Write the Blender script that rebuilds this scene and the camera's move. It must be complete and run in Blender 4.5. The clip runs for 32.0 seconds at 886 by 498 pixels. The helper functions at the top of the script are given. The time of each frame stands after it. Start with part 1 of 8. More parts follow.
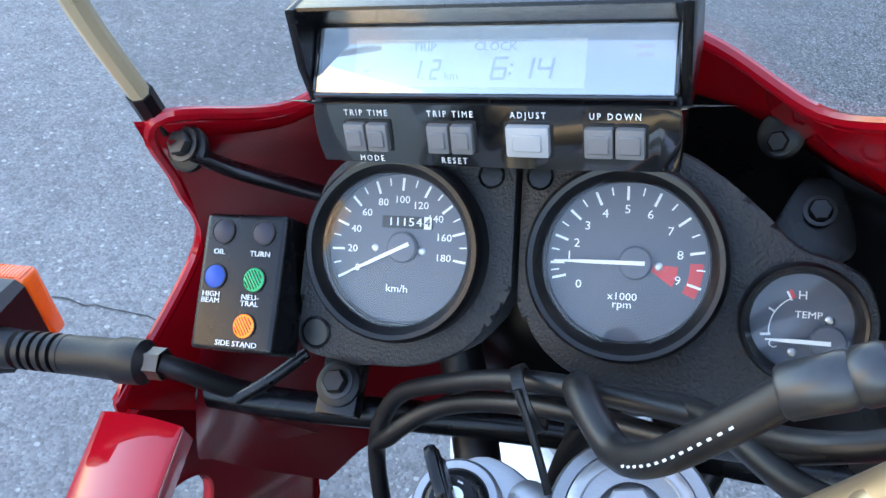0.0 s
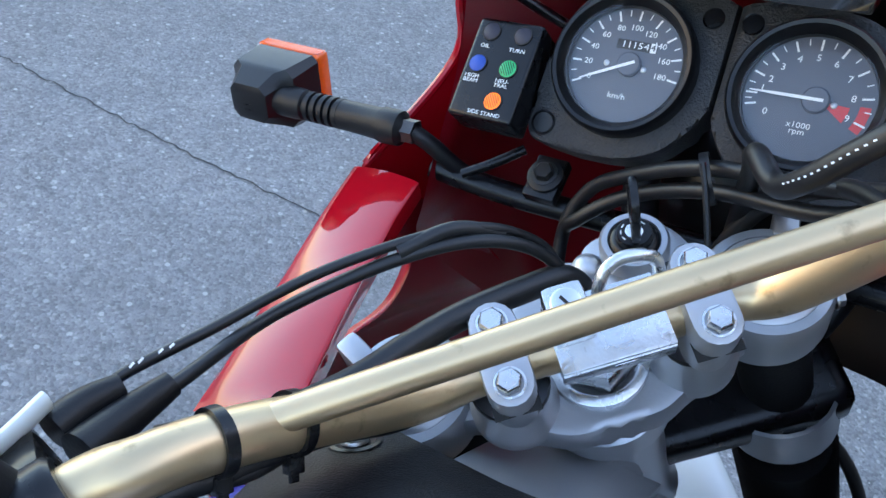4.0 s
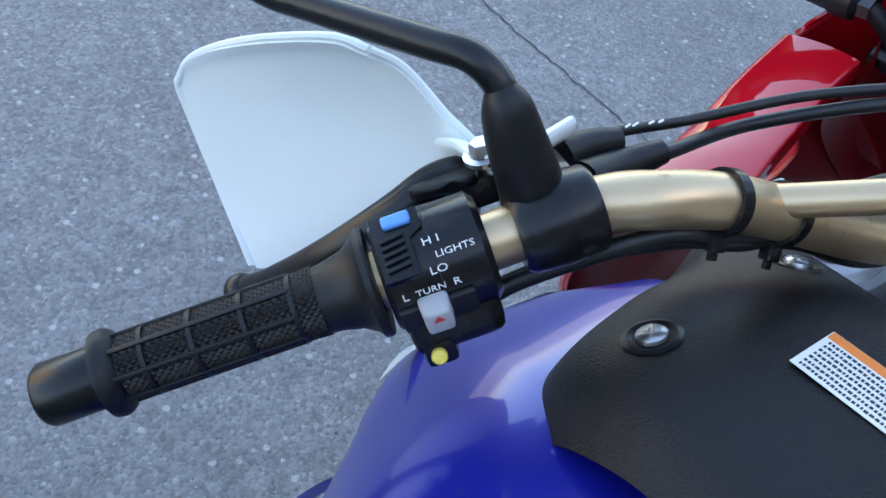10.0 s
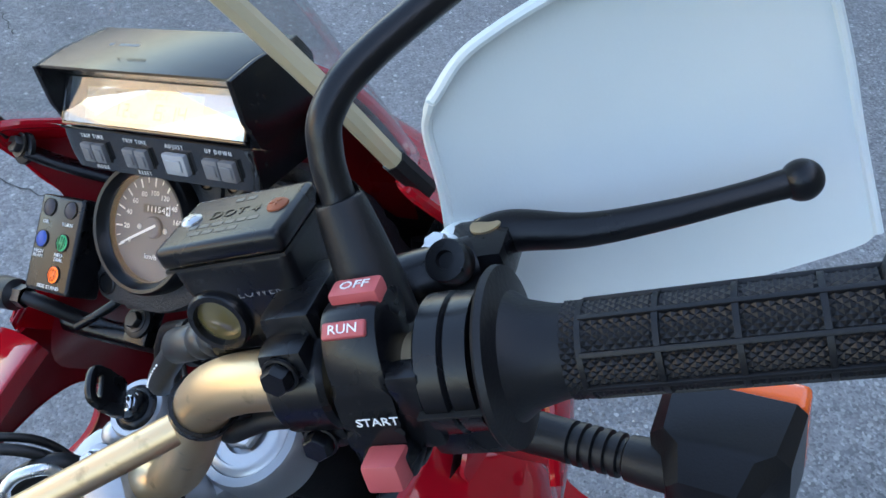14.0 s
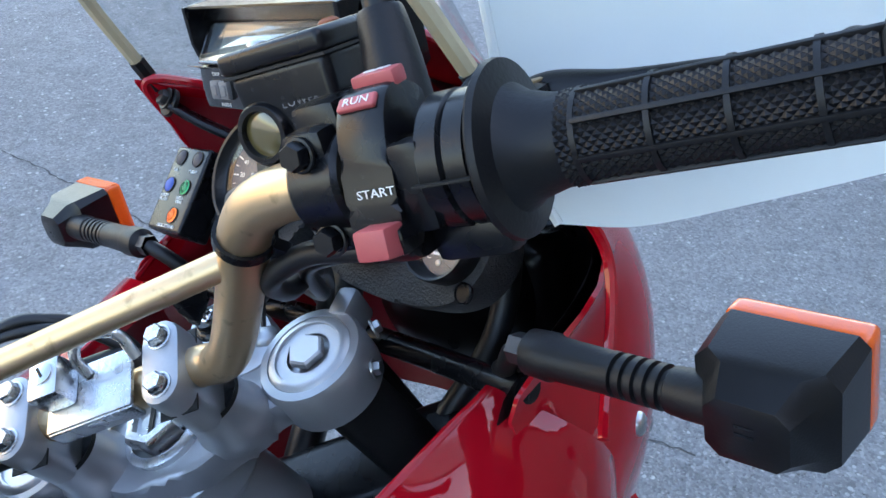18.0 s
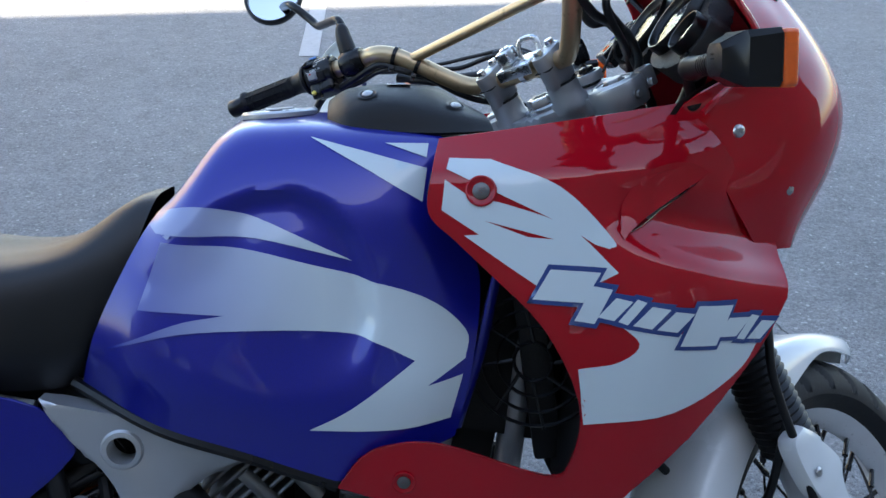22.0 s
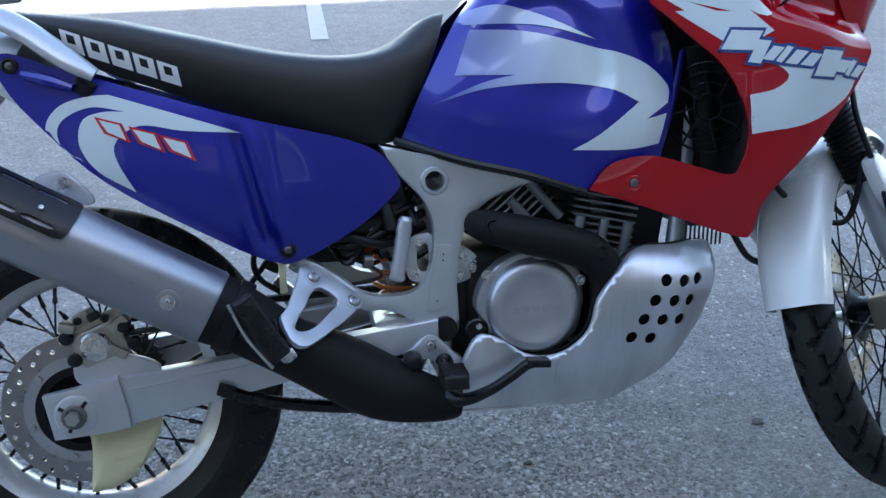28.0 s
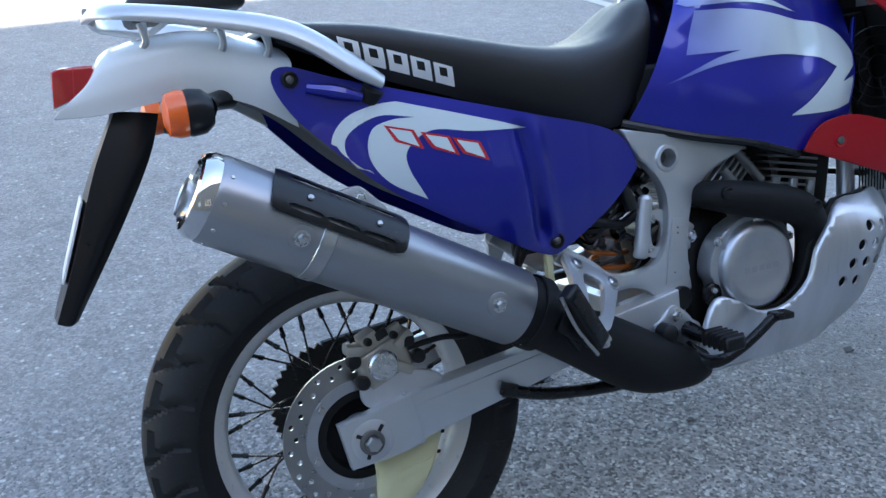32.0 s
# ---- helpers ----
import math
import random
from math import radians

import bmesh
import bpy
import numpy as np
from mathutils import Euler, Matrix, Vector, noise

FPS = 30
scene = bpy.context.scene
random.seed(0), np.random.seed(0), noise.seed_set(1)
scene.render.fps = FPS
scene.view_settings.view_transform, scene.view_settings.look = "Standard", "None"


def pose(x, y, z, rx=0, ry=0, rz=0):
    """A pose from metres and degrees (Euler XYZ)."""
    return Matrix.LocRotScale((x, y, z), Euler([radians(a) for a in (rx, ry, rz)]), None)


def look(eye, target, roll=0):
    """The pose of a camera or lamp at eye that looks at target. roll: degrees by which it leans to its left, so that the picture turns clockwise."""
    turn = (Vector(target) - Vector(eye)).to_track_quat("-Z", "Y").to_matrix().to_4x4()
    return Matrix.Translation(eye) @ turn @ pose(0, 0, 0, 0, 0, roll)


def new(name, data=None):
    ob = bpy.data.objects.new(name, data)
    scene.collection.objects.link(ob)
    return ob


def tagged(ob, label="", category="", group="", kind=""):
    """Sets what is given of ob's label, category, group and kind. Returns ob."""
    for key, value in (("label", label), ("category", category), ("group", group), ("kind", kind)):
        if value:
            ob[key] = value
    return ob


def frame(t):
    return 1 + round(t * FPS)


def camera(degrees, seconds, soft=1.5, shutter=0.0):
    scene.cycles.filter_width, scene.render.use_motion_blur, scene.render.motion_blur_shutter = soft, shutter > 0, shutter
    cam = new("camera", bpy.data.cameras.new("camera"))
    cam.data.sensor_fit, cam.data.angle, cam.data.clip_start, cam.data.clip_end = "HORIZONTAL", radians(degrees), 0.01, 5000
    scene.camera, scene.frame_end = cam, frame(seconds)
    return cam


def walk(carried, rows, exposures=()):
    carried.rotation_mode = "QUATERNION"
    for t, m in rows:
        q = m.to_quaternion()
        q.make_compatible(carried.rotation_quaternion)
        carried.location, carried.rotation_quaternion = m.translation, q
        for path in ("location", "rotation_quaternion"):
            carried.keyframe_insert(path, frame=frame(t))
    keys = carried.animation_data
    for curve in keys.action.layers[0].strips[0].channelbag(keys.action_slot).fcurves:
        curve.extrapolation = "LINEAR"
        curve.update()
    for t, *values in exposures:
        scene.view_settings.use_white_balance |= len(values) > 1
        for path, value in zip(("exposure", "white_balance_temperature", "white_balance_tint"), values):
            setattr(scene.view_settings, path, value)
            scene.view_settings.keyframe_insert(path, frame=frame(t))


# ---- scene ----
cam = camera(54.2, 32.0)
PATH = [
    (0, (0.939, 0.269, 1.344), (2.486, 0.57, 0.113), 10.4),
    (0.5, (0.935, 0.275, 1.334), (2.462, 0.557, 0.074), 11.4),
    (1, (0.925, 0.274, 1.325), (2.43, 0.558, 0.039), 12.2),
    (1.5, (0.909, 0.271, 1.32), (2.389, 0.556, 0.007), 13.8),
    (2, (0.886, 0.262, 1.321), (2.354, 0.564, -0.004), 14.7),
    (2.5, (0.853, 0.25, 1.325), (2.313, 0.597, 0.003), 15.1),
    (4.5, (0.743, 0.237, 1.313), (2.128, 0.876, 0.019), 18.1),
    (5, (0.713, 0.251, 1.298), (2.039, 0.951, -0.025), 19.1),
    (5.5, (0.691, 0.264, 1.285), (1.943, 1.01, -0.084), 20.2),
    (6, (0.674, 0.276, 1.273), (1.863, 1.055, -0.133), 21.1),
    (6.5, (0.655, 0.289, 1.262), (1.785, 1.103, -0.173), 22.0),
    (7, (0.642, 0.304, 1.246), (1.704, 1.138, -0.229), 22.8),
    (7.5, (0.634, 0.318, 1.236), (1.628, 1.143, -0.291), 23.6),
    (8, (0.639, 0.326, 1.231), (1.599, 1.126, -0.331), 24.8),
    (8.5, (0.642, 0.324, 1.228), (1.59, 1.114, -0.346), 25.4),
    (9, (0.642, 0.309, 1.232), (1.583, 1.11, -0.341), 24.9),
    (9.5, (0.649, 0.288, 1.244), (1.599, 1.109, -0.314), 23.2),
    (10, (0.664, 0.268, 1.266), (1.662, 1.089, -0.26), 21.0),
    (10.5, (0.706, 0.25, 1.296), (1.774, 1.044, -0.197), 18.4),
    (11, (0.764, 0.219, 1.321), (1.934, 0.968, -0.117), 15.8),
    (11.5, (0.822, 0.192, 1.364), (2.066, 0.851, -0.056), 14.7),
    (12, (0.864, 0.162, 1.401), (2.113, 0.78, -0.034), 11.2),
    (12.5, (0.891, 0.129, 1.435), (2.16, 0.726, 0.009), 9.1),
    (13, (0.913, 0.088, 1.458), (2.208, 0.676, 0.052), 7.5),
    (13.5, (0.933, 0.046, 1.469), (2.254, 0.637, 0.089), 6.4),
    (14, (0.951, 0.011, 1.477), (2.288, 0.615, 0.117), 5.6),
    (14.5, (0.962, -0.015, 1.482), (2.304, 0.618, 0.141), 5.3),
    (16.5, (0.956, -0.049, 1.45), (2.291, 0.724, 0.178), 6.1),
    (17, (0.946, -0.053, 1.435), (2.288, 0.792, 0.216), 5.6),
    (17.5, (0.936, -0.06, 1.417), (2.265, 0.875, 0.252), 4.5),
    (18, (0.92, -0.074, 1.398), (2.206, 0.959, 0.267), 3.7),
    (18.5, (0.907, -0.089, 1.373), (2.067, 1.084, 0.242), 2.3),
    (19, (0.87, -0.105, 1.358), (1.916, 1.183, 0.242), 1.6),
    (19.5, (0.839, -0.175, 1.352), (1.789, 1.213, 0.269), 1.2),
    (20, (0.817, -0.283, 1.357), (1.621, 1.212, 0.3), 1.4),
    (20.5, (0.791, -0.378, 1.374), (1.48, 1.195, 0.348), 1.8),
    (21, (0.803, -0.471, 1.376), (1.339, 1.188, 0.397), 2.0),
    (21.5, (0.863, -0.605, 1.351), (1.194, 1.124, 0.402), 2.3),
    (22, (0.89, -0.753, 1.346), (1.04, 1.02, 0.431), 1.6),
    (22.5, (0.882, -0.891, 1.339), (0.966, 0.923, 0.501), 0.5),
    (23, (0.88, -1.02, 1.31), (0.957, 0.799, 0.482), 0.9),
    (23.5, (0.895, -1.111, 1.272), (0.949, 0.728, 0.49), 1.2),
    (24, (0.938, -1.213, 1.251), (0.947, 0.611, 0.429), 1.0),
    (24.5, (0.941, -1.293, 1.242), (0.891, 0.504, 0.364), -0.1),
    (25, (0.869, -1.361, 1.257), (0.843, 0.442, 0.391), 0.3),
    (25.5, (0.75, -1.432, 1.266), (0.799, 0.393, 0.45), 1.9),
    (26, (0.668, -1.457, 1.249), (0.762, 0.368, 0.437), 3.5),
    (26.5, (0.612, -1.406, 1.229), (0.716, 0.405, 0.388), 2.5),
    (28.5, (0.306, -1.293, 1.205), (0.66, 0.476, 0.342), 1.4),
    (29, (0.221, -1.295, 1.202), (0.616, 0.468, 0.345), 2.0),
    (29.5, (0.16, -1.255, 1.19), (0.569, 0.503, 0.328), 1.9),
    (30, (0.071, -1.183, 1.184), (0.484, 0.563, 0.3), 0.8),
    (30.5, (0.0, -1.127, 1.189), (0.438, 0.6, 0.279), 0.8),
    (31, (-0.075, -1.097, 1.183), (0.419, 0.605, 0.258), 0.2),
    (31.5, (-0.215, -1.1, 1.195), (0.423, 0.561, 0.283), -0.4),
    (32, (-0.346, -1.1, 1.197), (0.395, 0.541, 0.326), 0.1),
]
walk(cam, [(t, look(eye, target, roll)) for t, eye, target, roll in PATH], exposures=[(0, 3.22, 6900, 10), (5, 2.68, 6900, 10), (7, 2.56, 6900, 10), (9, 2.7, 6900, 10), (10, 2.65, 6900, 10), (11.5, 3.1, 6900, 10), (12, 3.1, 6900, 10), (13, 2.86, 6900, 10), (14, 2.58, 6900, 10), (17, 2.8, 6900, 10), (18, 2.85, 6900, 10), (19, 3.1, 6900, 10), (20, 2.55, 6800, 10), (21.5, 2.25, 6900, 10), (22, 2.35, 6900, 10), (22.5, 2.0, 6900, 10), (24, 2.25, 6900, 10), (25, 2.65, 6900, 10), (26, 2.58, 6900, 10), (29, 2.76, 6900, 10), (32, 2.78, 6900, 10)])

# ---- world, sun ----
world = bpy.data.worlds.new("sky")
scene.world = world
world.use_nodes = True
wn, wl = world.node_tree.nodes, world.node_tree.links
sky = wn.new("ShaderNodeTexSky")
sky.sky_type, sky.sun_disc = "NISHITA", False
SUN_EL, SUN_AZ = 35.0, 168.0
sky.sun_elevation, sky.sun_rotation = radians(SUN_EL), radians(SUN_AZ)
wl.new(sky.outputs[0], wn["Background"].inputs[0])
wn["Background"].inputs[1].default_value = 0.13
sun = new("sun", bpy.data.lights.new("sun", "SUN"))
sun.data.energy, sun.data.angle, sun.data.color = 4.5, radians(0.55), (1.0, 0.93, 0.82)
_sd = Vector((math.sin(radians(SUN_AZ)) * math.cos(radians(SUN_EL)), math.cos(radians(SUN_AZ)) * math.cos(radians(SUN_EL)), math.sin(radians(SUN_EL))))
sun.matrix_world = look(_sd * 40, (0, 0, 0))


# ---- materials ----
def mat(name, col, rough=0.5, metal=0.0, var=0.12, scale=25.0, bump=0.0, bscale=400.0, coat=0.0, rvar=0.08, spec=0.5, flake=0.0, stretch=(1, 1, 1), wear=None, wear_amount=0.0):
    """A painted, moulded or cast surface: two scales of colour variation, uneven gloss and fine relief."""
    m = bpy.data.materials.new(name)
    m.use_nodes = True
    n, l = m.node_tree.nodes, m.node_tree.links
    b = n["Principled BSDF"]
    tc = n.new("ShaderNodeTexCoord")
    mp = n.new("ShaderNodeMapping")
    mp.inputs["Scale"].default_value = stretch
    l.new(tc.outputs["Object"], mp.inputs[0])
    big = n.new("ShaderNodeTexNoise")
    big.inputs["Scale"].default_value, big.inputs["Detail"].default_value = scale, 4
    l.new(mp.outputs[0], big.inputs["Vector"])
    fine = n.new("ShaderNodeTexNoise")
    fine.inputs["Scale"].default_value, fine.inputs["Detail"].default_value = bscale, 3
    l.new(mp.outputs[0], fine.inputs["Vector"])
    mixed = n.new("ShaderNodeMix")
    mixed.data_type = "RGBA"
    c = Vector(col)
    mixed.inputs[6].default_value = (*(c * (1 - var)), 1)
    mixed.inputs[7].default_value = (*[min(1, v) for v in c * (1 + var)], 1)
    l.new(big.outputs["Fac"], mixed.inputs[0])
    out = mixed.outputs[2]
    if wear is not None:
        ramp = n.new("ShaderNodeMapRange")
        ramp.inputs[1].default_value, ramp.inputs[2].default_value = 0.62, 0.74
        ramp.inputs[4].default_value = wear_amount
        spots = n.new("ShaderNodeTexNoise")
        spots.inputs["Scale"].default_value, spots.inputs["Detail"].default_value = scale * 5, 6
        l.new(mp.outputs[0], spots.inputs["Vector"])
        l.new(spots.outputs["Fac"], ramp.inputs[0])
        worn = n.new("ShaderNodeMix")
        worn.data_type = "RGBA"
        worn.inputs[7].default_value = (*wear, 1)
        l.new(ramp.outputs[0], worn.inputs[0])
        l.new(out, worn.inputs[6])
        out = worn.outputs[2]
    if flake:
        vo = n.new("ShaderNodeTexVoronoi")
        vo.inputs["Scale"].default_value = 2600
        l.new(tc.outputs["Object"], vo.inputs["Vector"])
        fl = n.new("ShaderNodeMix")
        fl.data_type, fl.blend_type = "RGBA", "MULTIPLY"
        fl.inputs[0].default_value = flake
        l.new(out, fl.inputs[6])
        l.new(vo.outputs["Color"], fl.inputs[7])
        out = fl.outputs[2]
    l.new(out, b.inputs["Base Color"])
    rr = n.new("ShaderNodeMapRange")
    rr.inputs[3].default_value, rr.inputs[4].default_value = max(0.02, rough - rvar), min(1, rough + rvar)
    l.new(big.outputs["Fac"], rr.inputs[0])
    l.new(rr.outputs[0], b.inputs["Roughness"])
    b.inputs["Metallic"].default_value = metal
    b.inputs["Specular IOR Level"].default_value = spec
    if coat:
        b.inputs["Coat Weight"].default_value, b.inputs["Coat Roughness"].default_value = coat, 0.03
    if bump:
        bp = n.new("ShaderNodeBump")
        bp.inputs["Strength"].default_value, bp.inputs["Distance"].default_value = bump, 0.001
        l.new(fine.outputs["Fac"], bp.inputs["Height"])
        l.new(bp.outputs[0], b.inputs["Normal"])
    return m


def glow(name, col, strength):
    m = mat(name, col, 0.3)
    b = m.node_tree.nodes["Principled BSDF"]
    b.inputs["Emission Color"].default_value, b.inputs["Emission Strength"].default_value = (*col, 1), strength
    return m


def glass(name, col=(1, 1, 1), rough=0.0, tint=0.0):
    """Thin clear sheet: straight view through it, mirror gloss by angle."""
    m = bpy.data.materials.new(name)
    m.use_nodes = True
    n, l = m.node_tree.nodes, m.node_tree.links
    n.remove(n["Principled BSDF"])
    tr, gl, mx, fr = n.new("ShaderNodeBsdfTransparent"), n.new("ShaderNodeBsdfGlossy"), n.new("ShaderNodeMixShader"), n.new("ShaderNodeLayerWeight")
    tr.inputs[0].default_value = (*col, 1)
    gl.inputs["Roughness"].default_value = rough
    up, ad = n.new("ShaderNodeMath"), n.new("ShaderNodeMath")
    up.operation, ad.operation = "POWER", "MULTIPLY_ADD"
    up.inputs[1].default_value, ad.inputs[1].default_value, ad.inputs[2].default_value = 5.0, 0.9, 0.05 + tint
    fr.inputs[0].default_value = 0.5
    l.new(fr.outputs["Facing"], up.inputs[0])
    l.new(up.outputs[0], ad.inputs[0])
    last = ad.outputs[0]
    l.new(last, mx.inputs[0])
    l.new(tr.outputs[0], mx.inputs[1])
    l.new(gl.outputs[0], mx.inputs[2])
    l.new(mx.outputs[0], n["Material Output"].inputs[0])
    return m


RED = mat("red_paint", (0.40, 0.004, 0.012), 0.25, spec=0.0, var=0.05, scale=3, coat=1.0, rvar=0.03, bump=0.02, bscale=60)
BLUE = mat("blue_metallic_paint", (0.006, 0.012, 0.32), 0.30, metal=0.25, var=0.08, scale=3, coat=0.7, flake=0.25, rvar=0.03)
WHITE = mat("white_paint", (0.72, 0.74, 0.73), 0.25, var=0.03, scale=5, coat=0.6)
STICKER = mat("white_sticker", (0.62, 0.70, 0.72), 0.25, var=0.04, scale=6, coat=0.8)
NAVY = mat("dark_blue_sticker", (0.02, 0.05, 0.20), 0.25, coat=0.8)
CRIMSON = mat("red_sticker", (0.55, 0.02, 0.03), 0.25, coat=0.8)
BLACK = mat("black_plastic", (0.005, 0.005, 0.006), 0.30, var=0.25, scale=20, bump=0.12, bscale=900, spec=0.38)
SATIN = mat("satin_black_metal", (0.005, 0.005, 0.006), 0.27, var=0.25, scale=40, bump=0.05, bscale=500, spec=0.36, wear=(0.05, 0.046, 0.042), wear_amount=0.3)
GRAIN = mat("grained_black_plastic", (0.022, 0.022, 0.024), 0.55, var=0.2, scale=60, bump=0.9, bscale=1100)
PADDING = mat("dark_grey_soft_plastic", (0.007, 0.0072, 0.0082), 0.42, var=0.2, scale=14, bump=0.6, bscale=900, spec=0.28)
RUBBER = mat("black_rubber", (0.006, 0.006, 0.007), 0.45, var=0.25, scale=50, bump=0.15, bscale=600, spec=0.35)
TYRE = mat("tyre_rubber", (0.009, 0.009, 0.010), 0.66, var=0.3, scale=30, bump=0.25, bscale=500, spec=0.35, wear=(0.05, 0.048, 0.045), wear_amount=0.4)
VINYL = mat("black_vinyl", (0.007, 0.007, 0.008), 0.42, var=0.15, scale=12, bump=0.35, bscale=1500)
GOLD = mat("gold_anodised_aluminium", (0.64, 0.47, 0.28), 0.36, metal=0.85, var=0.1, scale=18, bump=0.04, bscale=800, rvar=0.1, wear=(0.16, 0.10, 0.05), wear_amount=0.55)
ALU = mat("cast_aluminium", (0.56, 0.57, 0.59), 0.42, metal=0.75, var=0.12, scale=30, bump=0.12, bscale=700, rvar=0.1)
FRAME = mat("silver_frame_paint", (0.52, 0.54, 0.56), 0.32, metal=0.6, var=0.1, scale=15, bump=0.06, bscale=500, coat=0.2)
CASTFACE = mat("worn_cast_cover", (0.47, 0.48, 0.50), 0.36, metal=0.85, var=0.2, scale=26, bump=0.14, bscale=500, rvar=0.14)
BRUSHED = mat("brushed_aluminium", (0.60, 0.61, 0.63), 0.36, metal=0.85, var=0.34, scale=9, bump=0.20, bscale=160, stretch=(2.2, 1, 0.35), rvar=0.16, wear=(0.36, 0.36, 0.37), wear_amount=0.25)
CYLINDER = mat("grey_cylinder_paint", (0.34, 0.345, 0.35), 0.42, metal=0.6, var=0.2, scale=30, bump=0.15, bscale=500)
CASE = mat("engine_case_paint", (0.42, 0.43, 0.45), 0.38, metal=0.7, var=0.15, scale=25, bump=0.1, bscale=500)
STEEL = mat("steel", (0.50, 0.50, 0.50), 0.3, metal=1.0, var=0.15, scale=60, bump=0.05, bscale=900)
ZINC = mat("zinc_plated_steel", (0.66, 0.67, 0.68), 0.28, metal=1.0, var=0.22, scale=70, rvar=0.14, bump=0.25, bscale=420, wear=(0.22, 0.14, 0.07), wear_amount=0.35)
SILENCER = mat("silencer_steel", (0.34, 0.35, 0.37), 0.31, metal=0.8, var=0.12, scale=8, bump=0.06, bscale=300, stretch=(1, 1, 1))
CHROME = mat("chrome", (0.72, 0.72, 0.72), 0.08, metal=1.0, var=0.05, scale=30, rvar=0.04)
HEATBLACK = mat("heat_black_paint", (0.008, 0.008, 0.0085), 0.62, spec=0.22, var=0.25, scale=18, bump=0.25, bscale=500)
# near-black for slots, gaps, inner faces, filler blocks, chain and sprocket
DARK = mat("rough_near_black", (0.005, 0.005, 0.005), 0.6, var=0.4, scale=25, bump=0.4, bscale=200)
MARK = mat("white_marking", (0.78, 0.79, 0.78), 0.5, var=0.03)
GREY = mat("grey_plastic", (0.16, 0.16, 0.165), 0.45, var=0.08, bump=0.1, bscale=900)
LIGHTGREY = mat("light_grey_plastic", (0.36, 0.37, 0.38), 0.4, var=0.06, bump=0.08, bscale=900)
PINK = mat("faded_red_plastic", (0.46, 0.085, 0.085), 0.45, var=0.15, scale=60, bump=0.1, bscale=900)
DIAL = mat("dial_face", (0.020, 0.021, 0.024), 0.5, var=0.1, scale=50)
REDMARK = mat("red_marking", (0.55, 0.03, 0.035), 0.5)
AMBER = mat("amber_lens", (0.90, 0.13, 0.012), 0.12, var=0.08, scale=60, coat=0.6, bump=0.25, bscale=350, stretch=(1, 1, 6))
REDLENS = mat("red_lens", (0.42, 0.01, 0.012), 0.1, var=0.15, scale=40, coat=0.8, bump=0.2, bscale=300)
CREAM = mat("yellowed_plastic", (0.58, 0.55, 0.33), 0.45, var=0.12, scale=14, bump=0.1, bscale=300)
TAN = mat("yellowed_clear_edging", (0.50, 0.42, 0.27), 0.3, var=0.15, scale=30, coat=0.3)
BLUEBTN = mat("blue_button", (0.10, 0.30, 0.72), 0.35, var=0.08)
YELLOW = mat("yellow_button", (0.75, 0.60, 0.10), 0.4)
LAMP_OFF = mat("dark_lamp", (0.022, 0.020, 0.034), 0.55)
LAMP_BLUE = mat("blue_lamp", (0.01, 0.06, 0.34), 0.5)
LAMP_GREEN = glow("green_lamp", (0.01, 0.30, 0.11), 0.10)
LAMP_ORANGE = glow("orange_lamp", (0.9, 0.15, 0.01), 0.25)
LCD = mat("lcd_glass", (0.52, 0.60, 0.58), 0.25, var=0.06, scale=15)
LCD_INK = mat("lcd_segments", (0.12, 0.15, 0.17), 0.3)
LCD_BACK = mat("lcd_surround", (0.20, 0.26, 0.30), 0.25, var=0.1)
PIANO = mat("gloss_black_panel", (0.006, 0.006, 0.007), 0.07, var=0.3, scale=60, coat=1.0, wear=(0.07, 0.055, 0.04), wear_amount=0.35)
GLASS = glass("clear_glass", tint=-0.005)
SCREEN = glass("clear_windscreen", (0.90, 0.91, 0.90), 0.05, 0.03)
OILGLASS = mat("oil_sight_glass", (0.11, 0.085, 0.03), 0.08, var=0.2, scale=100, coat=1.0)
LABEL = mat("paper_label", (0.74, 0.75, 0.74), 0.5, var=0.03)
ORANGE = mat("orange_print", (0.80, 0.22, 0.03), 0.5)
INK = mat("black_print", (0.03, 0.03, 0.03), 0.6)
WEATHERED = mat("weathered_steel", (0.17, 0.165, 0.16), 0.42, metal=0.8, var=0.25, scale=150, bump=0.1, bscale=900)
SPRING = mat("orange_spring_paint", (0.50, 0.13, 0.015), 0.35, var=0.1, scale=40)
MIRRORGLASS = glass("bright_display_glass", tint=0.26)
RED_INNER = mat("unpainted_red_plastic", (0.27, 0.005, 0.012), 0.30, var=0.12, scale=8, bump=0.15, bscale=500, spec=0.35)
CALIPER = mat("bronze_paint", (0.16, 0.14, 0.11), 0.4, metal=0.6, var=0.15, scale=30, bump=0.1, bscale=600)
BRONZE = mat("pale_bronze_paint", (0.42, 0.385, 0.33), 0.36, metal=0.65, var=0.2, scale=30, bump=0.1, bscale=600)


# ---- shaping helpers ----
def V(*a):
    return Vector(a)


def finish(bm, material, sharp=38):
    me = bpy.data.meshes.new("mesh")
    bmesh.ops.recalc_face_normals(bm, faces=bm.faces)
    bm.to_mesh(me)
    bm.free()
    me.materials.append(material)
    me.polygons.foreach_set("use_smooth", [True] * len(me.polygons))
    me.set_sharp_from_angle(angle=radians(sharp))
    return me


def part(name, bm, material, parent, label="", m=None, sharp=38):
    """One mesh object under a thing or a part, in the motorcycle's own axes."""
    me = bm if isinstance(bm, bpy.types.Mesh) else finish(bm, material, sharp)
    ob = new(name, me)
    ob.parent = parent
    if m is not None:
        ob.matrix_basis = m
    if label:
        tagged(ob, label)
    return ob


def thing(name, at, label, category, group="", kind=""):
    ob = new(name)
    ob.matrix_world = at
    return tagged(ob, label, category, group, kind)


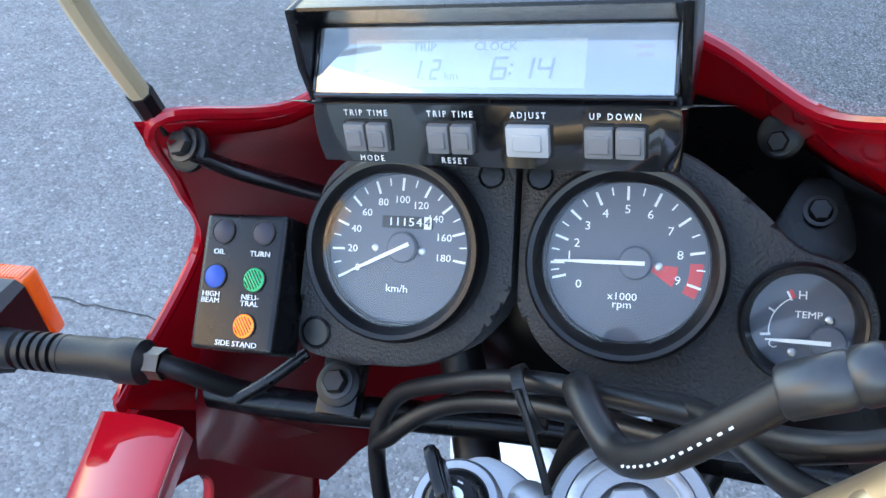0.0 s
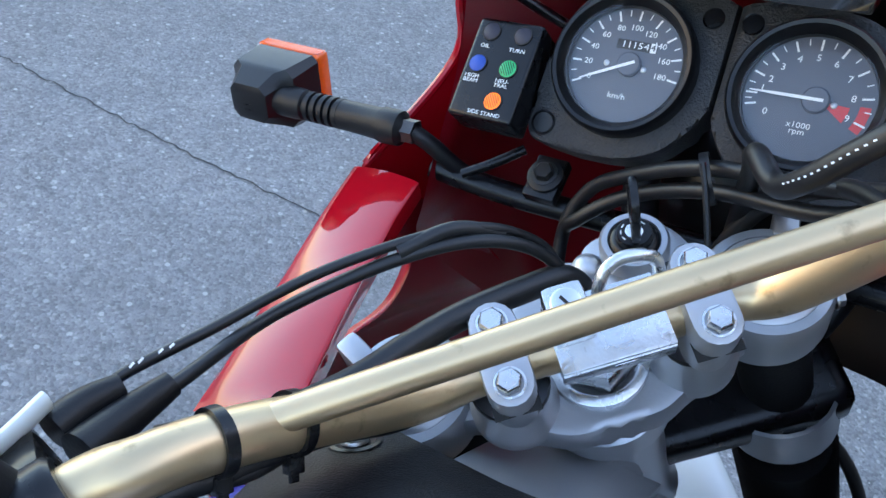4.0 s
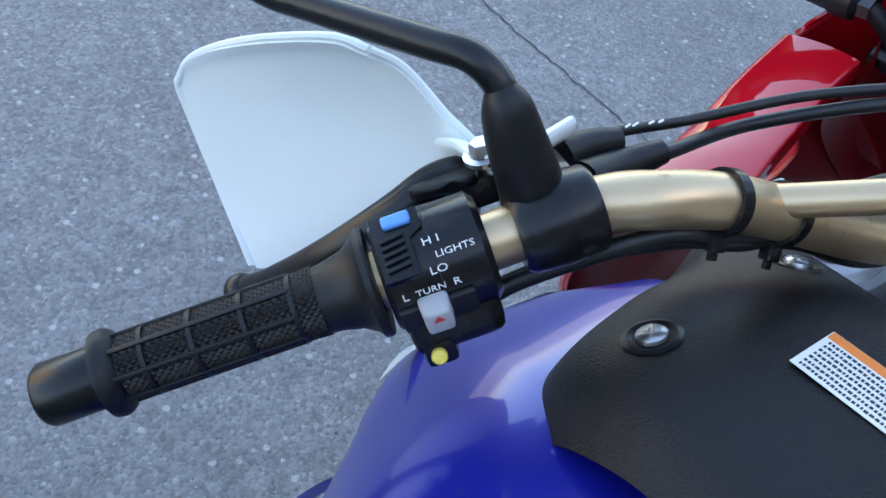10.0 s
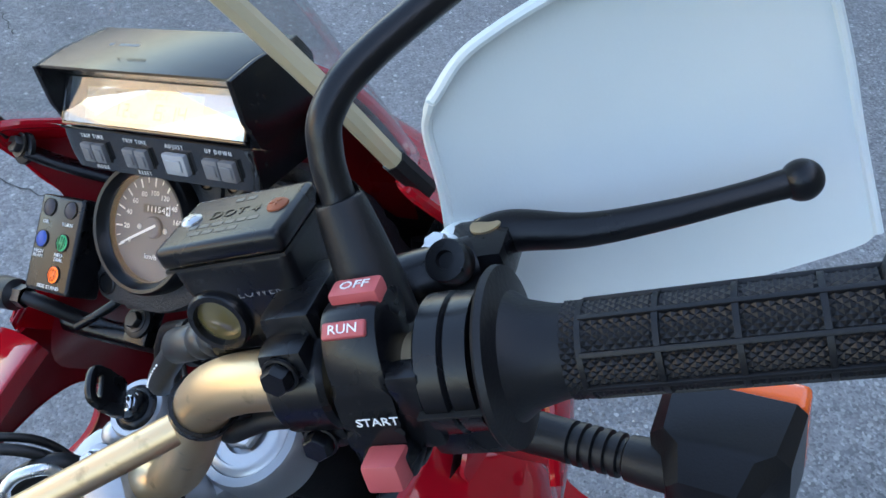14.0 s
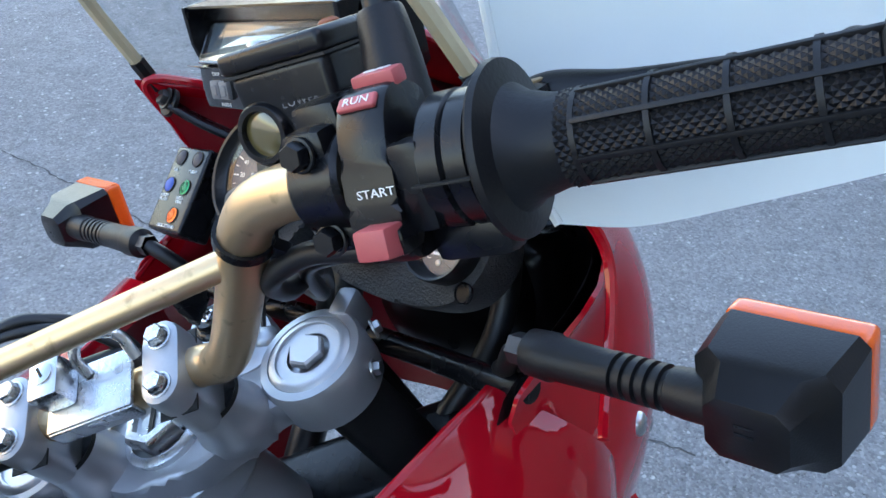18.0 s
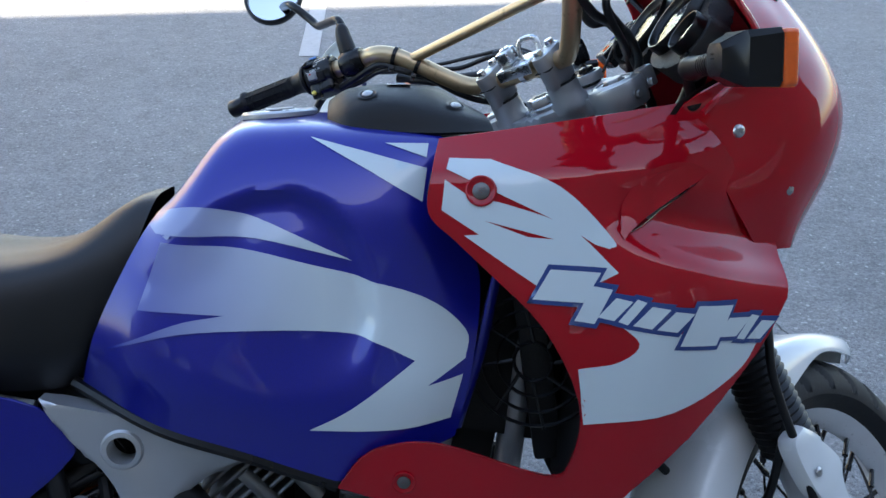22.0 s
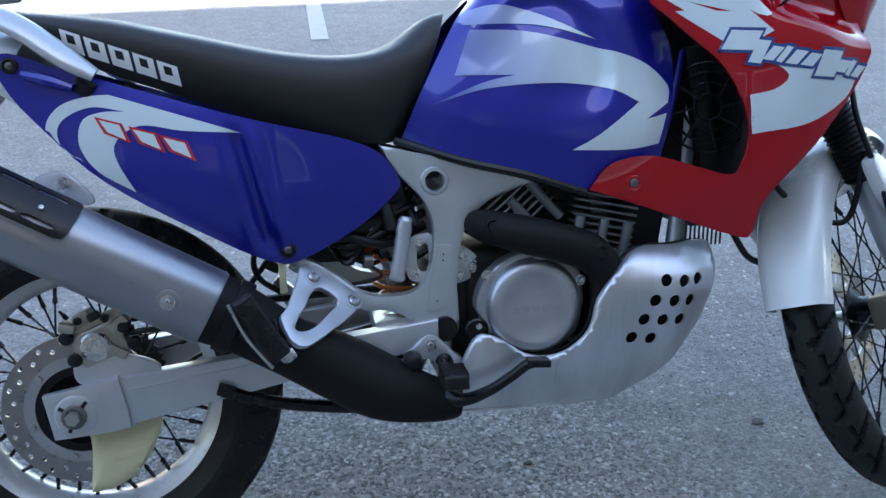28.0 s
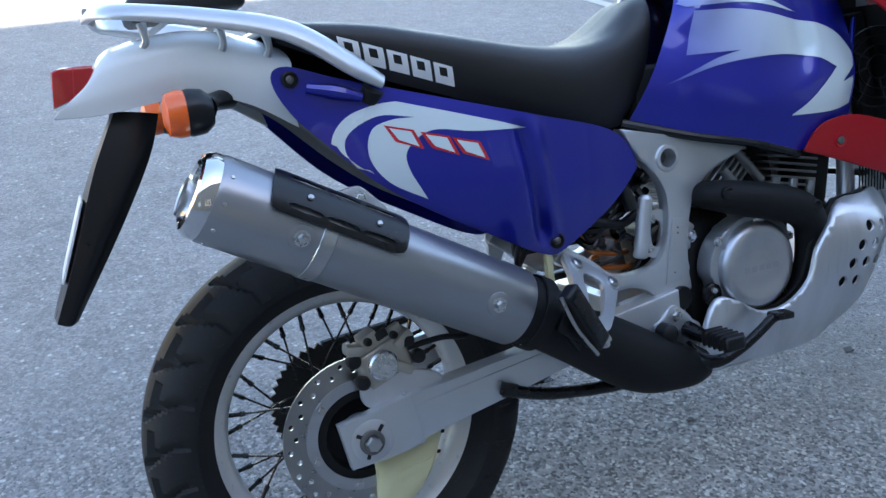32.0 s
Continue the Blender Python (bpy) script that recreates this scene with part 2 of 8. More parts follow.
def spline(pts, sub=8, closed=False):
    """Catmull-Rom curve through the points (tuples of any length)."""
    P = [Vector(p) for p in pts]
    n = len(P)
    out = []
    spans = n if closed else n - 1
    for i in range(spans):
        if closed:
            a, b, c, d = P[(i - 1) % n], P[i], P[(i + 1) % n], P[(i + 2) % n]
        else:
            b, c = P[i], P[i + 1]
            a = P[i - 1] if i else b * 2 - c
            d = P[i + 2] if i + 2 < n else c * 2 - b
        for k in range(sub):
            t = k / sub
            out.append(0.5 * (2 * b + (c - a) * t + (2 * a - 5 * b + 4 * c - d) * t * t + (3 * b - 3 * c + d - a) * t ** 3))
    if not closed:
        out.append(P[-1].copy())
    return out


def tube(pts, r, seg=12, sub=8, bm=None, caps=True, squash=1.0):
    """A round bar or hose along a smooth path. r: one radius, or one for each point given."""
    bm = bm or bmesh.new()
    rs = [r] * len(pts) if isinstance(r, (int, float)) else list(r)
    q = spline([(*p, s) for p, s in zip(pts, rs)], sub)
    path, rad = [Vector(p[:3]) for p in q], [p[3] for p in q]
    t0 = (path[1] - path[0]).normalized()
    u = t0.orthogonal().normalized()
    rings = []
    for i, p in enumerate(path):
        t = (path[min(i + 1, len(path) - 1)] - path[max(i - 1, 0)]).normalized()
        u = (u - t * u.dot(t)).normalized()
        w = t.cross(u)
        rings.append([bm.verts.new(p + rad[i] * (math.cos(a) * u + squash * math.sin(a) * w)) for a in (2 * math.pi * k / seg for k in range(seg))])
    for a, b in zip(rings, rings[1:]):
        for k in range(seg):
            bm.faces.new((a[k], a[(k + 1) % seg], b[(k + 1) % seg], b[k]))
    if caps:
        bm.faces.new(rings[0][::-1])
        bm.faces.new(rings[-1])
    return bm


def axes(origin, z, x=None):
    """A frame at origin with its z along z and its x as near to x as it can be."""
    z = Vector(z).normalized()
    x = Vector(x) if x is not None else z.orthogonal()
    x = (x - z * x.dot(z)).normalized()
    y = z.cross(x)
    return Matrix(((x.x, y.x, z.x, origin[0]), (x.y, y.y, z.y, origin[1]), (x.z, y.z, z.z, origin[2]), (0, 0, 0, 1)))


def lathe(profile, m=None, seg=32, bm=None, closed=False):
    """Revolves (radius, height) pairs about z, then places them with m."""
    bm = bm or bmesh.new()
    m = m or Matrix()
    rings = []
    for r, h in profile:
        if r < 1e-6:
            rings.append([bm.verts.new(m @ V(0, 0, h))])
        else:
            rings.append([bm.verts.new(m @ V(r * math.cos(2 * math.pi * k / seg), r * math.sin(2 * math.pi * k / seg), h)) for k in range(seg)])
    pairs = list(zip(rings, rings[1:])) + ([(rings[-1], rings[0])] if closed else [])
    for a, b in pairs:
        for k in range(seg):
            j = (k + 1) % seg
            if len(a) == 1 and len(b) == 1:
                continue
            if len(a) == 1:
                bm.faces.new((a[0], b[j], b[k]))
            elif len(b) == 1:
                bm.faces.new((a[k], a[j], b[0]))
            else:
                bm.faces.new((a[k], a[j], b[j], b[k]))
    return bm


def box(size, m=None, bevel=0.002, seg=2, bm=None, taper=1.0):
    """A bevelled block about the origin of m; taper narrows its top (+z) end."""
    own = bmesh.new()
    bmesh.ops.create_cube(own, size=1)
    for v in own.verts:
        k = taper if v.co.z > 0 else 1
        v.co = V(v.co.x * size[0] * k, v.co.y * size[1] * k, v.co.z * size[2])
    if bevel:
        bmesh.ops.bevel(own, geom=own.edges[:], offset=min(bevel, min(size) * 0.45), segments=seg, profile=0.6, affect="EDGES")
    return merge(own, m, bm)


def merge(own, m=None, bm=None):
    if m is not None:
        bmesh.ops.transform(own, matrix=m, verts=own.verts)
    if bm is None:
        return own
    me = bpy.data.meshes.new("tmp")
    own.to_mesh(me)
    own.free()
    bm.from_mesh(me)
    bpy.data.meshes.remove(me)
    return bm


def outline2(pts, sub=5):
    """A closed outline in 2D through points (a, b) or corners (a, b, 1)."""
    n = len(pts)
    start = next((i for i, p in enumerate(pts) if len(p) > 2), None)
    if start is None:
        return [Vector(p[:2]) for p in spline([(p[0], p[1], 0) for p in pts], sub, True)]
    loop = [pts[(start + i) % n] for i in range(n)] + [pts[start]]
    out, run = [], [loop[0]]
    for p in loop[1:]:
        run.append(p)
        if len(p) > 2:
            k = 1 if len(run) == 2 else sub
            out += [Vector(q[:2]) for q in spline([(a[0], a[1], 0) for a in run], k)[:-1]]
            run = [p]
    return out


def prism(pts, thick, m=None, bevel=0.0015, sub=5, bm=None, holes=()):
    """A plate with the given outline in its xy plane, from z = 0 to thick, edges eased."""
    own = sheet(outline2(pts, sub), [outline2(h, sub) for h in holes], None)
    faces = own.faces[:]
    res = bmesh.ops.extrude_face_region(own, geom=faces)
    up = [g for g in res["geom"] if isinstance(g, bmesh.types.BMVert)]
    for v in up:
        v.co.z += thick
    if bevel:
        edges = [e for e in own.edges if len(e.link_faces) == 2 and e.calc_face_angle(0) > 1.0 and abs(e.verts[0].co.z - e.verts[1].co.z) < 1e-6]
        bmesh.ops.bevel(own, geom=edges, offset=bevel, segments=2, profile=0.6, affect="EDGES")
    return merge(own, m, bm)


def inside(p, loop):
    c, n = False, len(loop)
    for i in range(n):
        a, b = loop[i], loop[i - 1]
        if (a[1] > p[1]) != (b[1] > p[1]) and p[0] < (b[0] - a[0]) * (p[1] - a[1]) / (b[1] - a[1]) + a[0]:
            c = not c
    return c


def sheet(loop, holes=(), step=None):
    """A flat triangulated sheet inside a loop and outside its holes, with inner points every step."""
    from mathutils.geometry import delaunay_2d_cdt
    if step:
        def dense(lp):
            out = []
            for i, a in enumerate(lp):
                b = lp[(i + 1) % len(lp)]
                k = max(1, int((b - a).length / step))
                out += [a.lerp(b, j / k) for j in range(k)]
            return out
        loop, holes = dense(loop), [dense(h) for h in holes]
    pts, edges = [], []
    for lp in (loop, *holes):
        o = len(pts)
        pts += [Vector(p) for p in lp]
        edges += [(o + i, o + (i + 1) % len(lp)) for i in range(len(lp))]
    if step:
        edge = np.array([(p.x, p.y) for p in pts])
        lo, hi = edge.min(0), edge.max(0)
        for i in range(int((hi[0] - lo[0]) / step) + 1):
            for j in range(int((hi[1] - lo[1]) / step) + 1):
                p = Vector((lo[0] + (i + 0.5 * (j % 2)) * step, lo[1] + j * step * 0.9))
                if np.min(np.sum((edge - (p.x, p.y)) ** 2, 1)) > (0.45 * step) ** 2 and inside(p, loop) and not any(inside(p, h) for h in holes):
                    pts.append(p)
    vs, es, fs, *_ = delaunay_2d_cdt(pts, edges, [], 0, 1e-6)
    bm = bmesh.new()
    bv = [bm.verts.new((v.x, v.y, 0)) for v in vs]
    for f in fs:
        c = sum((vs[i] for i in f), Vector((0, 0))) / len(f)
        if inside(c, loop) and not any(inside(c, h) for h in holes):
            bm.faces.new([bv[i] for i in f])
    bmesh.ops.delete(bm, geom=[v for v in bm.verts if not v.link_faces], context="VERTS")
    return bm


def heights(xs, zs, rows):
    """A smooth function h(x, z) through a coarse grid of values (one row for each z)."""
    xs, zs, g = np.array(xs), np.array(zs), np.array(rows, float)

    def cubic(p, t):
        return 0.5 * (2 * p[1] + (p[2] - p[0]) * t + (2 * p[0] - 5 * p[1] + 4 * p[2] - p[3]) * t * t + (3 * p[1] - 3 * p[2] + p[3] - p[0]) * t ** 3)

    def h(x, z):
        i = int(np.clip(np.searchsorted(xs, x) - 1, 0, len(xs) - 2))
        j = int(np.clip(np.searchsorted(zs, z) - 1, 0, len(zs) - 2))
        u = min(1.0, max(0.0, (x - xs[i]) / (xs[i + 1] - xs[i])))
        v = min(1.0, max(0.0, (z - zs[j]) / (zs[j + 1] - zs[j])))
        ci = [int(np.clip(i + k, 0, len(xs) - 1)) for k in (-1, 0, 1, 2)]
        cj = [int(np.clip(j + k, 0, len(zs) - 1)) for k in (-1, 0, 1, 2)]
        return cubic([cubic([g[b, a] for a in ci], u) for b in cj], v)
    return h


def panel(pts, h, side=-1, thick=0.003, roll=0.006, step=0.012, holes=(), sub=5):
    """A moulded side panel: an outline in (x, z) laid at y = side * h(x, z), its rim rolled inwards."""
    loop, hl = outline2(pts, sub), [outline2(q, sub) for q in holes]
    bm = sheet(loop, hl, step)
    ra = np.array([tuple(a) for a in loop])
    rv = np.roll(ra, -1, 0) - ra
    rl = np.maximum(np.sum(rv ** 2, 1), 1e-12)
    for v in bm.verts:
        x, z = v.co.x, v.co.y
        off = (x, z) - ra
        f = np.clip(np.sum(off * rv, 1) / rl, 0, 1)
        d = math.sqrt(np.min(np.sum((off - rv * f[:, None]) ** 2, 1)))
        d = 0 if d < .0002 else d
        drop = roll - math.sqrt(max(0, roll ** 2 - (roll - d) ** 2)) if d < roll else 0
        v.co = V(x, side * (h(x, z) - drop), z)
    bm.normal_update()
    res = bmesh.ops.extrude_edge_only(bm, edges=[e for e in bm.edges if e.is_boundary])
    for v in (g for g in res["geom"] if isinstance(g, bmesh.types.BMVert)):
        v.co.y -= side * (thick + 0.004)
    return bm


def even_gloss(ob, h, side):
    """Smooth shading for a panel's skin, taken from the slope of its height h(x, z)."""
    me = ob.data
    out, agree = [], 0.0
    for v in me.vertices:
        x, y, z = v.co
        if abs(y - side * h(x, z)) > 0.0042:
            out.append((v.normal.copy(), False))
            continue
        e = 0.004
        n = V(-(h(x + e, z) - h(x - e, z)) / (2 * e), side, -(h(x, z + e) - h(x, z - e)) / (2 * e)).normalized()
        agree += n.dot(v.normal)
        out.append((n, True))
    k = 1 if agree > 0 else -1
    me.normals_split_custom_set_from_vertices([tuple(n * k) if skin else tuple(n) for n, skin in out])


def patch(net, nu=6, nv=6, mirror=False, dent=None):
    """A smooth skin through a net of points (rows of points). mirror: adds the other half across y = 0."""
    rows = [spline(r, nv) for r in net]
    cols = [spline([r[j] for r in rows], nu) for j in range(len(rows[0]))]
    bm = bmesh.new()
    if dent:
        for c in cols:
            for p in c:
                dent(p)
    for s in ((1, -1) if mirror else (1,)):
        g = [[bm.verts.new((p.x, p.y * s, p.z)) for p in c] for c in cols]
        for a, b in zip(g, g[1:]):
            for i in range(len(a) - 1):
                q = (a[i], a[i + 1], b[i + 1], b[i])
                bm.faces.new(q if s > 0 else q[::-1])
    if mirror:
        bmesh.ops.remove_doubles(bm, verts=bm.verts, dist=0.0004)
    return bm


def thicken(bm, t):
    """Gives a skin its thickness, away from its normals."""
    bmesh.ops.recalc_face_normals(bm, faces=bm.faces)
    bm.normal_update()
    old = bm.faces[:]
    twin = {v: bm.verts.new(v.co - v.normal * t) for v in bm.verts[:]}
    rim = [e for e in bm.edges if e.is_boundary]
    for f in old:
        bm.faces.new([twin[v] for v in reversed(f.verts)])
    for e in rim:
        a, b = e.verts
        bm.faces.new((a, b, twin[b], twin[a]))
    return bm


def tree_of(bm):
    from mathutils.bvhtree import BVHTree
    return BVHTree.FromBMesh(bm)


def decal(pts, tree, name, material, parent, label="", side=-1, lift=0.0009, step=0.012, sub=5, holes=()):
    """A sticker cut to an outline in (x, z) and laid onto a body from its side."""
    bm = sheet(outline2(pts, sub), [outline2(q, sub) for q in holes], step)
    for v in bm.verts:
        x, z = v.co.x, v.co.y
        hit, nrm, _, _ = tree.ray_cast(V(x, side * 1.0, z), V(0, -side, 0))
        if hit is None:
            near, nrm, _, _ = tree.find_nearest(V(x, side * 0.2, z))
            hit = near
        if nrm.y * side < 0:
            nrm = -nrm
        v.co = hit + nrm * lift + V(0, side * 0.0004, 0)
    return part(name, bm, material, parent, label)


def text_mesh(body, size, material, depth=0.00015, spacing=1.0):
    """Flat lettering in the built-in font, centred on the origin, as a mesh."""
    cu = bpy.data.curves.new("lettering", "FONT")
    cu.body, cu.size, cu.extrude, cu.align_x, cu.align_y, cu.space_character = body, size, depth, "CENTER", "CENTER", spacing
    cu.resolution_u = 2
    ob = bpy.data.objects.new("lettering", cu)
    me = bpy.data.meshes.new_from_object(ob)
    bpy.data.objects.remove(ob)
    me.materials.clear()
    me.materials.append(material)
    return me


def lettering(body, size, m, parent, material=None, name="lettering", spacing=1.0, squash=1.0):
    ob = new(name, text_mesh(body, size, material or MARK, spacing=spacing))
    ob.parent, ob.matrix_basis = parent, m @ Matrix.Diagonal((squash, 1, 1, 1))
    return ob


def hexbolt(r, h, washer=1.35, bm=None, m=None):
    own = lathe([(r * washer, 0), (r * washer, 0.0012), (r * 1.02, 0.0014)], seg=20)
    own = lathe([(r * 0.98, 0.001), (r, h * 0.8), (r * 0.86, h), (0, h)], seg=6, bm=own)
    return merge(own, m, bm)


def screwhead(r, h=0.003):
    """A rounded cross-head screw."""
    own = lathe([(r, 0), (r * 0.95, h * 0.5), (r * 0.7, h * 0.9), (r * 0.25, h)], seg=20)
    for a in (0, math.pi / 2):
        box((r * 1.1, r * 0.22, h * 0.2), Matrix.Translation((0, 0, h * 0.98)) @ Matrix.Rotation(a, 4, "Z"), 0, bm=own)
    return own


def bars(rows, size, m, parent, material, name="illegible_print"):
    """Print too small to read: bars of its size. rows: (x, y, length)."""
    bm = bmesh.new()
    for x, y, w in rows:
        box((w, size, 0.0002), m @ Matrix.Translation((x + w / 2, y, 0)), 0, bm=bm)
    return part(name, bm, material, parent)


# ---- the setting ----
def asphalt():
    m = bpy.data.materials.new("asphalt")
    m.use_nodes = True
    n, l = m.node_tree.nodes, m.node_tree.links
    b = n["Principled BSDF"]
    tc = n.new("ShaderNodeTexCoord")
    def noise_tex(scale, detail=4, rough=0.6):
        t = n.new("ShaderNodeTexNoise")
        t.inputs["Scale"].default_value, t.inputs["Detail"].default_value, t.inputs["Roughness"].default_value = scale, detail, rough
        l.new(tc.outputs["Object"], t.inputs["Vector"])
        return t
    vo = n.new("ShaderNodeTexVoronoi")
    vo.inputs["Scale"].default_value = 150
    l.new(tc.outputs["Object"], vo.inputs["Vector"])
    vo2 = n.new("ShaderNodeTexVoronoi")
    vo2.inputs["Scale"].default_value = 62
    l.new(tc.outputs["Object"], vo2.inputs["Vector"])
    ramp = n.new("ShaderNodeValToRGB")
    e = ramp.color_ramp.elements
    e[0].position, e[0].color = 0.0, (0.075, 0.075, 0.078, 1)
    e[1].position, e[1].color = 1.0, (0.50, 0.495, 0.48, 1)
    k = ramp.color_ramp.elements.new(0.45)
    k.color = (0.225, 0.224, 0.224, 1)
    k = ramp.color_ramp.elements.new(0.85)
    k.color = (0.310, 0.307, 0.300, 1)
    sep = n.new("ShaderNodeSeparateColor")
    l.new(vo.outputs["Color"], sep.inputs[0])
    l.new(sep.outputs[0], ramp.inputs[0])
    big, mid = noise_tex(0.55, 5), noise_tex(9, 6)
    def times(a, fac_socket, lo, hi):
        mr = n.new("ShaderNodeMapRange")
        mr.inputs[1].default_value, mr.inputs[2].default_value = 0.3, 0.7
        mr.inputs[3].default_value, mr.inputs[4].default_value = lo, hi
        l.new(fac_socket, mr.inputs[0])
        mx = n.new("ShaderNodeMix")
        mx.data_type, mx.blend_type = "RGBA", "MULTIPLY"
        mx.inputs[0].default_value = 1
        l.new(a, mx.inputs[6])
        l.new(mr.outputs[0], mx.inputs[7])
        return mx.outputs[2]
    # the lot is worn coarse on one side and still smooth on the other
    wob = n.new("ShaderNodeMath")
    wob.operation = "MULTIPLY_ADD"
    pos = n.new("ShaderNodeSeparateXYZ")
    l.new(tc.outputs["Object"], pos.inputs[0])
    l.new(big.outputs["Fac"], wob.inputs[0])
    wob.inputs[1].default_value = 0.9
    l.new(pos.outputs[1], wob.inputs[2])
    smooth = n.new("ShaderNodeMapRange")
    smooth.inputs[1].default_value, smooth.inputs[2].default_value = 0.55, 1.15
    smooth.inputs[4].default_value = 0.60
    ahead = n.new("ShaderNodeMapRange")
    ahead.inputs[1].default_value, ahead.inputs[2].default_value = 0.85, 1.45
    ahead.inputs[4].default_value = 0.75
    l.new(pos.outputs[0], ahead.inputs[0])
    both_ways = n.new("ShaderNodeMath")
    l.new(wob.outputs[0], both_ways.inputs[0])
    l.new(ahead.outputs[0], both_ways.inputs[1])
    l.new(both_ways.outputs[0], smooth.inputs[0])
    flat = n.new("ShaderNodeMix")
    flat.data_type = "RGBA"
    flat.inputs[7].default_value = (0.255, 0.254, 0.252, 1)
    l.new(smooth.outputs[0], flat.inputs[0])
    l.new(ramp.outputs[0], flat.inputs[6])
    c = times(flat.outputs[2], big.outputs["Fac"], 0.86, 1.12)
    c = times(c, mid.outputs["Fac"], 0.87, 1.12)
    c = times(c, noise_tex(38, 4).outputs["Fac"], 0.84, 1.12)
    # bright chips of stone
    chip = n.new("ShaderNodeMapRange")
    chip.inputs[1].default_value, chip.inputs[2].default_value = 0.935, 0.955
    sep2 = n.new("ShaderNodeSeparateColor")
    l.new(vo2.outputs["Color"], sep2.inputs[0])
    l.new(sep2.outputs[1], chip.inputs[0])
    near = n.new("ShaderNodeMapRange")
    near.inputs[1].default_value, near.inputs[2].default_value = 0.42, 0.30
    l.new(vo2.outputs["Distance"], near.inputs[0])
    both = n.new("ShaderNodeMath")
    both.operation = "MULTIPLY"
    l.new(chip.outputs[0], both.inputs[0])
    l.new(near.outputs[0], both.inputs[1])
    mx = n.new("ShaderNodeMix")
    mx.data_type = "RGBA"
    mx.inputs[7].default_value = (0.46, 0.455, 0.44, 1)
    l.new(both.outputs[0], mx.inputs[0])
    l.new(c, mx.inputs[6])
    l.new(mx.outputs[2], b.inputs["Base Color"])
    b.inputs["Roughness"].default_value = 0.85
    ad = n.new("ShaderNodeMath")
    ad.operation = "ADD"
    fine = noise_tex(420, 3)
    l.new(vo.outputs["Distance"], ad.inputs[0])
    l.new(fine.outputs["Fac"], ad.inputs[1])
    bp = n.new("ShaderNodeBump")
    bp.invert = True
    bp.inputs["Strength"].default_value, bp.inputs["Distance"].default_value = 0.75, 0.005
    l.new(ad.outputs[0], bp.inputs["Height"])
    l.new(bp.outputs[0], b.inputs["Normal"])
    return m


ASPHALT = asphalt()
PAINTLINE = mat("worn_road_paint", (0.46, 0.46, 0.45), 0.8, var=0.15, scale=20, bump=0.5, bscale=150, wear=(0.18, 0.18, 0.18), wear_amount=0.9)
TAR = mat("oily_stain", (0.055, 0.053, 0.052), 0.75, var=0.3, scale=30, bump=0.5, bscale=200)
PLASTER = mat("grey_plaster", (0.13, 0.127, 0.122), 0.9, var=0.08, scale=1.2, bump=0.5, bscale=60)

bm = bmesh.new()
bmesh.ops.create_grid(bm, x_segments=60, y_segments=60, size=1)
for v in bm.verts:
    v.co = V(*(math.copysign(abs(c) ** 3, c) * 900 for c in v.co[:2]), 0)
    far = v.co.length
    v.co.z = 0.004 * noise.noise(v.co * 0.5) * min(1, far / 20) - 0.0005
ground = tagged(new("ground", finish(bm, ASPHALT)), "grey worn asphalt parking lot with fine stone chips", "ground", kind="structure")

# parking bay lines
for i, x in enumerate((-2.65, 0.47, 3.55, 6.65)):
    bm = box((0.115, 3.4, 0.004), pose(x, 6.05, 0.003, 0, 0, 0.8), 0.001)
    tagged(new("parking_line", finish(bm, PAINTLINE)), "faded white painted parking bay line on the asphalt", "road marking", "parking lines", "structure")


def blot(x, y, r, name="oil_stain", label="small dark oil stain on the asphalt"):
    rnd = random.Random(int(x * 977 + y * 131))
    pts = [(x + r * rnd.uniform(0.5, 1.15) * math.cos(a), y + r * rnd.uniform(0.4, 0.8) * math.sin(a)) for a in np.linspace(0, 2 * math.pi, 10)[:-1]]
    bm = prism(pts, 0.0022, Matrix.Translation((0, 0, 0.0006)), 0.0008, 4)
    tagged(new(name, finish(bm, TAR)), label, "stain", "stains on the asphalt", "structure")


for x, y, r in ((1.045, 0.34, 0.022), (2.91, 0.18, 0.03), (2.76, 0.19, 0.022), (1.375, 0.19, 0.02), (-0.62, 0.42, 0.03), (0.82, 0.12, 0.012), (1.22, 0.46, 0.012)):
    blot(x, y, r)

# a long crack across the lot
for path in ([(1.80, 3.3), (1.93, 2.5), (1.985, 2.02), (2.03, 1.6), (2.10, 1.12), (2.2, 0.72), (2.3, 0.3)], [(2.55, 2.3), (2.67, 2.53), (2.80, 2.7), (3.02, 3.0), (3.08, 3.2), (3.22, 3.45), (3.3, 4.0)]):
    rnd = random.Random(5)
    q = spline([(x, y, 0.0) for x, y in path], 24)
    bm = bmesh.new()
    left, right = [], []
    for i, p in enumerate(q):
        t = (q[min(i + 1, len(q) - 1)] - q[max(i - 1, 0)]).normalized()
        s = V(-t.y, t.x, 0)
        j = s * rnd.uniform(-0.006, 0.006)
        w = rnd.uniform(0.0012, 0.0032)
        left.append(bm.verts.new(p + j + s * w + V(0, 0, 0.0014)))
        right.append(bm.verts.new(p + j - s * w + V(0, 0, 0.0014)))
    for i in range(len(q) - 1):
        bm.faces.new((left[i], left[i + 1], right[i + 1], right[i]))
    tagged(new("asphalt_crack", finish(bm, TAR)), "thin dark crack running across the asphalt", "crack", "cracks in the asphalt", "structure")

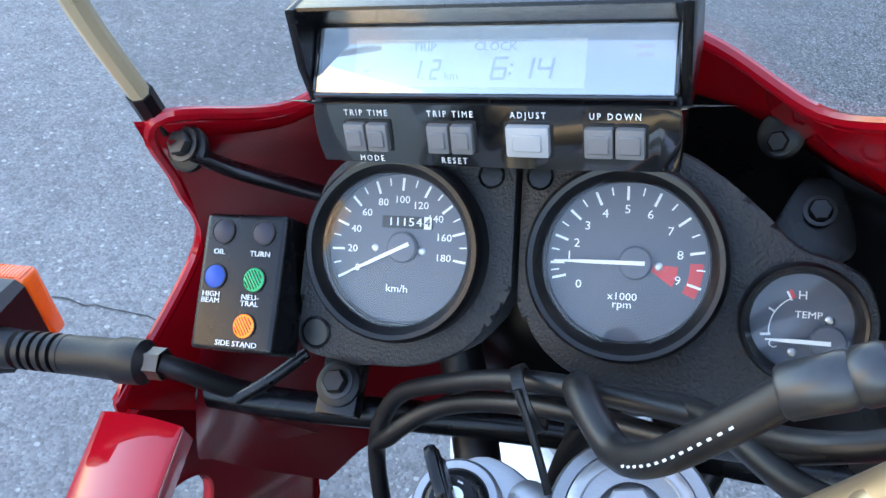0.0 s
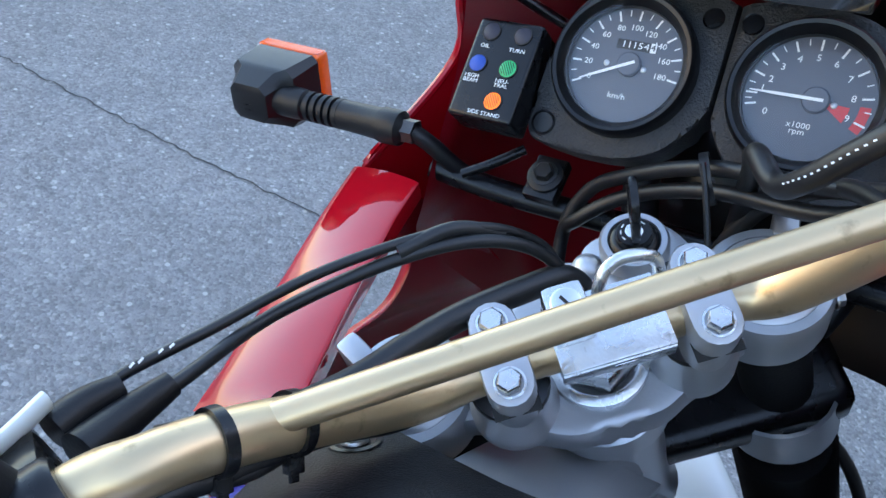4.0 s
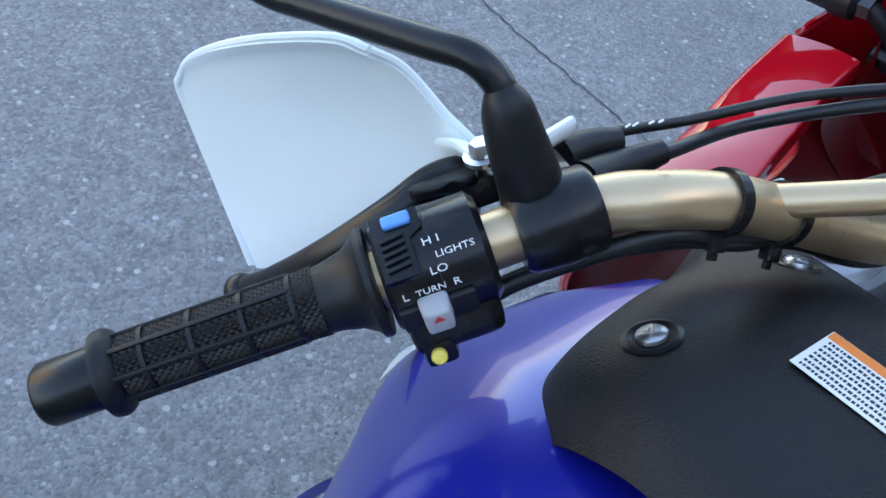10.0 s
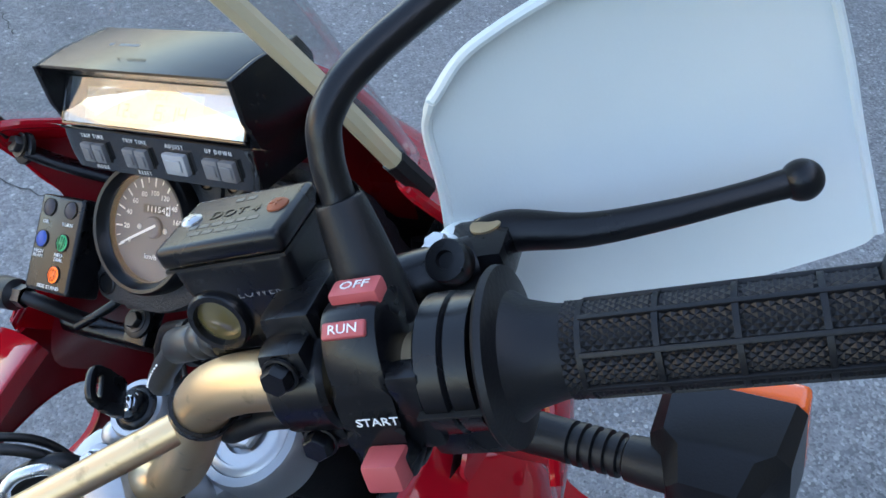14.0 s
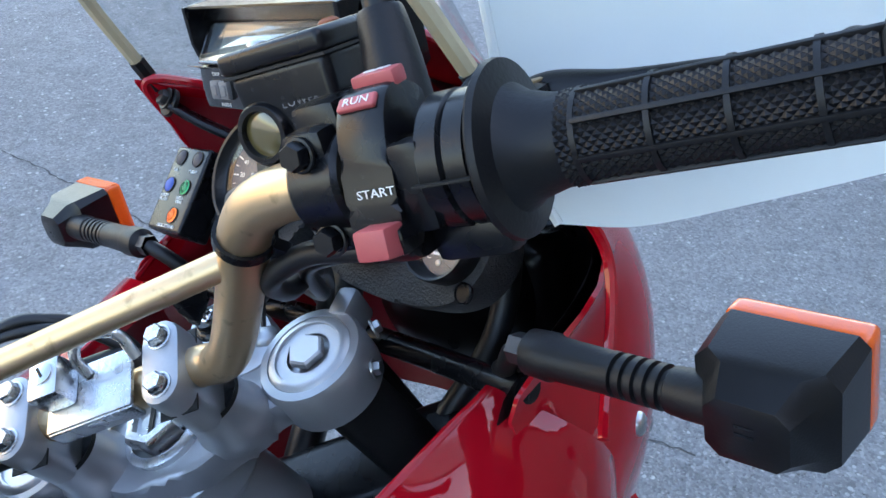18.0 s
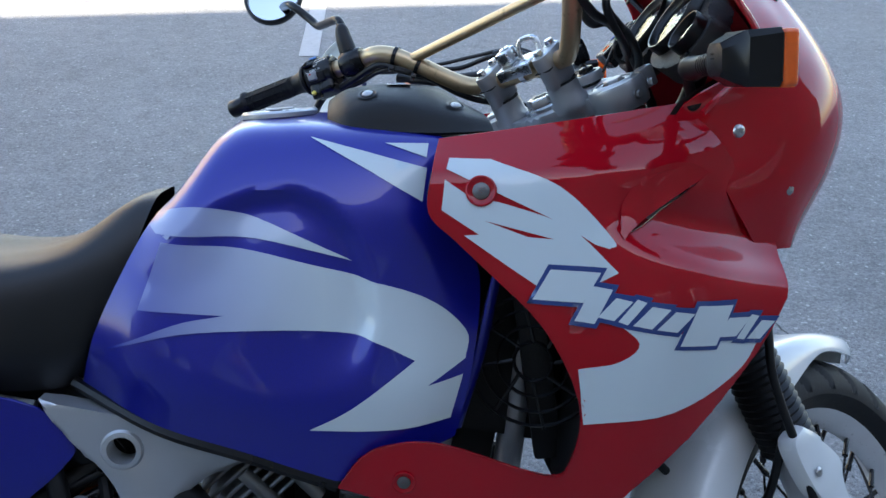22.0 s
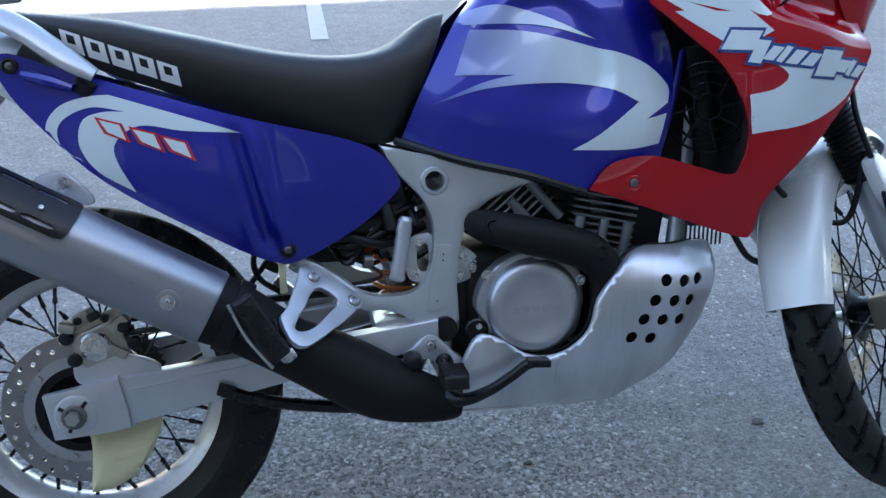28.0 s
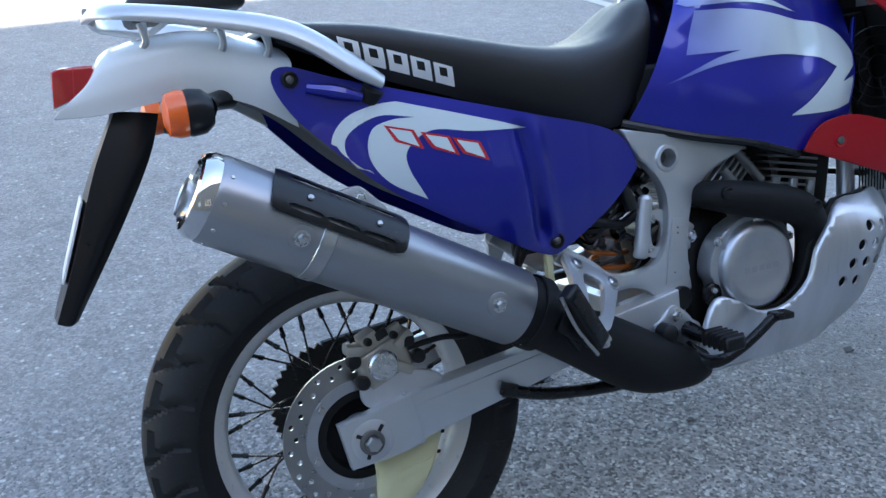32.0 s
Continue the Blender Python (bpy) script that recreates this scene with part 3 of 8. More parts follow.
# the long building whose shade covers the bays
BUILD = pose(0, -4.6, 0, 0, 0, 10.5)
bm = box((70, 0.4, 6.65), BUILD @ Matrix.Translation((0, -0.2, 3.325)), 0.02)
building = tagged(new("building_wall", finish(bm, PLASTER)), "long plain grey plastered building wall shading the parking lot", "building", kind="structure")
bm = box((70, 0.7, 0.25), BUILD @ Matrix.Translation((0, -0.15, 6.77)), 0.02)
tagged(new("roof_edge", finish(bm, PLASTER)), "plain projecting roof edge of the plastered building", "roof edge", kind="structure")

# sunlit building across the lot, seen only in reflections
STUCCO = mat("tan_stucco", (0.40, 0.31, 0.21), 0.9, var=0.08, scale=0.4, bump=0.4, bscale=30)
bm = box((13, 0.6, 11.5), pose(-15.5, 20.5, 5.75, 0, 0, 37), 0.05)
tagged(new("far_building_wall", finish(bm, STUCCO)), "sunlit tan stucco building wall across the lot", "building", kind="structure")

# windows of the building, seen only in the paint's reflections
PANE = mat("dark_window_glass", (.02, .025, .03), .05, coat=1.0)
SASH = mat("white_window_frame", (.7, .7, .68), .5)
for i, x in enumerate((-4.6, -1.4, 1.8, 5.0)):
    wf = bmesh.new()
    for a, b, w, h in ((-.62, 0, .08, 1.3), (.62, 0, .08, 1.3), (0, .61, 1.32, .08), (0, -.61, 1.32, .08), (0, 0, .06, 1.2)):
        box((w, .08, h), BUILD @ Matrix.Translation((x + a, .042, 1.75 + b)), .008, 1, wf)
    win = tagged(new("window_%d" % (i + 1), finish(wf, SASH)), "white framed window with dark panes in the plastered wall", "window", "windows of the building", "structure")
    for k in (-.295, .295):
        part("pane", box((.52, .01, 1.14), BUILD @ Matrix.Translation((x + k, .03, 1.75)), 0), PANE, win)


def chips():
    m = bpy.data.materials.new("stone_chips")
    m.use_nodes = True
    n, l = m.node_tree.nodes, m.node_tree.links
    geo, ramp = n.new("ShaderNodeNewGeometry"), n.new("ShaderNodeValToRGB")
    e = ramp.color_ramp.elements
    e[0].color, e[1].color = (0.10, 0.10, 0.10, 1), (0.50, 0.49, 0.47, 1)
    e.new(0.6).color = (0.27, 0.265, 0.26, 1)
    l.new(geo.outputs["Random Per Island"], ramp.inputs[0])
    l.new(ramp.outputs[0], n["Principled BSDF"].inputs["Base Color"])
    n["Principled BSDF"].inputs["Roughness"].default_value = 0.85
    return m


# loose stone chips on the worn side of the lot
rnd = random.Random(41)
vs, fs = [], []
for k in range(15000):
    x, y = rnd.uniform(-1.6, 2.6), 0.75 - abs(rnd.gauss(0, 1)) * 0.75
    if noise.noise(V(x * 1.3, y * 1.3, 4.0)) < rnd.uniform(-0.5, 0.3):
        continue
    r = 0.0016 + 0.0028 * rnd.random() ** 2
    a, b = rnd.uniform(0, 6.28), len(vs)
    for j in range(5):
        q = a + j * 1.2566 + rnd.uniform(-0.3, 0.3)
        vs.append((x + r * rnd.uniform(0.7, 1.3) * math.cos(q), y + r * rnd.uniform(0.7, 1.3) * math.sin(q), 0.0))
    vs.append((x + rnd.uniform(-0.3, 0.3) * r, y + rnd.uniform(-0.3, 0.3) * r, r * rnd.uniform(0.5, 1.0)))
    fs += [(b + j, b + (j + 1) % 5, b + 5) for j in range(5)]
me = bpy.data.meshes.new("gravel")
me.from_pydata(vs, [], fs)
me.materials.append(chips())
tagged(new("gravel", me), "loose grey stone chips scattered on the asphalt", "gravel", kind="stuff")


# ---- the motorcycle: root and bodywork ----
UP = Vector((0.0085, -0.2793, 0.9602)).normalized()
_fx = (V(1, 0, 0) - UP * UP.x).normalized()
_ly = UP.cross(_fx)
LEANED = Matrix((_fx, _ly, UP)).to_4x4() @ Matrix.Translation((-0.0009, -0.0216, -0.0172))
bike = thing("motorcycle", LEANED, "blue, red and white adventure motorcycle leaning on its side stand", "motorcycle")


def P(name, bm, material, label="", parent=None, m=None, sharp=38):
    return part(name, bm, material, parent or bike, label, m, sharp)


def rim_bolt(r, at, direction, parent, material=STEEL, name="screw", kind="screw"):
    m = axes(at, direction)
    own = screwhead(r) if kind == "screw" else hexbolt(r, r * 0.9)
    return part(name, own, material, parent, "", m)


# tank
KNEE = [Vector(q) for q in ((.690, .945), (.725, .967), (.765, .980), (.812, .984), (.850, .967), (.880, .935), (.896, .895), (.902, .840), (.892, .795), (.870, .765))]


def knee(p):
    """The knee recess: sharp along its arch, running out towards the seat."""
    q = Vector((p.x, p.z))
    if p.y > -.06 or not inside(q, KNEE + [Vector((.62, .72)), Vector((.62, .90))]):
        return
    d = min((q - (a + (b - a) * min(1, max(0, (q - a).dot(b - a) / (b - a).length_squared)))).length for a, b in zip(KNEE, KNEE[1:]))
    e = [KNEE[-1], Vector((.62, .72)), Vector((.62, .90)), KNEE[0]]
    d2 = min((q - (a + (b - a) * min(1, max(0, (q - a).dot(b - a) / (b - a).length_squared)))).length for a, b in zip(e, e[1:]))
    k = min(1, d2 / .075)
    p.y += .026 * (1 - math.exp(-(d / .016) ** 2)) * math.exp(-d / .085) * k * k * (3 - 2 * k)


tank_net = [
    [(.556, -.095, .752), (.582, -.125, .815), (.618, -.128, .885), (.650, -.115, .940), (.678, -.075, .972), (.690, 0, .985)],
    [(.645, -.150, .720), (.660, -.172, .795), (.682, -.166, .880), (.705, -.146, .965), (.726, -.092, 1.026), (.732, 0, 1.042)],
    [(.745, -.176, .694), (.752, -.194, .775), (.766, -.184, .870), (.782, -.160, .965), (.795, -.102, 1.036), (.797, 0, 1.053)],
    [(.850, -.186, .660), (.853, -.200, .760), (.858, -.186, .870), (.864, -.164, .965), (.870, -.110, 1.034), (.872, 0, 1.052)],
    [(.925, -.188, .684), (.938, -.195, .775), (.942, -.172, .880), (.930, -.160, .960), (.930, -.116, 1.030), (.932, 0, 1.048)],
    [(.980, -.176, .704), (1.000, -.176, .790), (1.010, -.146, .880), (.982, -.142, .950), (.972, -.118, 1.026), (.972, 0, 1.042)],
]
bm = patch(tank_net, 13, 13, True, knee)
# fuller shoulder on the stand's side
for v in bm.verts:
    if v.co.y > .05:
        k = min(1, max(0, (v.co.x - .74) / .12)) * min(1, max(0, (1.0 - v.co.x) / .06))
        v.co.y += .028 * k * k * (3 - 2 * k) * math.exp(-((v.co.z - .975) / .042) ** 2)
TANK = tree_of(bm)
for v in bm.verts:
    if v.co.y > 0:
        v.co.y *= min(1, max(.76, .76 + .24 * (v.co.x - .76) / .11))
tank = P("fuel_tank", bm, BLUE, "metallic blue fuel tank with white and grey swooshes")
# front wall and underside are near-black instead of the tank's blue
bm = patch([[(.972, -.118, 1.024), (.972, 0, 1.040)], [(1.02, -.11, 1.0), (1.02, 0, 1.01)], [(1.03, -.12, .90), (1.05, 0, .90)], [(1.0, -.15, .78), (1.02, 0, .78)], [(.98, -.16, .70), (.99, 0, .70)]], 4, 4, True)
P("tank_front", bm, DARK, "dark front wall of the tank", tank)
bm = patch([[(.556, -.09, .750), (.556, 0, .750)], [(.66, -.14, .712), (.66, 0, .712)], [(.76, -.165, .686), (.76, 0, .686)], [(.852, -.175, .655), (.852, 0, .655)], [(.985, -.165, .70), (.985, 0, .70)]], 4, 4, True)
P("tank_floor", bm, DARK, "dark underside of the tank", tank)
bm = tube([(.545, -.088, .748), (.65, -.146, .712), (.75, -.172, .687), (.850, -.182, .653)], 0.008, 8)
P("tank_seam", bm, BLACK, "black rubber lip under the tank", tank)


def fade(name, x0, x1):
    """White print that fades into the blue of the tank along x."""
    m = bpy.data.materials.new(name)
    m.use_nodes = True
    n, l = m.node_tree.nodes, m.node_tree.links
    b = n["Principled BSDF"]
    tc, sx, mr, mx = n.new("ShaderNodeTexCoord"), n.new("ShaderNodeSeparateXYZ"), n.new("ShaderNodeMapRange"), n.new("ShaderNodeMix")
    l.new(tc.outputs["Object"], sx.inputs[0])
    l.new(sx.outputs[0], mr.inputs[0])
    mr.inputs[1].default_value, mr.inputs[2].default_value = x0, x1
    mx.data_type = "RGBA"
    mx.inputs[6].default_value, mx.inputs[7].default_value = (0.03, 0.05, 0.42, 1), (0.62, 0.70, 0.72, 1)
    l.new(mr.outputs[0], mx.inputs[0])
    l.new(mx.outputs[2], b.inputs["Base Color"])
    b.inputs["Roughness"].default_value, b.inputs["Coat Weight"].default_value = 0.25, 0.9
    return m


SWOOSH = fade("white_fading_print", 0.60, 0.84)
for s in (-1, 1):
    low = .024 if s > 0 else 0
    decal([(.827, 1.031 - low, 1), (.890, 1.015 - low, 1), (.953, .998 - low, 1), (.947, .963 - low, 1), (.890, .997 - low, 1)], TANK, "white_stripe", STICKER, tank, side=s)
    decal([(.909, 1.024 - low, 1), (.956, 1.023 - low, 1), (.953, 1.009 - low, 1)], TANK, "white_stripe", STICKER, tank, side=s)
    decal([(.640, .945, 1), (.705, .960), (.770, .948), (.872, .902, 1), (.770, .927), (.661, .930, 1)], TANK, "fading_stripe", SWOOSH, tank, side=s, step=.006, lift=.0014)
    decal([(.668, .922, 1), (.754, .917), (.841, .896), (.943, .865), (.992, .825), (.991, .795, 1), (.949, .770, 1), (.988, .778, 1), (.974, .729, 1), (.913, .722), (.822, .725, 1), (.868, .749), (.936, .798, 1), (.884, .822), (.796, .833), (.686, .827), (.598, .803, 1), (.679, .836), (.735, .848, 1), (.640, .850, 1)], TANK, "swoosh", SWOOSH, tank, "white swoosh fading into blue", side=s, step=.006, lift=.0014)
for s in (-1, 1):
    part("front_trim", tube([(1.029, s * .150, .880), (1.010, s * .152, .793), (.985, s * .150, .704)], [.007, .009, .007], 12, squash=.6), BLUE, tank)
# filler cap
m = Matrix.Translation((.783, 0, 1.049)) @ Matrix.Rotation(radians(-4), 4, "Y")
m = m @ Matrix.Scale(.82, 4)
cap = P("filler_cap", lathe([(.056, 0), (.056, .006), (.053, .009), (.048, .0085), (.046, .0065), (.030, .0095), (0, .010)], m, 40), BRUSHED, "round brushed metal fuel filler cap", tank)
part("key_flap", prism([(-.016, -.013), (.016, -.013), (.020, 0), (.016, .013), (-.016, .013), (-.020, 0)], .003, m @ Matrix.Translation((0, 0, .0095)), .001, 4), BRUSHED, cap)
for k in (-1, 1):
    part("cap_slot", box((.018, .0035, .0012), m @ Matrix.Translation((k * .002, k * .030, .0098)), .0005), DARK, cap)
for k in range(5):
    part("cap_screw", screwhead(.0032, .0015), STEEL, cap, "", m @ Matrix.Rotation(k * 1.2566, 4, "Z") @ Matrix.Translation((.0505, 0, .0086)))
# black cover on the tank's front
cover_net = [
    [(.846, -.070, 1.034), (.843, -.055, 1.052), (.843, -.028, 1.064), (.843, 0, 1.068)],
    [(.868, -.094, 1.034), (.868, -.080, 1.060), (.868, -.044, 1.079), (.868, 0, 1.082)],
    [(.915, -.104, 1.035), (.915, -.088, 1.066), (.918, -.046, 1.084), (.920, 0, 1.087)],
    [(.968, -.112, 1.034), (.968, -.094, 1.058), (.970, -.050, 1.077), (.972, 0, 1.083)],
    [(1.027, -.133, 1.037), (1.023, -.106, 1.050), (1.014, -.054, 1.058), (1.010, 0, 1.060)],
]
bm = patch(cover_net, 8, 8, True)
COVER = tree_of(bm)
cover = P("tank_cover", thicken(bm, .004), PADDING, "dark grey grained plastic cover over the tank front")


def onto(tree, x, y, lift=0.0):
    hit, nrm, _, _ = tree.ray_cast(V(x, y, 1.5), V(0, 0, -1))
    return hit + nrm * lift, (nrm if nrm.z > 0 else -nrm)


for x, y in ((.890, .062), (.993, .066), (.890, -.066), (.990, -.080)):
    p, nr = onto(COVER, x, y)
    part("screw_well", lathe([(.0120, .0005), (.010, .0010), (.0075, -.0005)], axes(p, nr), 24), BLACK, cover)
    part("screw", screwhead(.0066, .0030), STEEL, cover, "", axes(p + nr * .0003, nr))
# warning label
p, nr = onto(COVER, .921, -.010, .0006)
m = axes(p, nr, (0, -1, 0))
m = m @ Matrix.Translation((.002, .0055, 0))
lab = part("warning_label", prism([(-.0325, -.0135, 1), (.0325, -.0135, 1), (.0325, .0135, 1), (-.0325, .0135, 1)], .0003, m, 0), LABEL, cover, "white warning label with an orange header")
part("header", prism([(-.0320, .0086, 1), (.0320, .0086, 1), (.0320, .0131, 1), (-.0320, .0131, 1)], .00025, m @ Matrix.Translation((0, 0, .0003)), 0), ORANGE, lab)
part("warning_sign", prism([(-.0035, .0092, 1), (.0005, .0092, 1), (-.0015, .0126, 1)], .0002, m @ Matrix.Translation((0, 0, .0006)), 0), INK, lab)
rnd = random.Random(3)
rows = []
for i in range(7):
    x, y = -.0300, .0066 - i * .00295
    end = .029 if i < 6 else .010
    while x < end:
        w = rnd.uniform(.0007, .0017)
        rows.append((x, y + rnd.uniform(-.00015, .00015), w))
        x += w + .00055
bars(rows, .0013, m @ Matrix.Translation((0, 0, .0004)), lab, INK)
bm = prism([(.842, .070), (.862, .076), (.866, .098), (.846, .094)], .002, Matrix.Translation((0, 0, 1.034)), .0005)
P("rubber_tab", bm, RUBBER, "", cover)

# seat
seat_net = [
    [(-.045, -.115, .940), (-.045, -.128, .955), (-.045, -.118, .968), (-.045, -.07, .974), (-.045, 0, .976)],
    [(.090, -.132, .876), (.090, -.146, .915), (.092, -.135, .948), (.095, -.08, .958), (.095, 0, .961)],
    [(.200, -.138, .835), (.200, -.151, .885), (.200, -.138, .924), (.200, -.08, .936), (.200, 0, .940)],
    [(.350, -.134, .781), (.350, -.150, .840), (.350, -.134, .890), (.350, -.075, .903), (.350, 0, .905)],
    [(.455, -.118, .752), (.455, -.136, .815), (.455, -.120, .877), (.455, -.066, .892), (.455, 0, .893)],
    [(.520, -.098, .744), (.528, -.118, .800), (.535, -.106, .880), (.535, -.062, .904), (.535, 0, .908)],
    [(.545, -.086, .748), (.570, -.104, .805), (.600, -.092, .895), (.605, -.056, .945), (.605, 0, .952)],
    [(.560, -.086, .760), (.590, -.100, .830), (.622, -.084, .905), (.640, -.05, .955), (.646, 0, .964)],
]
bm = patch(seat_net, 7, 7, True)
SEAT = tree_of(bm)
seat = P("seat", bm, VINYL, "long black vinyl seat with white side lettering")
# maker's name on the seat: plain blocks
for i in range(5):
    x0, z0 = .037 + i * .0350, .9395 - i * .0128
    sl = -.0128 / .0350
    w, hgt = .030, .030
    pts = [(x0, z0, 1), (x0 + w, z0 + sl * w, 1), (x0 + w + .004, z0 + sl * w - hgt, 1), (x0 + .004, z0 - hgt, 1)]
    hole = [(x0 + .009, z0 - .008, 1), (x0 + .021, z0 - .012, 1), (x0 + .023, z0 - .025, 1), (x0 + .011, z0 - .021, 1)]
    for s in (-1, 1):
        decal(pts, SEAT, "name_block", MARK, seat, side=s, holes=[hole], sub=1, step=.008)

# side covers
SIDE_H = heights([-.07, .08, .20, .290, .345, .43, .55], [.56, .65, .72, .80, .90], [
    [.120, .130, .150, .160, .150, .130, .110], [.130, .150, .175, .186, .170, .150, .120], [.132, .165, .190, .198, .176, .155, .122],
    [.136, .166, .186, .192, .176, .152, .120], [.138, .152, .160, .160, .150, .130, .110]])
side_pts = [(-.064, .892), (-.041, .905), (.03, .880), (.099, .859), (.297, .798), (.489, .745), (.545, .688), (.532, .655), (.470, .607), (.384, .564), (.335, .562), (.234, .615), (.086, .706), (-.011, .800), (-.050, .850)]


def side_h(x, z):
    """Side cover with the long crease between its two halves."""
    xc = .300 + (.781 - z) * .22
    k = min(1, max(0, (.79 - z) / .03)) * min(1, max(0, (z - .575) / .03))
    return SIDE_H(x, z) + k * (-.015 * math.exp(-((x - xc + .012) / .013) ** 2) + .006 * math.exp(-((x - xc - .010) / .014) ** 2))


for s in (-1, 1):
    bm = panel(side_pts, side_h, s, step=.0055, roll=.003)
    SIDE = tree_of(bm)
    sc = P("side_cover", bm, BLUE, "metallic blue side cover with a white swoosh")
    even_gloss(sc, side_h, s)
    decal([(.104, .838, 1), (.200, .807), (.300, .774, 1), (.215, .780), (.150, .790), (.112, .768), (.110, .738), (.134, .689, 1), (.080, .722), (.055, .762), (.062, .800), (.092, .812), (.128, .812, 1), (.075, .820), (.030, .800), (.024, .770), (.050, .735, 1), (.012, .760), (.006, .796), (.030, .824), (.070, .836)], SIDE, "white_swoosh", STICKER, sc, side=s)
    for k, (x, z) in enumerate(((.101, .796), (.152, .780), (.197, .766))):
        pts = [(x - .020, z + .010, 1), (x + .022, z - .002, 1), (x + .034, z - .032, 1), (x - .006, z - .016, 1)]
        decal(pts, SIDE, "model_mark", CRIMSON, sc, side=s, lift=.0016, sub=1)
        pts = [(x - .013, z + .005, 1), (x + .018, z - .004, 1), (x + .027, z - .027, 1), (x - .001, z - .014, 1)]
        decal(pts, SIDE, "model_mark", STICKER, sc, side=s, lift=.0022, sub=1)
    for x, z, r in ((.357, .581, .013), (-.040, .886, .012)):
        p = V(x, s * (SIDE_H(x, z) + .001), z)
        part("grommet", lathe([(r, -.004), (r, .003), (r * .8, .004), (r * .7, .001), (0, .001)], axes(p, (0, s, 0)), 24), RUBBER, sc)
        part("screw", screwhead(r * .5), WEATHERED, sc, "", axes(p + V(0, s * .001, 0), (0, s, 0)))
    # recess ridge below the rack
    part("recess", tube([(-.02, s * .150, .872), (.02, s * .160, .862), (.055, s * .166, .850)], [.007, .010, .006], 8), BLUE, sc)

# fairing sides
FAIR_H = {}
FAIR_H[-1] = heights([.85, .97, 1.10, 1.22, 1.33], [.56, .66, .76, .86, .94, 1.0, 1.035, 1.068], [
    [.190, .200, .205, .190, .150], [.203, .214, .230, .212, .170], [.202, .222, .246, .232, .190], [.190, .222, .248, .242, .200],
    [.188, .214, .232, .232, .187], [.172, .198, .214, .230, .184], [.132, .148, .178, .214, .186], [.100, .112, .138, .172, .170]])
FAIR_H[1] = heights([.85, .97, 1.10, 1.22, 1.33], [.56, .66, .76, .86, .94, 1.0, 1.035, 1.068], [
    [.190, .200, .205, .190, .150], [.203, .214, .230, .212, .170], [.202, .222, .246, .232, .190], [.190, .222, .248, .242, .200],
    [.188, .214, .232, .236, .188], [.172, .190, .216, .238, .186], [.150, .172, .208, .236, .190], [.140, .165, .200, .232, .190]])


def fair_h(x, z, s=-1):
    """Side height with the step under the headlamp cowl; on the stand's side its top edge turns in to a shelf."""
    if s > 0:
        edge = .925 - (x - 1.15) * .10
        k = min(1, max(0, (x - 1.11) / .07))
        return FAIR_H[s](x, z) + .016 * k / (1 + math.exp((z - edge) / .005)) - .008 * k
    edge = .936 - (x - 1.147) * .26
    k = min(1, max(0, (x - 1.10) / .10))
    k = k * k * (3 - 2 * k)
    step = 1 / (1 + math.exp(max(-40, min(40, (z - edge) / .0065))))
    return FAIR_H[s](x, z) + k * (.028 * step - .010 - .010 * math.exp(-((z - edge - .030) / .022) ** 2))


slot_hole = {-1: [(1.147, .940), (1.152, .966), (1.180, .996), (1.213, 1.002), (1.231, .995), (1.200, .966), (1.172, .946)],
             1: [(1.124, .963), (1.137, .980), (1.170, .985), (1.213, .984), (1.238, .980), (1.247, .970), (1.244, .955), (1.228, .932), (1.200, .913), (1.165, .917), (1.134, .940)]}
fair_pts = [(.966, 1.030, 1), (1.014, 1.036), (1.114, 1.050), (1.224, 1.066, 1), (1.279, .996), (1.336, .918, 1), (1.335, .890), (1.331, .863, 1), (1.300, .808), (1.232, .730), (1.150, .640), (1.132, .573, 1), (1.104, .568), (.927, .632), (.851, .658, 1), (.875, .690), (.905, .706), (.964, .709), (1.074, .676), (1.098, .692), (1.106, .745), (1.090, .799), (1.059, .851), (1.018, .892), (.979, .929), (.951, .958), (.956, 1.0)]
left_pts = [(1.004, 1.016, 1), (1.030, 1.022), (1.114, 1.031), (1.220, 1.056, 1)] + fair_pts[4:-4] + [(1.034, .888), (1.018, .920), (1.006, .955), (1.000, .990)]
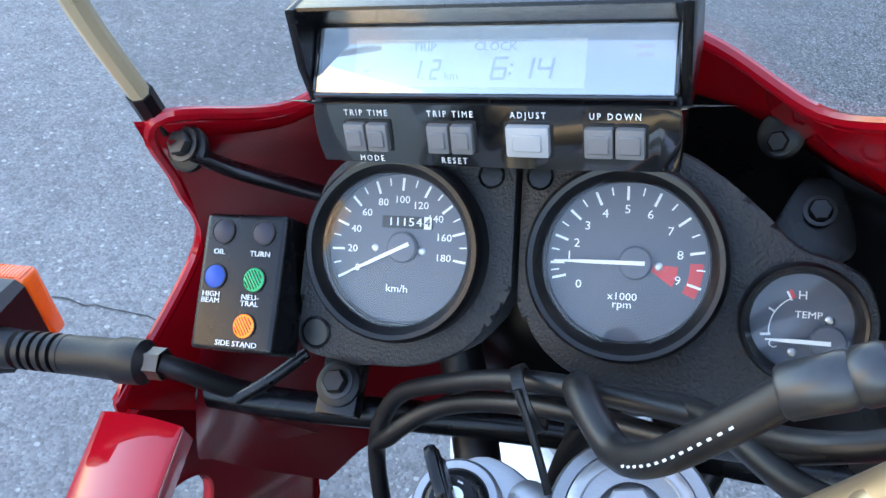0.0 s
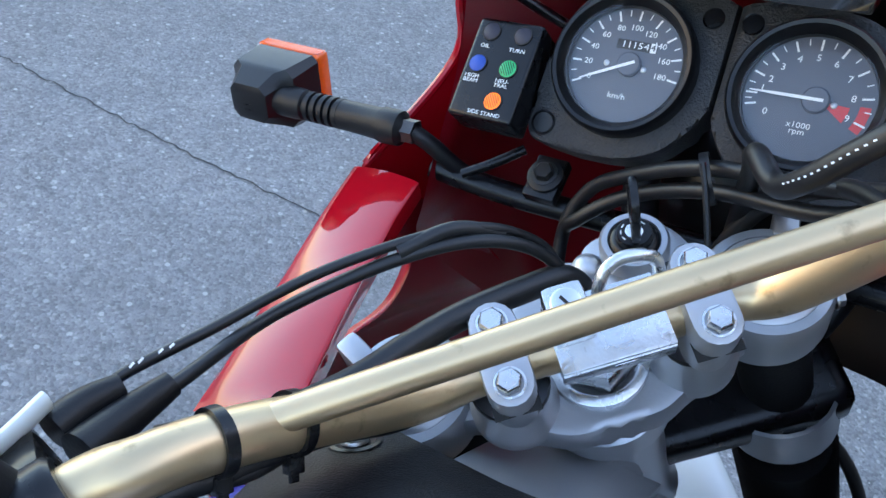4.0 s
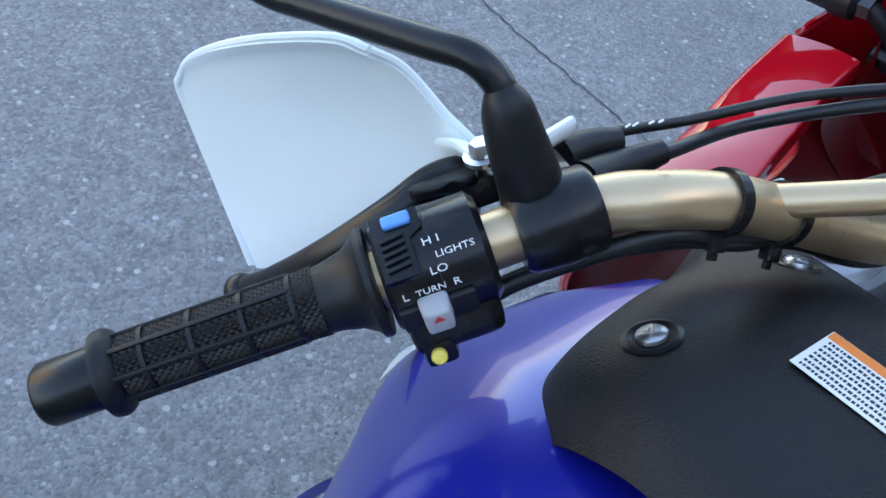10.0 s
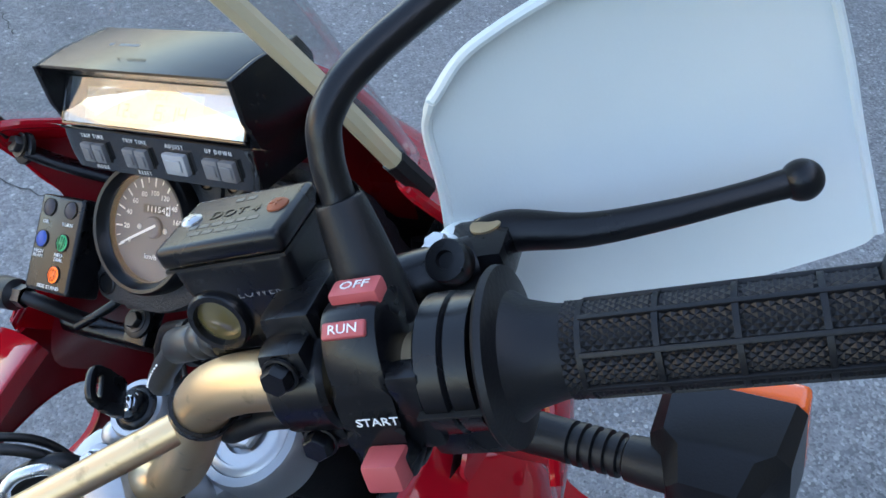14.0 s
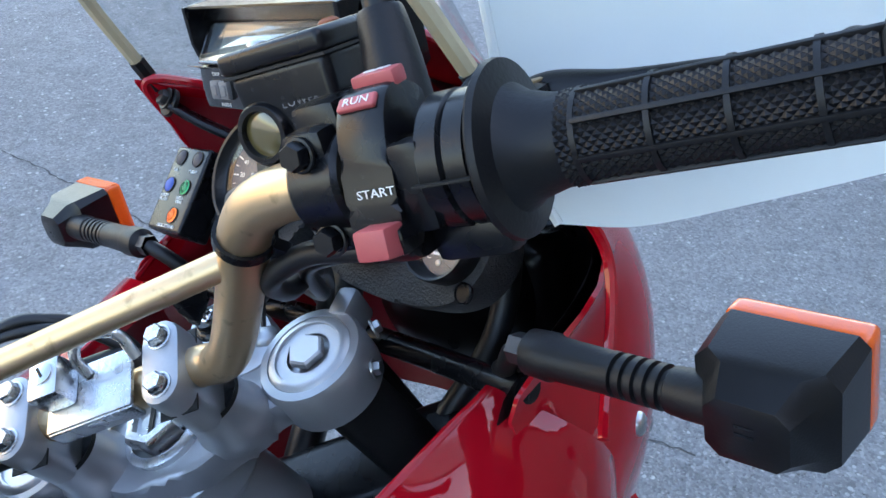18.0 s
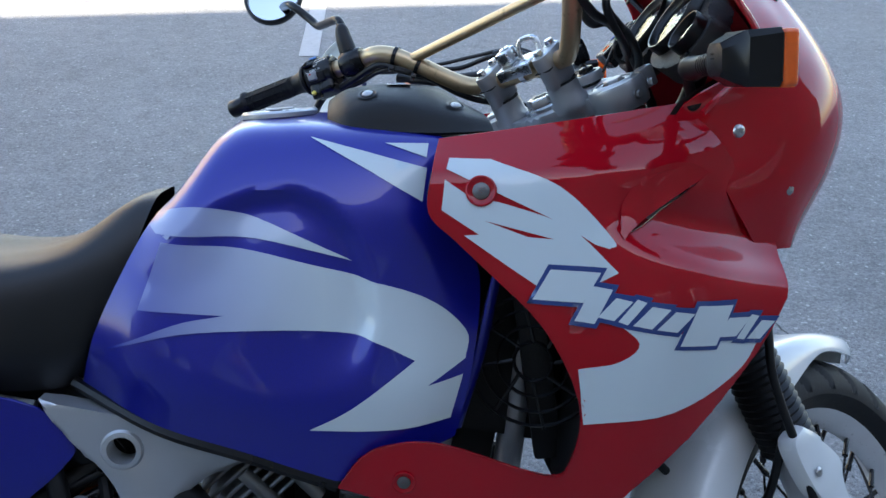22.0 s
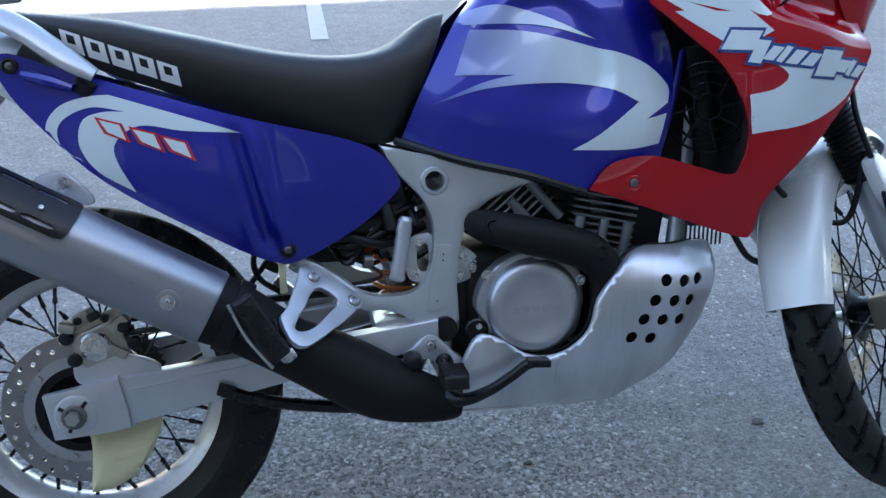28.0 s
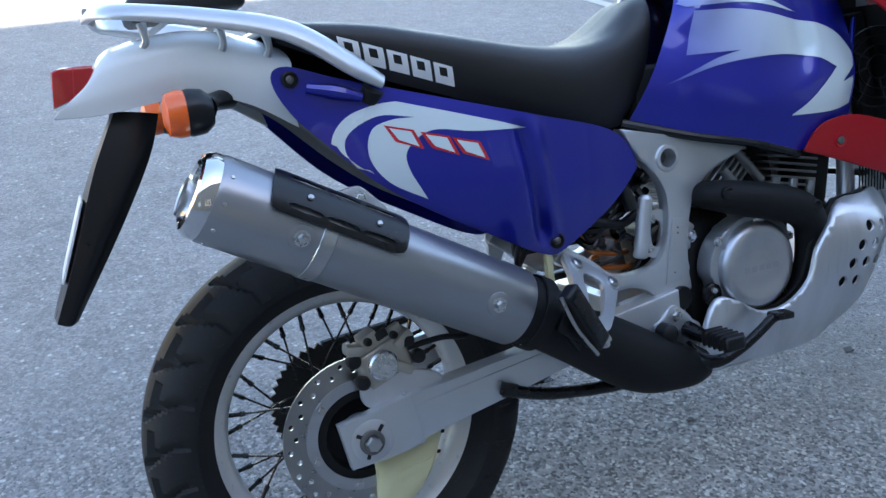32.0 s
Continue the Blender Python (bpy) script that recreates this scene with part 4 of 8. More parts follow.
for s in (-1, 1):
    side = fair_pts if s < 0 else left_pts
    bm = panel(side, lambda x, z: fair_h(x, z, s), s, step=.0045 if s < 0 else .008, roll=.004, holes=[slot_hole[s]])
    FAIR = tree_of(bm)
    fs = P("side_fairing", bm, RED, "glossy red side fairing with white graphics")
    even_gloss(fs, lambda x, z: fair_h(x, z, s), s)
    # inner face coloured red on the left, black on the right
    part("fairing_inside", panel([(p[0], p[1] - (.050 if p[1] > 1.015 and s < 0 else 0), *p[2:]) for p in side], lambda x, z: fair_h(x, z, s) - .006, s, step=.012, roll=.001, thick=-.002, holes=[slot_hole[s]]), RED_INNER if s > 0 else BLACK, fs, "matt red inner face" if s > 0 else "black inner face")
    if s < 0:
        decal([(.974, 1.012, 1), (1.016, 1.011, 1), (1.084, .985), (1.134, .934), (1.130, .925, 1), (1.116, .929, 1), (1.085, .948), (1.040, .970), (.970, 1.002, 1)], FAIR, "white_graphic", STICKER, fs, side=s)
        decal([(.968, .992, 1), (.992, .976, 1), (1.033, .967), (1.092, .945), (1.138, .902, 1), (1.082, .872, 1), (1.028, .908), (.986, .937, 1), (1.001, .938, 1), (.964, .962, 1)], FAIR, "white_graphic", STICKER, fs, side=s, holes=[[(1.006, .952, 1), (1.050, .936, 1), (1.076, .934, 1)]])
        decal([(1.128, .858, 1), (1.158, .832), (1.138, .811), (1.099, .803, 1), (1.108, .741, 1), (1.198, .755), (1.271, .791), (1.296, .826, 1), (1.218, .838)], FAIR, "white_graphic", STICKER, fs, side=s)
    # the shelf along the top edge
    if s > 0:
        net = []
        for xi, yi, zi, xo, yo, zo in ((1.204, .171, 1.068, 1.212, .232, 1.060), (1.165, .164, 1.061, 1.165, .224, 1.048), (1.128, .155, 1.054, 1.114, .211, 1.037), (1.085, .143, 1.049, 1.062, .195, 1.034), (1.048, .131, 1.045, 1.024, .182, 1.028), (1.016, .121, 1.041, 1.004, .172, 1.021)):
            zd = zo - .007
            net.append([(xi + .004, s * (yi + .001), zi - .014), (xi, s * yi, zi - .003), (xi, s * (yi + .003), zi), ((xi + xo) / 2, s * (yi + yo) / 2, (zi + zo) / 2 + .0025), (xo, s * yo, zo), (xo, s * (fair_h(xo, zd, 1) + .0007), zd)])
        part("fairing_shelf", patch(net, 5, 4), RED, fs)
    # model name: slanted plain shapes with a dark blue edge
    for i, (x0, w, up, dn) in enumerate(((1.062, .050, .030, .006), (1.103, .020, .020, .022), (1.126, .016, .012, .012), (1.146, .009, .016, .012), (1.160, .018, .011, .013), (1.183, .020, .010, .012), (1.207, .040, .021, .028), (1.243, .028, .010, .012), (1.272, .010, .016, .012), (1.286, .018, .009, .012))):
        zc = .880 - (x0 - 1.062) * .19
        b = .009
        up, dn = up * .82, dn * .82
        edge = [(x0 - .006 - b, zc - dn - .004, 1), (x0 + w - b + .002, zc - dn - .008, 1), (x0 + w + b + .006, zc + up + .002, 1), (x0 + b - .002, zc + up + .005, 1)]
        face = [(x0 - b, zc - dn, 1), (x0 + w - b, zc - dn - .003, 1), (x0 + w + b, zc + up - .003, 1), (x0 + b, zc + up, 1)]
        decal(edge, FAIR, "name_edge", NAVY, fs, side=s, lift=.0018, sub=1, step=.01)
        decal(face, FAIR, "name_shape", STICKER, fs, side=s, lift=.0026, sub=1, step=.01)
    # air slot under an overhanging lip
    up = [(1.142, .938), (1.148, .970), (1.178, 1.001), (1.214, 1.007), (1.236, .997)]
    low = [(1.145, .934), (1.155, .944), (1.174, .956), (1.202, .976), (1.235, .995)]
    rows = []
    for k in range(5):
        f = k / 4
        rows.append([(a[0] + (b[0] - a[0]) * f, s * (fair_h(*a) * (1 - f) + fair_h(*b) * f + .0010 + .006 * f * f * math.sin(math.pi * k2 / 4)), a[1] + (b[1] - a[1]) * f + .0015 * (1 - f)) for k2, (a, b) in enumerate(zip(up, low))])
    if s < 0:
        part("slot_lip", patch(rows, 3, 5), RED, fs)
    for x, z, r in ((1.004 if s < 0 else 1.036, .981, .016), (.922, .668, .013)):
        e = .006
        nr = V(-(fair_h(x + e, z, s) - fair_h(x - e, z, s)) / (2 * e), s, -(fair_h(x, z + e, s) - fair_h(x, z - e, s)) / (2 * e)).normalized()
        p = V(x, s * fair_h(x, z, s), z) + nr * .0008
        part("bolt_well", lathe([(r, -.004), (r, .0016), (r * .90, .0024), (r * .70, .0006), (0, .0006)], axes(p, nr), 32), RED, fs)
        part("screw", screwhead(r * .56, .003), WEATHERED, fs, "", axes(p + nr * .0007, nr))

# headlamp cowl
cowl_net = [
    [(1.312, -fair_h(1.312, .915) + .002, .908), (1.254, -fair_h(1.254, .990) + .002, .986), (1.214, -fair_h(1.214, 1.054) + .001, 1.055), (1.290, -.196, 1.120), (1.248, -.158, 1.222)],
    [(1.360, -.152, .905), (1.352, -.180, .990), (1.340, -.184, 1.060), (1.345, -.162, 1.125), (1.306, -.124, 1.200)],
    [(1.388, -.085, .897), (1.420, -.112, .985), (1.428, -.115, 1.060), (1.398, -.104, 1.130), (1.331, -.073, 1.224)],
    [(1.398, 0, .892), (1.455, 0, .985), (1.462, 0, 1.060), (1.428, 0, 1.135), (1.339, 0, 1.240)],
]
cowl_left = [[(x, -y, z) for x, y, z in r] for r in cowl_net]
cowl_left[0][4] = (1.241, .166, 1.224)
cowl_left[0][:3] = [(1.327, .192, .913), (1.268, .228, .994), (1.220, .231, 1.058)]
bm = merge(patch(cowl_net, 7, 6), None, patch(cowl_left, 7, 6))
bmesh.ops.remove_doubles(bm, verts=bm.verts, dist=.0005)
cowl = P("headlamp_cowl", thicken(bm, .003), RED, "glossy red headlamp cowl round the instruments")
for x, y, z in ((1.262, .224, 1.040), (1.339, .180, .975)):
    for s in (-1, 1):
        part("screw", screwhead(.007, .004), STEEL, cowl, "", axes((x, s * y, z), (.35, s, 0)))
# inner skins of the cowl: right coloured black, left dull red
liner = [[(x - .005, y * .965, z) for x, y, z in r[:4]] + [((r[3][0] * .45 + r[4][0] * .55) - .005, (r[3][1] * .45 + r[4][1] * .55) * .965, r[3][2] * .45 + r[4][2] * .55)] for r in cowl_net]
part("cowl_inner_skin", patch(liner, 6, 6), BLACK, cowl, "black inner face of the cowl")
liner = [[(x - .005, -y * .965, z) for x, y, z in r[:4]] + [((r[3][0] * .1 + r[4][0] * .9) - .005, -(r[3][1] * .1 + r[4][1] * .9) * .965, r[3][2] * .1 + r[4][2] * .9)] for r in cowl_net]
part("cowl_inner_skin", patch(liner, 6, 6), RED_INNER, cowl, "dull red inner face of the cowl")
# inner edge beading and cowl corners
for s in (-1, 1):
    part("edge_bead", tube([(1.222, s * .229, 1.058), (1.290, s * .196, 1.120), (1.270, s * .178, 1.175), (1.247, s * .159, 1.222), (1.306, s * .124, 1.201), (1.331, s * .073, 1.225), (1.338, s * .010, 1.240)], .0035, 8), RED, cowl)
# windscreen
screen_net = [
    [(1.250, -.162, 1.222), (1.215, -.150, 1.292), (1.180, -.128, 1.365)],
    [(1.308, -.125, 1.204), (1.262, -.120, 1.300), (1.220, -.104, 1.392)],
    [(1.334, -.074, 1.228), (1.290, -.070, 1.318), (1.246, -.062, 1.408)],
    [(1.342, 0, 1.244), (1.300, 0, 1.326), (1.256, 0, 1.415)],
]
bm = patch(screen_net, 5, 5, True)
ws = P("windscreen", bm, SCREEN, "clear scratched windscreen")
ws.visible_shadow = False
for s in (-1, 1):
    part("edge_trim", tube([(1.246, s * .160, 1.232), (1.215, s * .151, 1.292), (1.180, s * .129, 1.366)], .0052, 8), TAN, ws, "yellowed edge trim of the windscreen")
    part("trim_end", tube([(1.256, s * .164, 1.214), (1.243, s * .159, 1.238)], .0062, 8), RUBBER, ws, "black rubber end of the trim")

# belly plate
SKID_H = heights([.60, .75, .90, 1.0, 1.09], [.28, .35, .42, .50, .56], [
    [.150, .155, .150, .110, .050], [.165, .180, .190, .170, .100], [.160, .186, .210, .205, .150], [.155, .182, .216, .222, .170], [.150, .176, .196, .188, .142]])
skid_pts = [(.619, .279, 1), (.622, .335), (.648, .400), (.672, .420), (.705, .408), (.742, .384), (.780, .378), (.816, .390), (.848, .424), (.862, .478), (.894, .520), (.934, .556), (1.0, .557), (1.070, .556), (1.087, .540), (1.083, .482), (1.069, .438), (1.046, .393), (1.015, .350), (.980, .316), (.932, .292), (.880, .279)]
skid_holes = []
for i, row in enumerate((((.974, .504), (1.007, .500), (1.038, .499)), ((.955, .471), (.989, .468), (1.021, .465)), ((.938, .438), (.971, .435), (1.004, .432)), ((.919, .406), (.953, .402)))):
    for x, z in row:
        skid_holes.append([(x + .0108 * math.cos(a), z + .0108 * math.sin(a)) for a in np.linspace(0, 2 * math.pi, 9)[:-1]])
for s in (-1, 1):
    bm = panel(skid_pts, SKID_H, s, step=.010, holes=skid_holes, roll=.006, sub=3)
    sk = P("belly_plate", bm, BRUSHED, "brushed aluminium belly plate with round holes")
    even_gloss(sk, SKID_H, s)
    # near-black sheet set 22 mm behind the plate, so its holes come out dark
    part("plate_backing", panel([(x, z) for x, z, *_ in skid_pts[4:]], lambda x, z: SKID_H(x, z) - .022, s, step=.03, roll=.001, sub=2), DARK, sk, "near-black backing sheet behind the plate")
bm = patch([[(.62, -.152, .281), (.62, 0, .276)], [(.75, -.157, .281), (.75, 0, .276)], [(.885, -.148, .288), (.885, 0, .282)], [(.960, -.12, .335), (.965, 0, .325)], [(1.02, -.10, .385), (1.03, 0, .375)], [(1.085, -.06, .50), (1.10, 0, .48)]], 4, 4, True)
P("belly_pan", thicken(bm, .003), BRUSHED, "", sk)

# tail
tail_net = [
    [(-.354, -.070, .871), (-.338, -.077, .885), (-.302, -.076, .912), (-.296, -.04, .916), (-.296, 0, .918)],
    [(-.285, -.083, .870), (-.276, -.090, .905), (-.272, -.080, .944), (-.270, -.04, .957), (-.270, 0, .959)],
    [(-.176, -.092, .880), (-.170, -.104, .920), (-.165, -.095, .960), (-.165, -.05, .974), (-.165, 0, .976)],
    [(-.100, -.104, .862), (-.095, -.118, .900), (-.090, -.110, .940), (-.085, -.06, .958), (-.085, 0, .962)],
    [(-.030, -.112, .818), (-.040, -.128, .870), (-.030, -.124, .910), (-.03, -.06, .935), (-.03, 0, .94)],
]
bm = patch(tail_net, 6, 6, True)
tail = P("tail_cowl", thicken(bm, .003), WHITE, "white tail cowl under the luggage rack")
bm = prism([(-.351, .884, 1), (-.346, .933, 1), (-.330, .938), (-.291, .937, 1), (-.288, .915, 1), (-.318, .896, 1)], .146, Matrix.Translation((0, .073, 0)) @ Matrix.Rotation(radians(90), 4, "X"), .005, 3)
tl = P("tail_lamp", bm, REDLENS, "red tail lamp lens", tail)
part("lens_divider", box((.002, .1462, .040), pose(-.3195, 0, .918, 0, 8, 0), .0005), CRIMSON, tl)
bm = patch([[(-.275, -.060, .872), (-.245, -.062, .868), (-.215, -.05, .862)], [(-.318, -.072, .790), (-.262, -.075, .800), (-.240, -.06, .80)], [(-.358, -.078, .690), (-.322, -.080, .700), (-.300, -.06, .70)], [(-.402, -.072, .592), (-.386, -.074, .586), (-.375, -.06, .588)]], 5, 5)
bm2 = patch([[(-.275, -.060, .872), (-.275, 0, .872)], [(-.318, -.072, .790), (-.322, 0, .790)], [(-.358, -.078, .690), (-.366, 0, .690)], [(-.402, -.072, .592), (-.408, 0, .590)]], 5, 5, True)
flap = P("mudguard", thicken(bm2, .004), BLACK, "black plastic rear mudguard")
part("mudguard_side", thicken(bm, .003), BLACK, flap)
bm = patch([[(-.275, .060, .872), (-.245, .062, .868), (-.215, .05, .862)], [(-.318, .072, .790), (-.262, .075, .800), (-.240, .06, .80)], [(-.358, .078, .690), (-.322, .080, .700), (-.300, .06, .70)], [(-.402, .072, .592), (-.386, .074, .586), (-.375, .06, .588)]], 5, 5)
part("mudguard_side", thicken(bm, .003), BLACK, flap)
part("number_plate", box((.004, .13, .12), pose(-.362, 0, .70, 0, 22, 0), .002), LABEL, flap, "blank back of the number plate")
bm = patch([[(-.20, -.055, .880), (-.20, 0, .885)], [(-.11, -.065, .876), (-.11, 0, .88)], [(-.03, -.07, .836), (-.03, 0, .845)], [(.06, -.07, .752), (.06, 0, .76)], [(.14, -.07, .690), (.14, 0, .70)], [(.25, -.07, .63), (.25, 0, .64)]], 5, 5, True)
P("inner_mudguard", thicken(bm, .003), DARK, "black plastic mudguard over the rear wheel")
P("mudguard_skirt", prism([(-.02, .836), (.05, .756), (.12, .694), (.20, .645), (.26, .630), (.24, .720), (.10, .800), (-.01, .880)], .004, Matrix.Translation((0, -.068, 0)) @ Matrix.Rotation(radians(90), 4, "X"), .001, 4), BLACK, "black plastic skirt of the inner mudguard")
# rear indicators
for s in (-1, 1):
    st = P("rear_indicator", tube([(-.12, s * .085, .872), (-.15, s * .12, .868), (-.165, s * .155, .862)], [.016, .013, .018], 14), BLACK, "black rear indicator with an amber lens")
    bm = lathe([(.0, -.030), (.020, -.030), (.030, -.018), (.032, .0), (.030, .006)], axes((-.188, s * .175, .858), (-1, 0, 0)), 20)
    part("housing", bm, BLACK, st)
    bm = lathe([(.031, 0), (.032, .010), (.028, .024), (.014, .030), (0, .031)], axes((-.193, s * .175, .858), (-1, 0, 0)), 24)
    part("lens", bm, AMBER, st, "amber indicator lens")
# rack
rack = None
for s in (-1, 1):
    bm = tube([(.088, s * .168, .868), (.050, s * .170, .893), (-.010, s * .160, .938), (-.060, s * .148, .962), (-.150, s * .128, .984), (-.240, s * .108, 1.000), (-.275, s * .070, 1.006), (-.282, 0, 1.008)], [.013, .020, .021, .020, .018, .016, .015, .014], 14, squash=.48)
    ob = P("luggage_rack", bm, FRAME, "silver painted luggage rack with grab rails") if rack is None else part("grab_rail", bm, FRAME, rack)
    rack = rack or ob
    part("rack_foot", tube([(.075, s * .160, .860), (.068, s * .150, .845)], .016, 10), RUBBER, rack)
for x, w, z in ((-.05, .142, .962), (-.12, .130, .976), (-.19, .116, .990)):
    part("rack_bar", tube([(x, -w, z), (x + .01, 0, z + .004), (x, w, z)], .007, 8), FRAME, rack)
for x, y, z in ((-.22, -.085, .985), (-.12, -.11, .970), (-.06, -.12, .955)):
    part("rack_hook", tube([(x, y, z), (x + .002, y - .004, z - .022), (x - .002, y, z - .032)], [.007, .005, .006], 8), FRAME, rack)
bm = box((.17, .12, .035), pose(-.15, 0, 1.012, 0, -4, 0), .014, 3)
P("tool_pouch", bm, VINYL, "black pad on the luggage rack")


# ---- wheels ----
def tyre_mesh(R, w, blocks, groove, lean, rim_r, hw, depth=.013, nu=None):
    """A tyre about the y axis: rounded section with slanted tread grooves cut into its crown."""
    nu = nu or blocks * 12
    prof = []
    n = 30
    for j in range(n + 1):
        a = math.pi * (j / n - 0.5) * 1.28
        prof.append((math.sin(a), math.cos(a)))
    bm = bmesh.new()
    rings = []
    sec = (R - rim_r + .007) / (1.4258 * .95)
    for i in range(nu):
        th = 2 * math.pi * i / nu
        ring = []
        for s, c in prof:
            k = (max(0, -c) / .4258) ** 1.3
            y = s * w / 2 * (1 - k) + math.copysign(hw - .002, s) * k
            r = R - sec * (1 - c) * .95
            v = abs(s)
            cut = 0
            if c > .12:
                ph = (blocks * th / (2 * math.pi) + lean * v * (1 if s > 0 else 1) + (0.5 if s > 0 else 0)) % 1
                if ph < groove and v > .18:
                    cut = depth * 1.0
                ph2 = (blocks * th / (2 * math.pi) * 1 + lean * v * .3 + (0.27 if s > 0 else .77)) % 1
                if abs(v - .55) < .05 and ph2 < .55:
                    cut = depth
            elif c <= .12:
                cut = 0
            r -= cut
            ring.append(bm.verts.new((r * math.cos(th), y, r * math.sin(th))))
        rings.append(ring)
    for i in range(nu):
        a, b = rings[i], rings[(i + 1) % nu]
        for j in range(n):
            bm.faces.new((a[j], a[j + 1], b[j + 1], b[j]))
    return bm


def about_y(profile, seg=72, m=None):
    """Revolves (radius, y) pairs about the y axis."""
    return lathe(profile, (m or Matrix()) @ Matrix.Rotation(radians(-90), 4, "X"), seg, closed=False)


def disc_mesh(R, r0, holes, rows, thick=.005, hr=.0042):
    loop = [(R * math.cos(a), R * math.sin(a)) for a in np.linspace(0, 2 * math.pi, 61)[:-1]]
    hl = [[(r0 * math.cos(a), r0 * math.sin(a)) for a in np.linspace(0, 2 * math.pi, 41)[:-1]]]
    for k in range(holes):
        rr = R - .010 - (k % rows) * .0105
        t = 2 * math.pi * k / holes
        hl.append([(rr * math.cos(t) + hr * math.cos(a), rr * math.sin(t) + hr * math.sin(a)) for a in np.linspace(0, 2 * math.pi, 8)[:-1]])
    lp, hs = [Vector(p) for p in loop], [[Vector(p) for p in h] for h in hl]
    own = sheet(lp, hs, None)
    res = bmesh.ops.extrude_face_region(own, geom=own.faces[:])
    for g in res["geom"]:
        if isinstance(g, bmesh.types.BMVert):
            g.co.z += thick
    return own


ROTX = Matrix.Rotation(radians(90), 4, "X")


def wheel(name, label, m, R, w, rim_r, rim_w, blocks, discs, hub_w, groove=.20, lean=.8):
    hw = rim_w / 2
    rim = P(name, about_y([(rim_r - .004, -hw), (rim_r, -hw + .001), (rim_r + .001, -hw + .005), (rim_r - .012, -hw + .010), (rim_r - .020, -hw + .020), (rim_r - .028, 0), (rim_r - .020, hw - .020), (rim_r - .012, hw - .010), (rim_r + .001, hw - .005), (rim_r, hw - .001), (rim_r - .004, hw), (rim_r - .015, hw - .008), (rim_r - .024, hw - .018), (rim_r - .032, hw - .026), (rim_r - .034, 0), (rim_r - .032, -hw + .026), (rim_r - .024, -hw + .018), (rim_r - .015, -hw + .008), (rim_r - .004, -hw)], 96), RIMALU, label, m=m)
    part("tyre", tyre_mesh(R, w, blocks, groove, lean, rim_r, hw), TYRE, rim, "black treaded tyre", sharp=30)
    part("hub", about_y([(.0, -hub_w), (.024, -hub_w), (.026, -hub_w + .012), (.050, -hub_w + .016), (.056, -hub_w + .022), (.036, -hub_w + .034), (.032, 0), (.036, hub_w - .034), (.056, hub_w - .022), (.050, hub_w - .016), (.026, hub_w - .012), (.024, hub_w), (0, hub_w)], 36), CASE if discs == 1 else SATIN, rim)
    sp = tube([(0, 0, 0), (0, 0, 1)], .0019, 6, 1)
    spoke_me = finish(sp, SATIN)
    nip = finish(lathe([(.0, -.004), (.0036, -.004), (.0036, .016), (.0045, .018), (.0045, .026), (0, .026)], seg=8), SATIN)
    N = 36
    for k in range(N):
        s = 1 if k % 2 else -1
        t = 2 * math.pi * (k + .5) / N
        tang = 0.42 * (1 if (k // 2) % 2 else -1)
        a = V(.053 * math.cos(t + tang * 2.2), s * (hub_w - .022), .053 * math.sin(t + tang * 2.2))
        b = V((rim_r - .034) * math.cos(t), s * .006, (rim_r - .034) * math.sin(t))
        d = b - a
        q = axes(a, d)
        ob = part("spoke", spoke_me, SATIN, rim, "", q @ Matrix.Diagonal((1, 1, d.length, 1)))
        part("nipple", nip, SATIN, rim, "", axes(b, -d))
    return rim


RIMALU = mat("alloy_rim", (0.72, 0.73, 0.74), 0.34, metal=0.55, var=0.12, scale=20, bump=0.08, bscale=300, wear=(0.25, 0.24, 0.22), wear_amount=.5)
DISC = mat("brake_disc_steel", (0.36, 0.355, 0.35), 0.3, metal=1.0, var=0.15, scale=30, bump=0.12, bscale=350, rvar=.1)
REAR = Matrix.Translation((0, 0, .326))
rear = wheel("rear_wheel", "silver spoked rear wheel with a treaded tyre", REAR, .327, .140, .229, .080, 26, 1, .085)
d = part("brake_disc", disc_mesh(.128, .076, 36, 2, hr=.0045), DISC, rear, "drilled steel brake disc", Matrix.Translation((0, -.098, 0)) @ ROTX)
part("disc_carrier", lathe([(.078, 0), (.079, .006), (.060, .008), (.056, -.01), (.030, -.012)], Matrix.Translation((0, -.096, 0)) @ ROTX, 40), HEATBLACK, rear)
part("carrier_ring", lathe([(.092, 0), (.092, .0065), (.074, .0065), (.074, 0)], Matrix.Translation((0, -.0985, 0)) @ ROTX, 48), CASE, rear)
for k in range(6):
    t = 2 * math.pi * k / 6 + .3
    part("disc_bolt", hexbolt(.006, .005), STEEL, rear, "", axes((.083 * math.cos(t), -.105, .083 * math.sin(t)), (0, -1, 0)))
pts = [((.101 if k % 2 else .109) * math.cos(2 * math.pi * k / 84), (.101 if k % 2 else .109) * math.sin(2 * math.pi * k / 84), 1) for k in range(84)]
part("sprocket", prism(pts, .006, Matrix.Translation((0, .088, 0)) @ ROTX, 0), DARK, rear)

FN = Vector((-.558, .777, -.291)).normalized()
FZ = Vector((-.509, -.044, .859))
FRONT = axes((1.508, -.015, .364), FZ, FN.cross(FZ))
front = wheel("front_wheel", "silver spoked front wheel turned to the left", FRONT, .345, .092, .279, .058, 30, 2, .062, .18, 1.0)
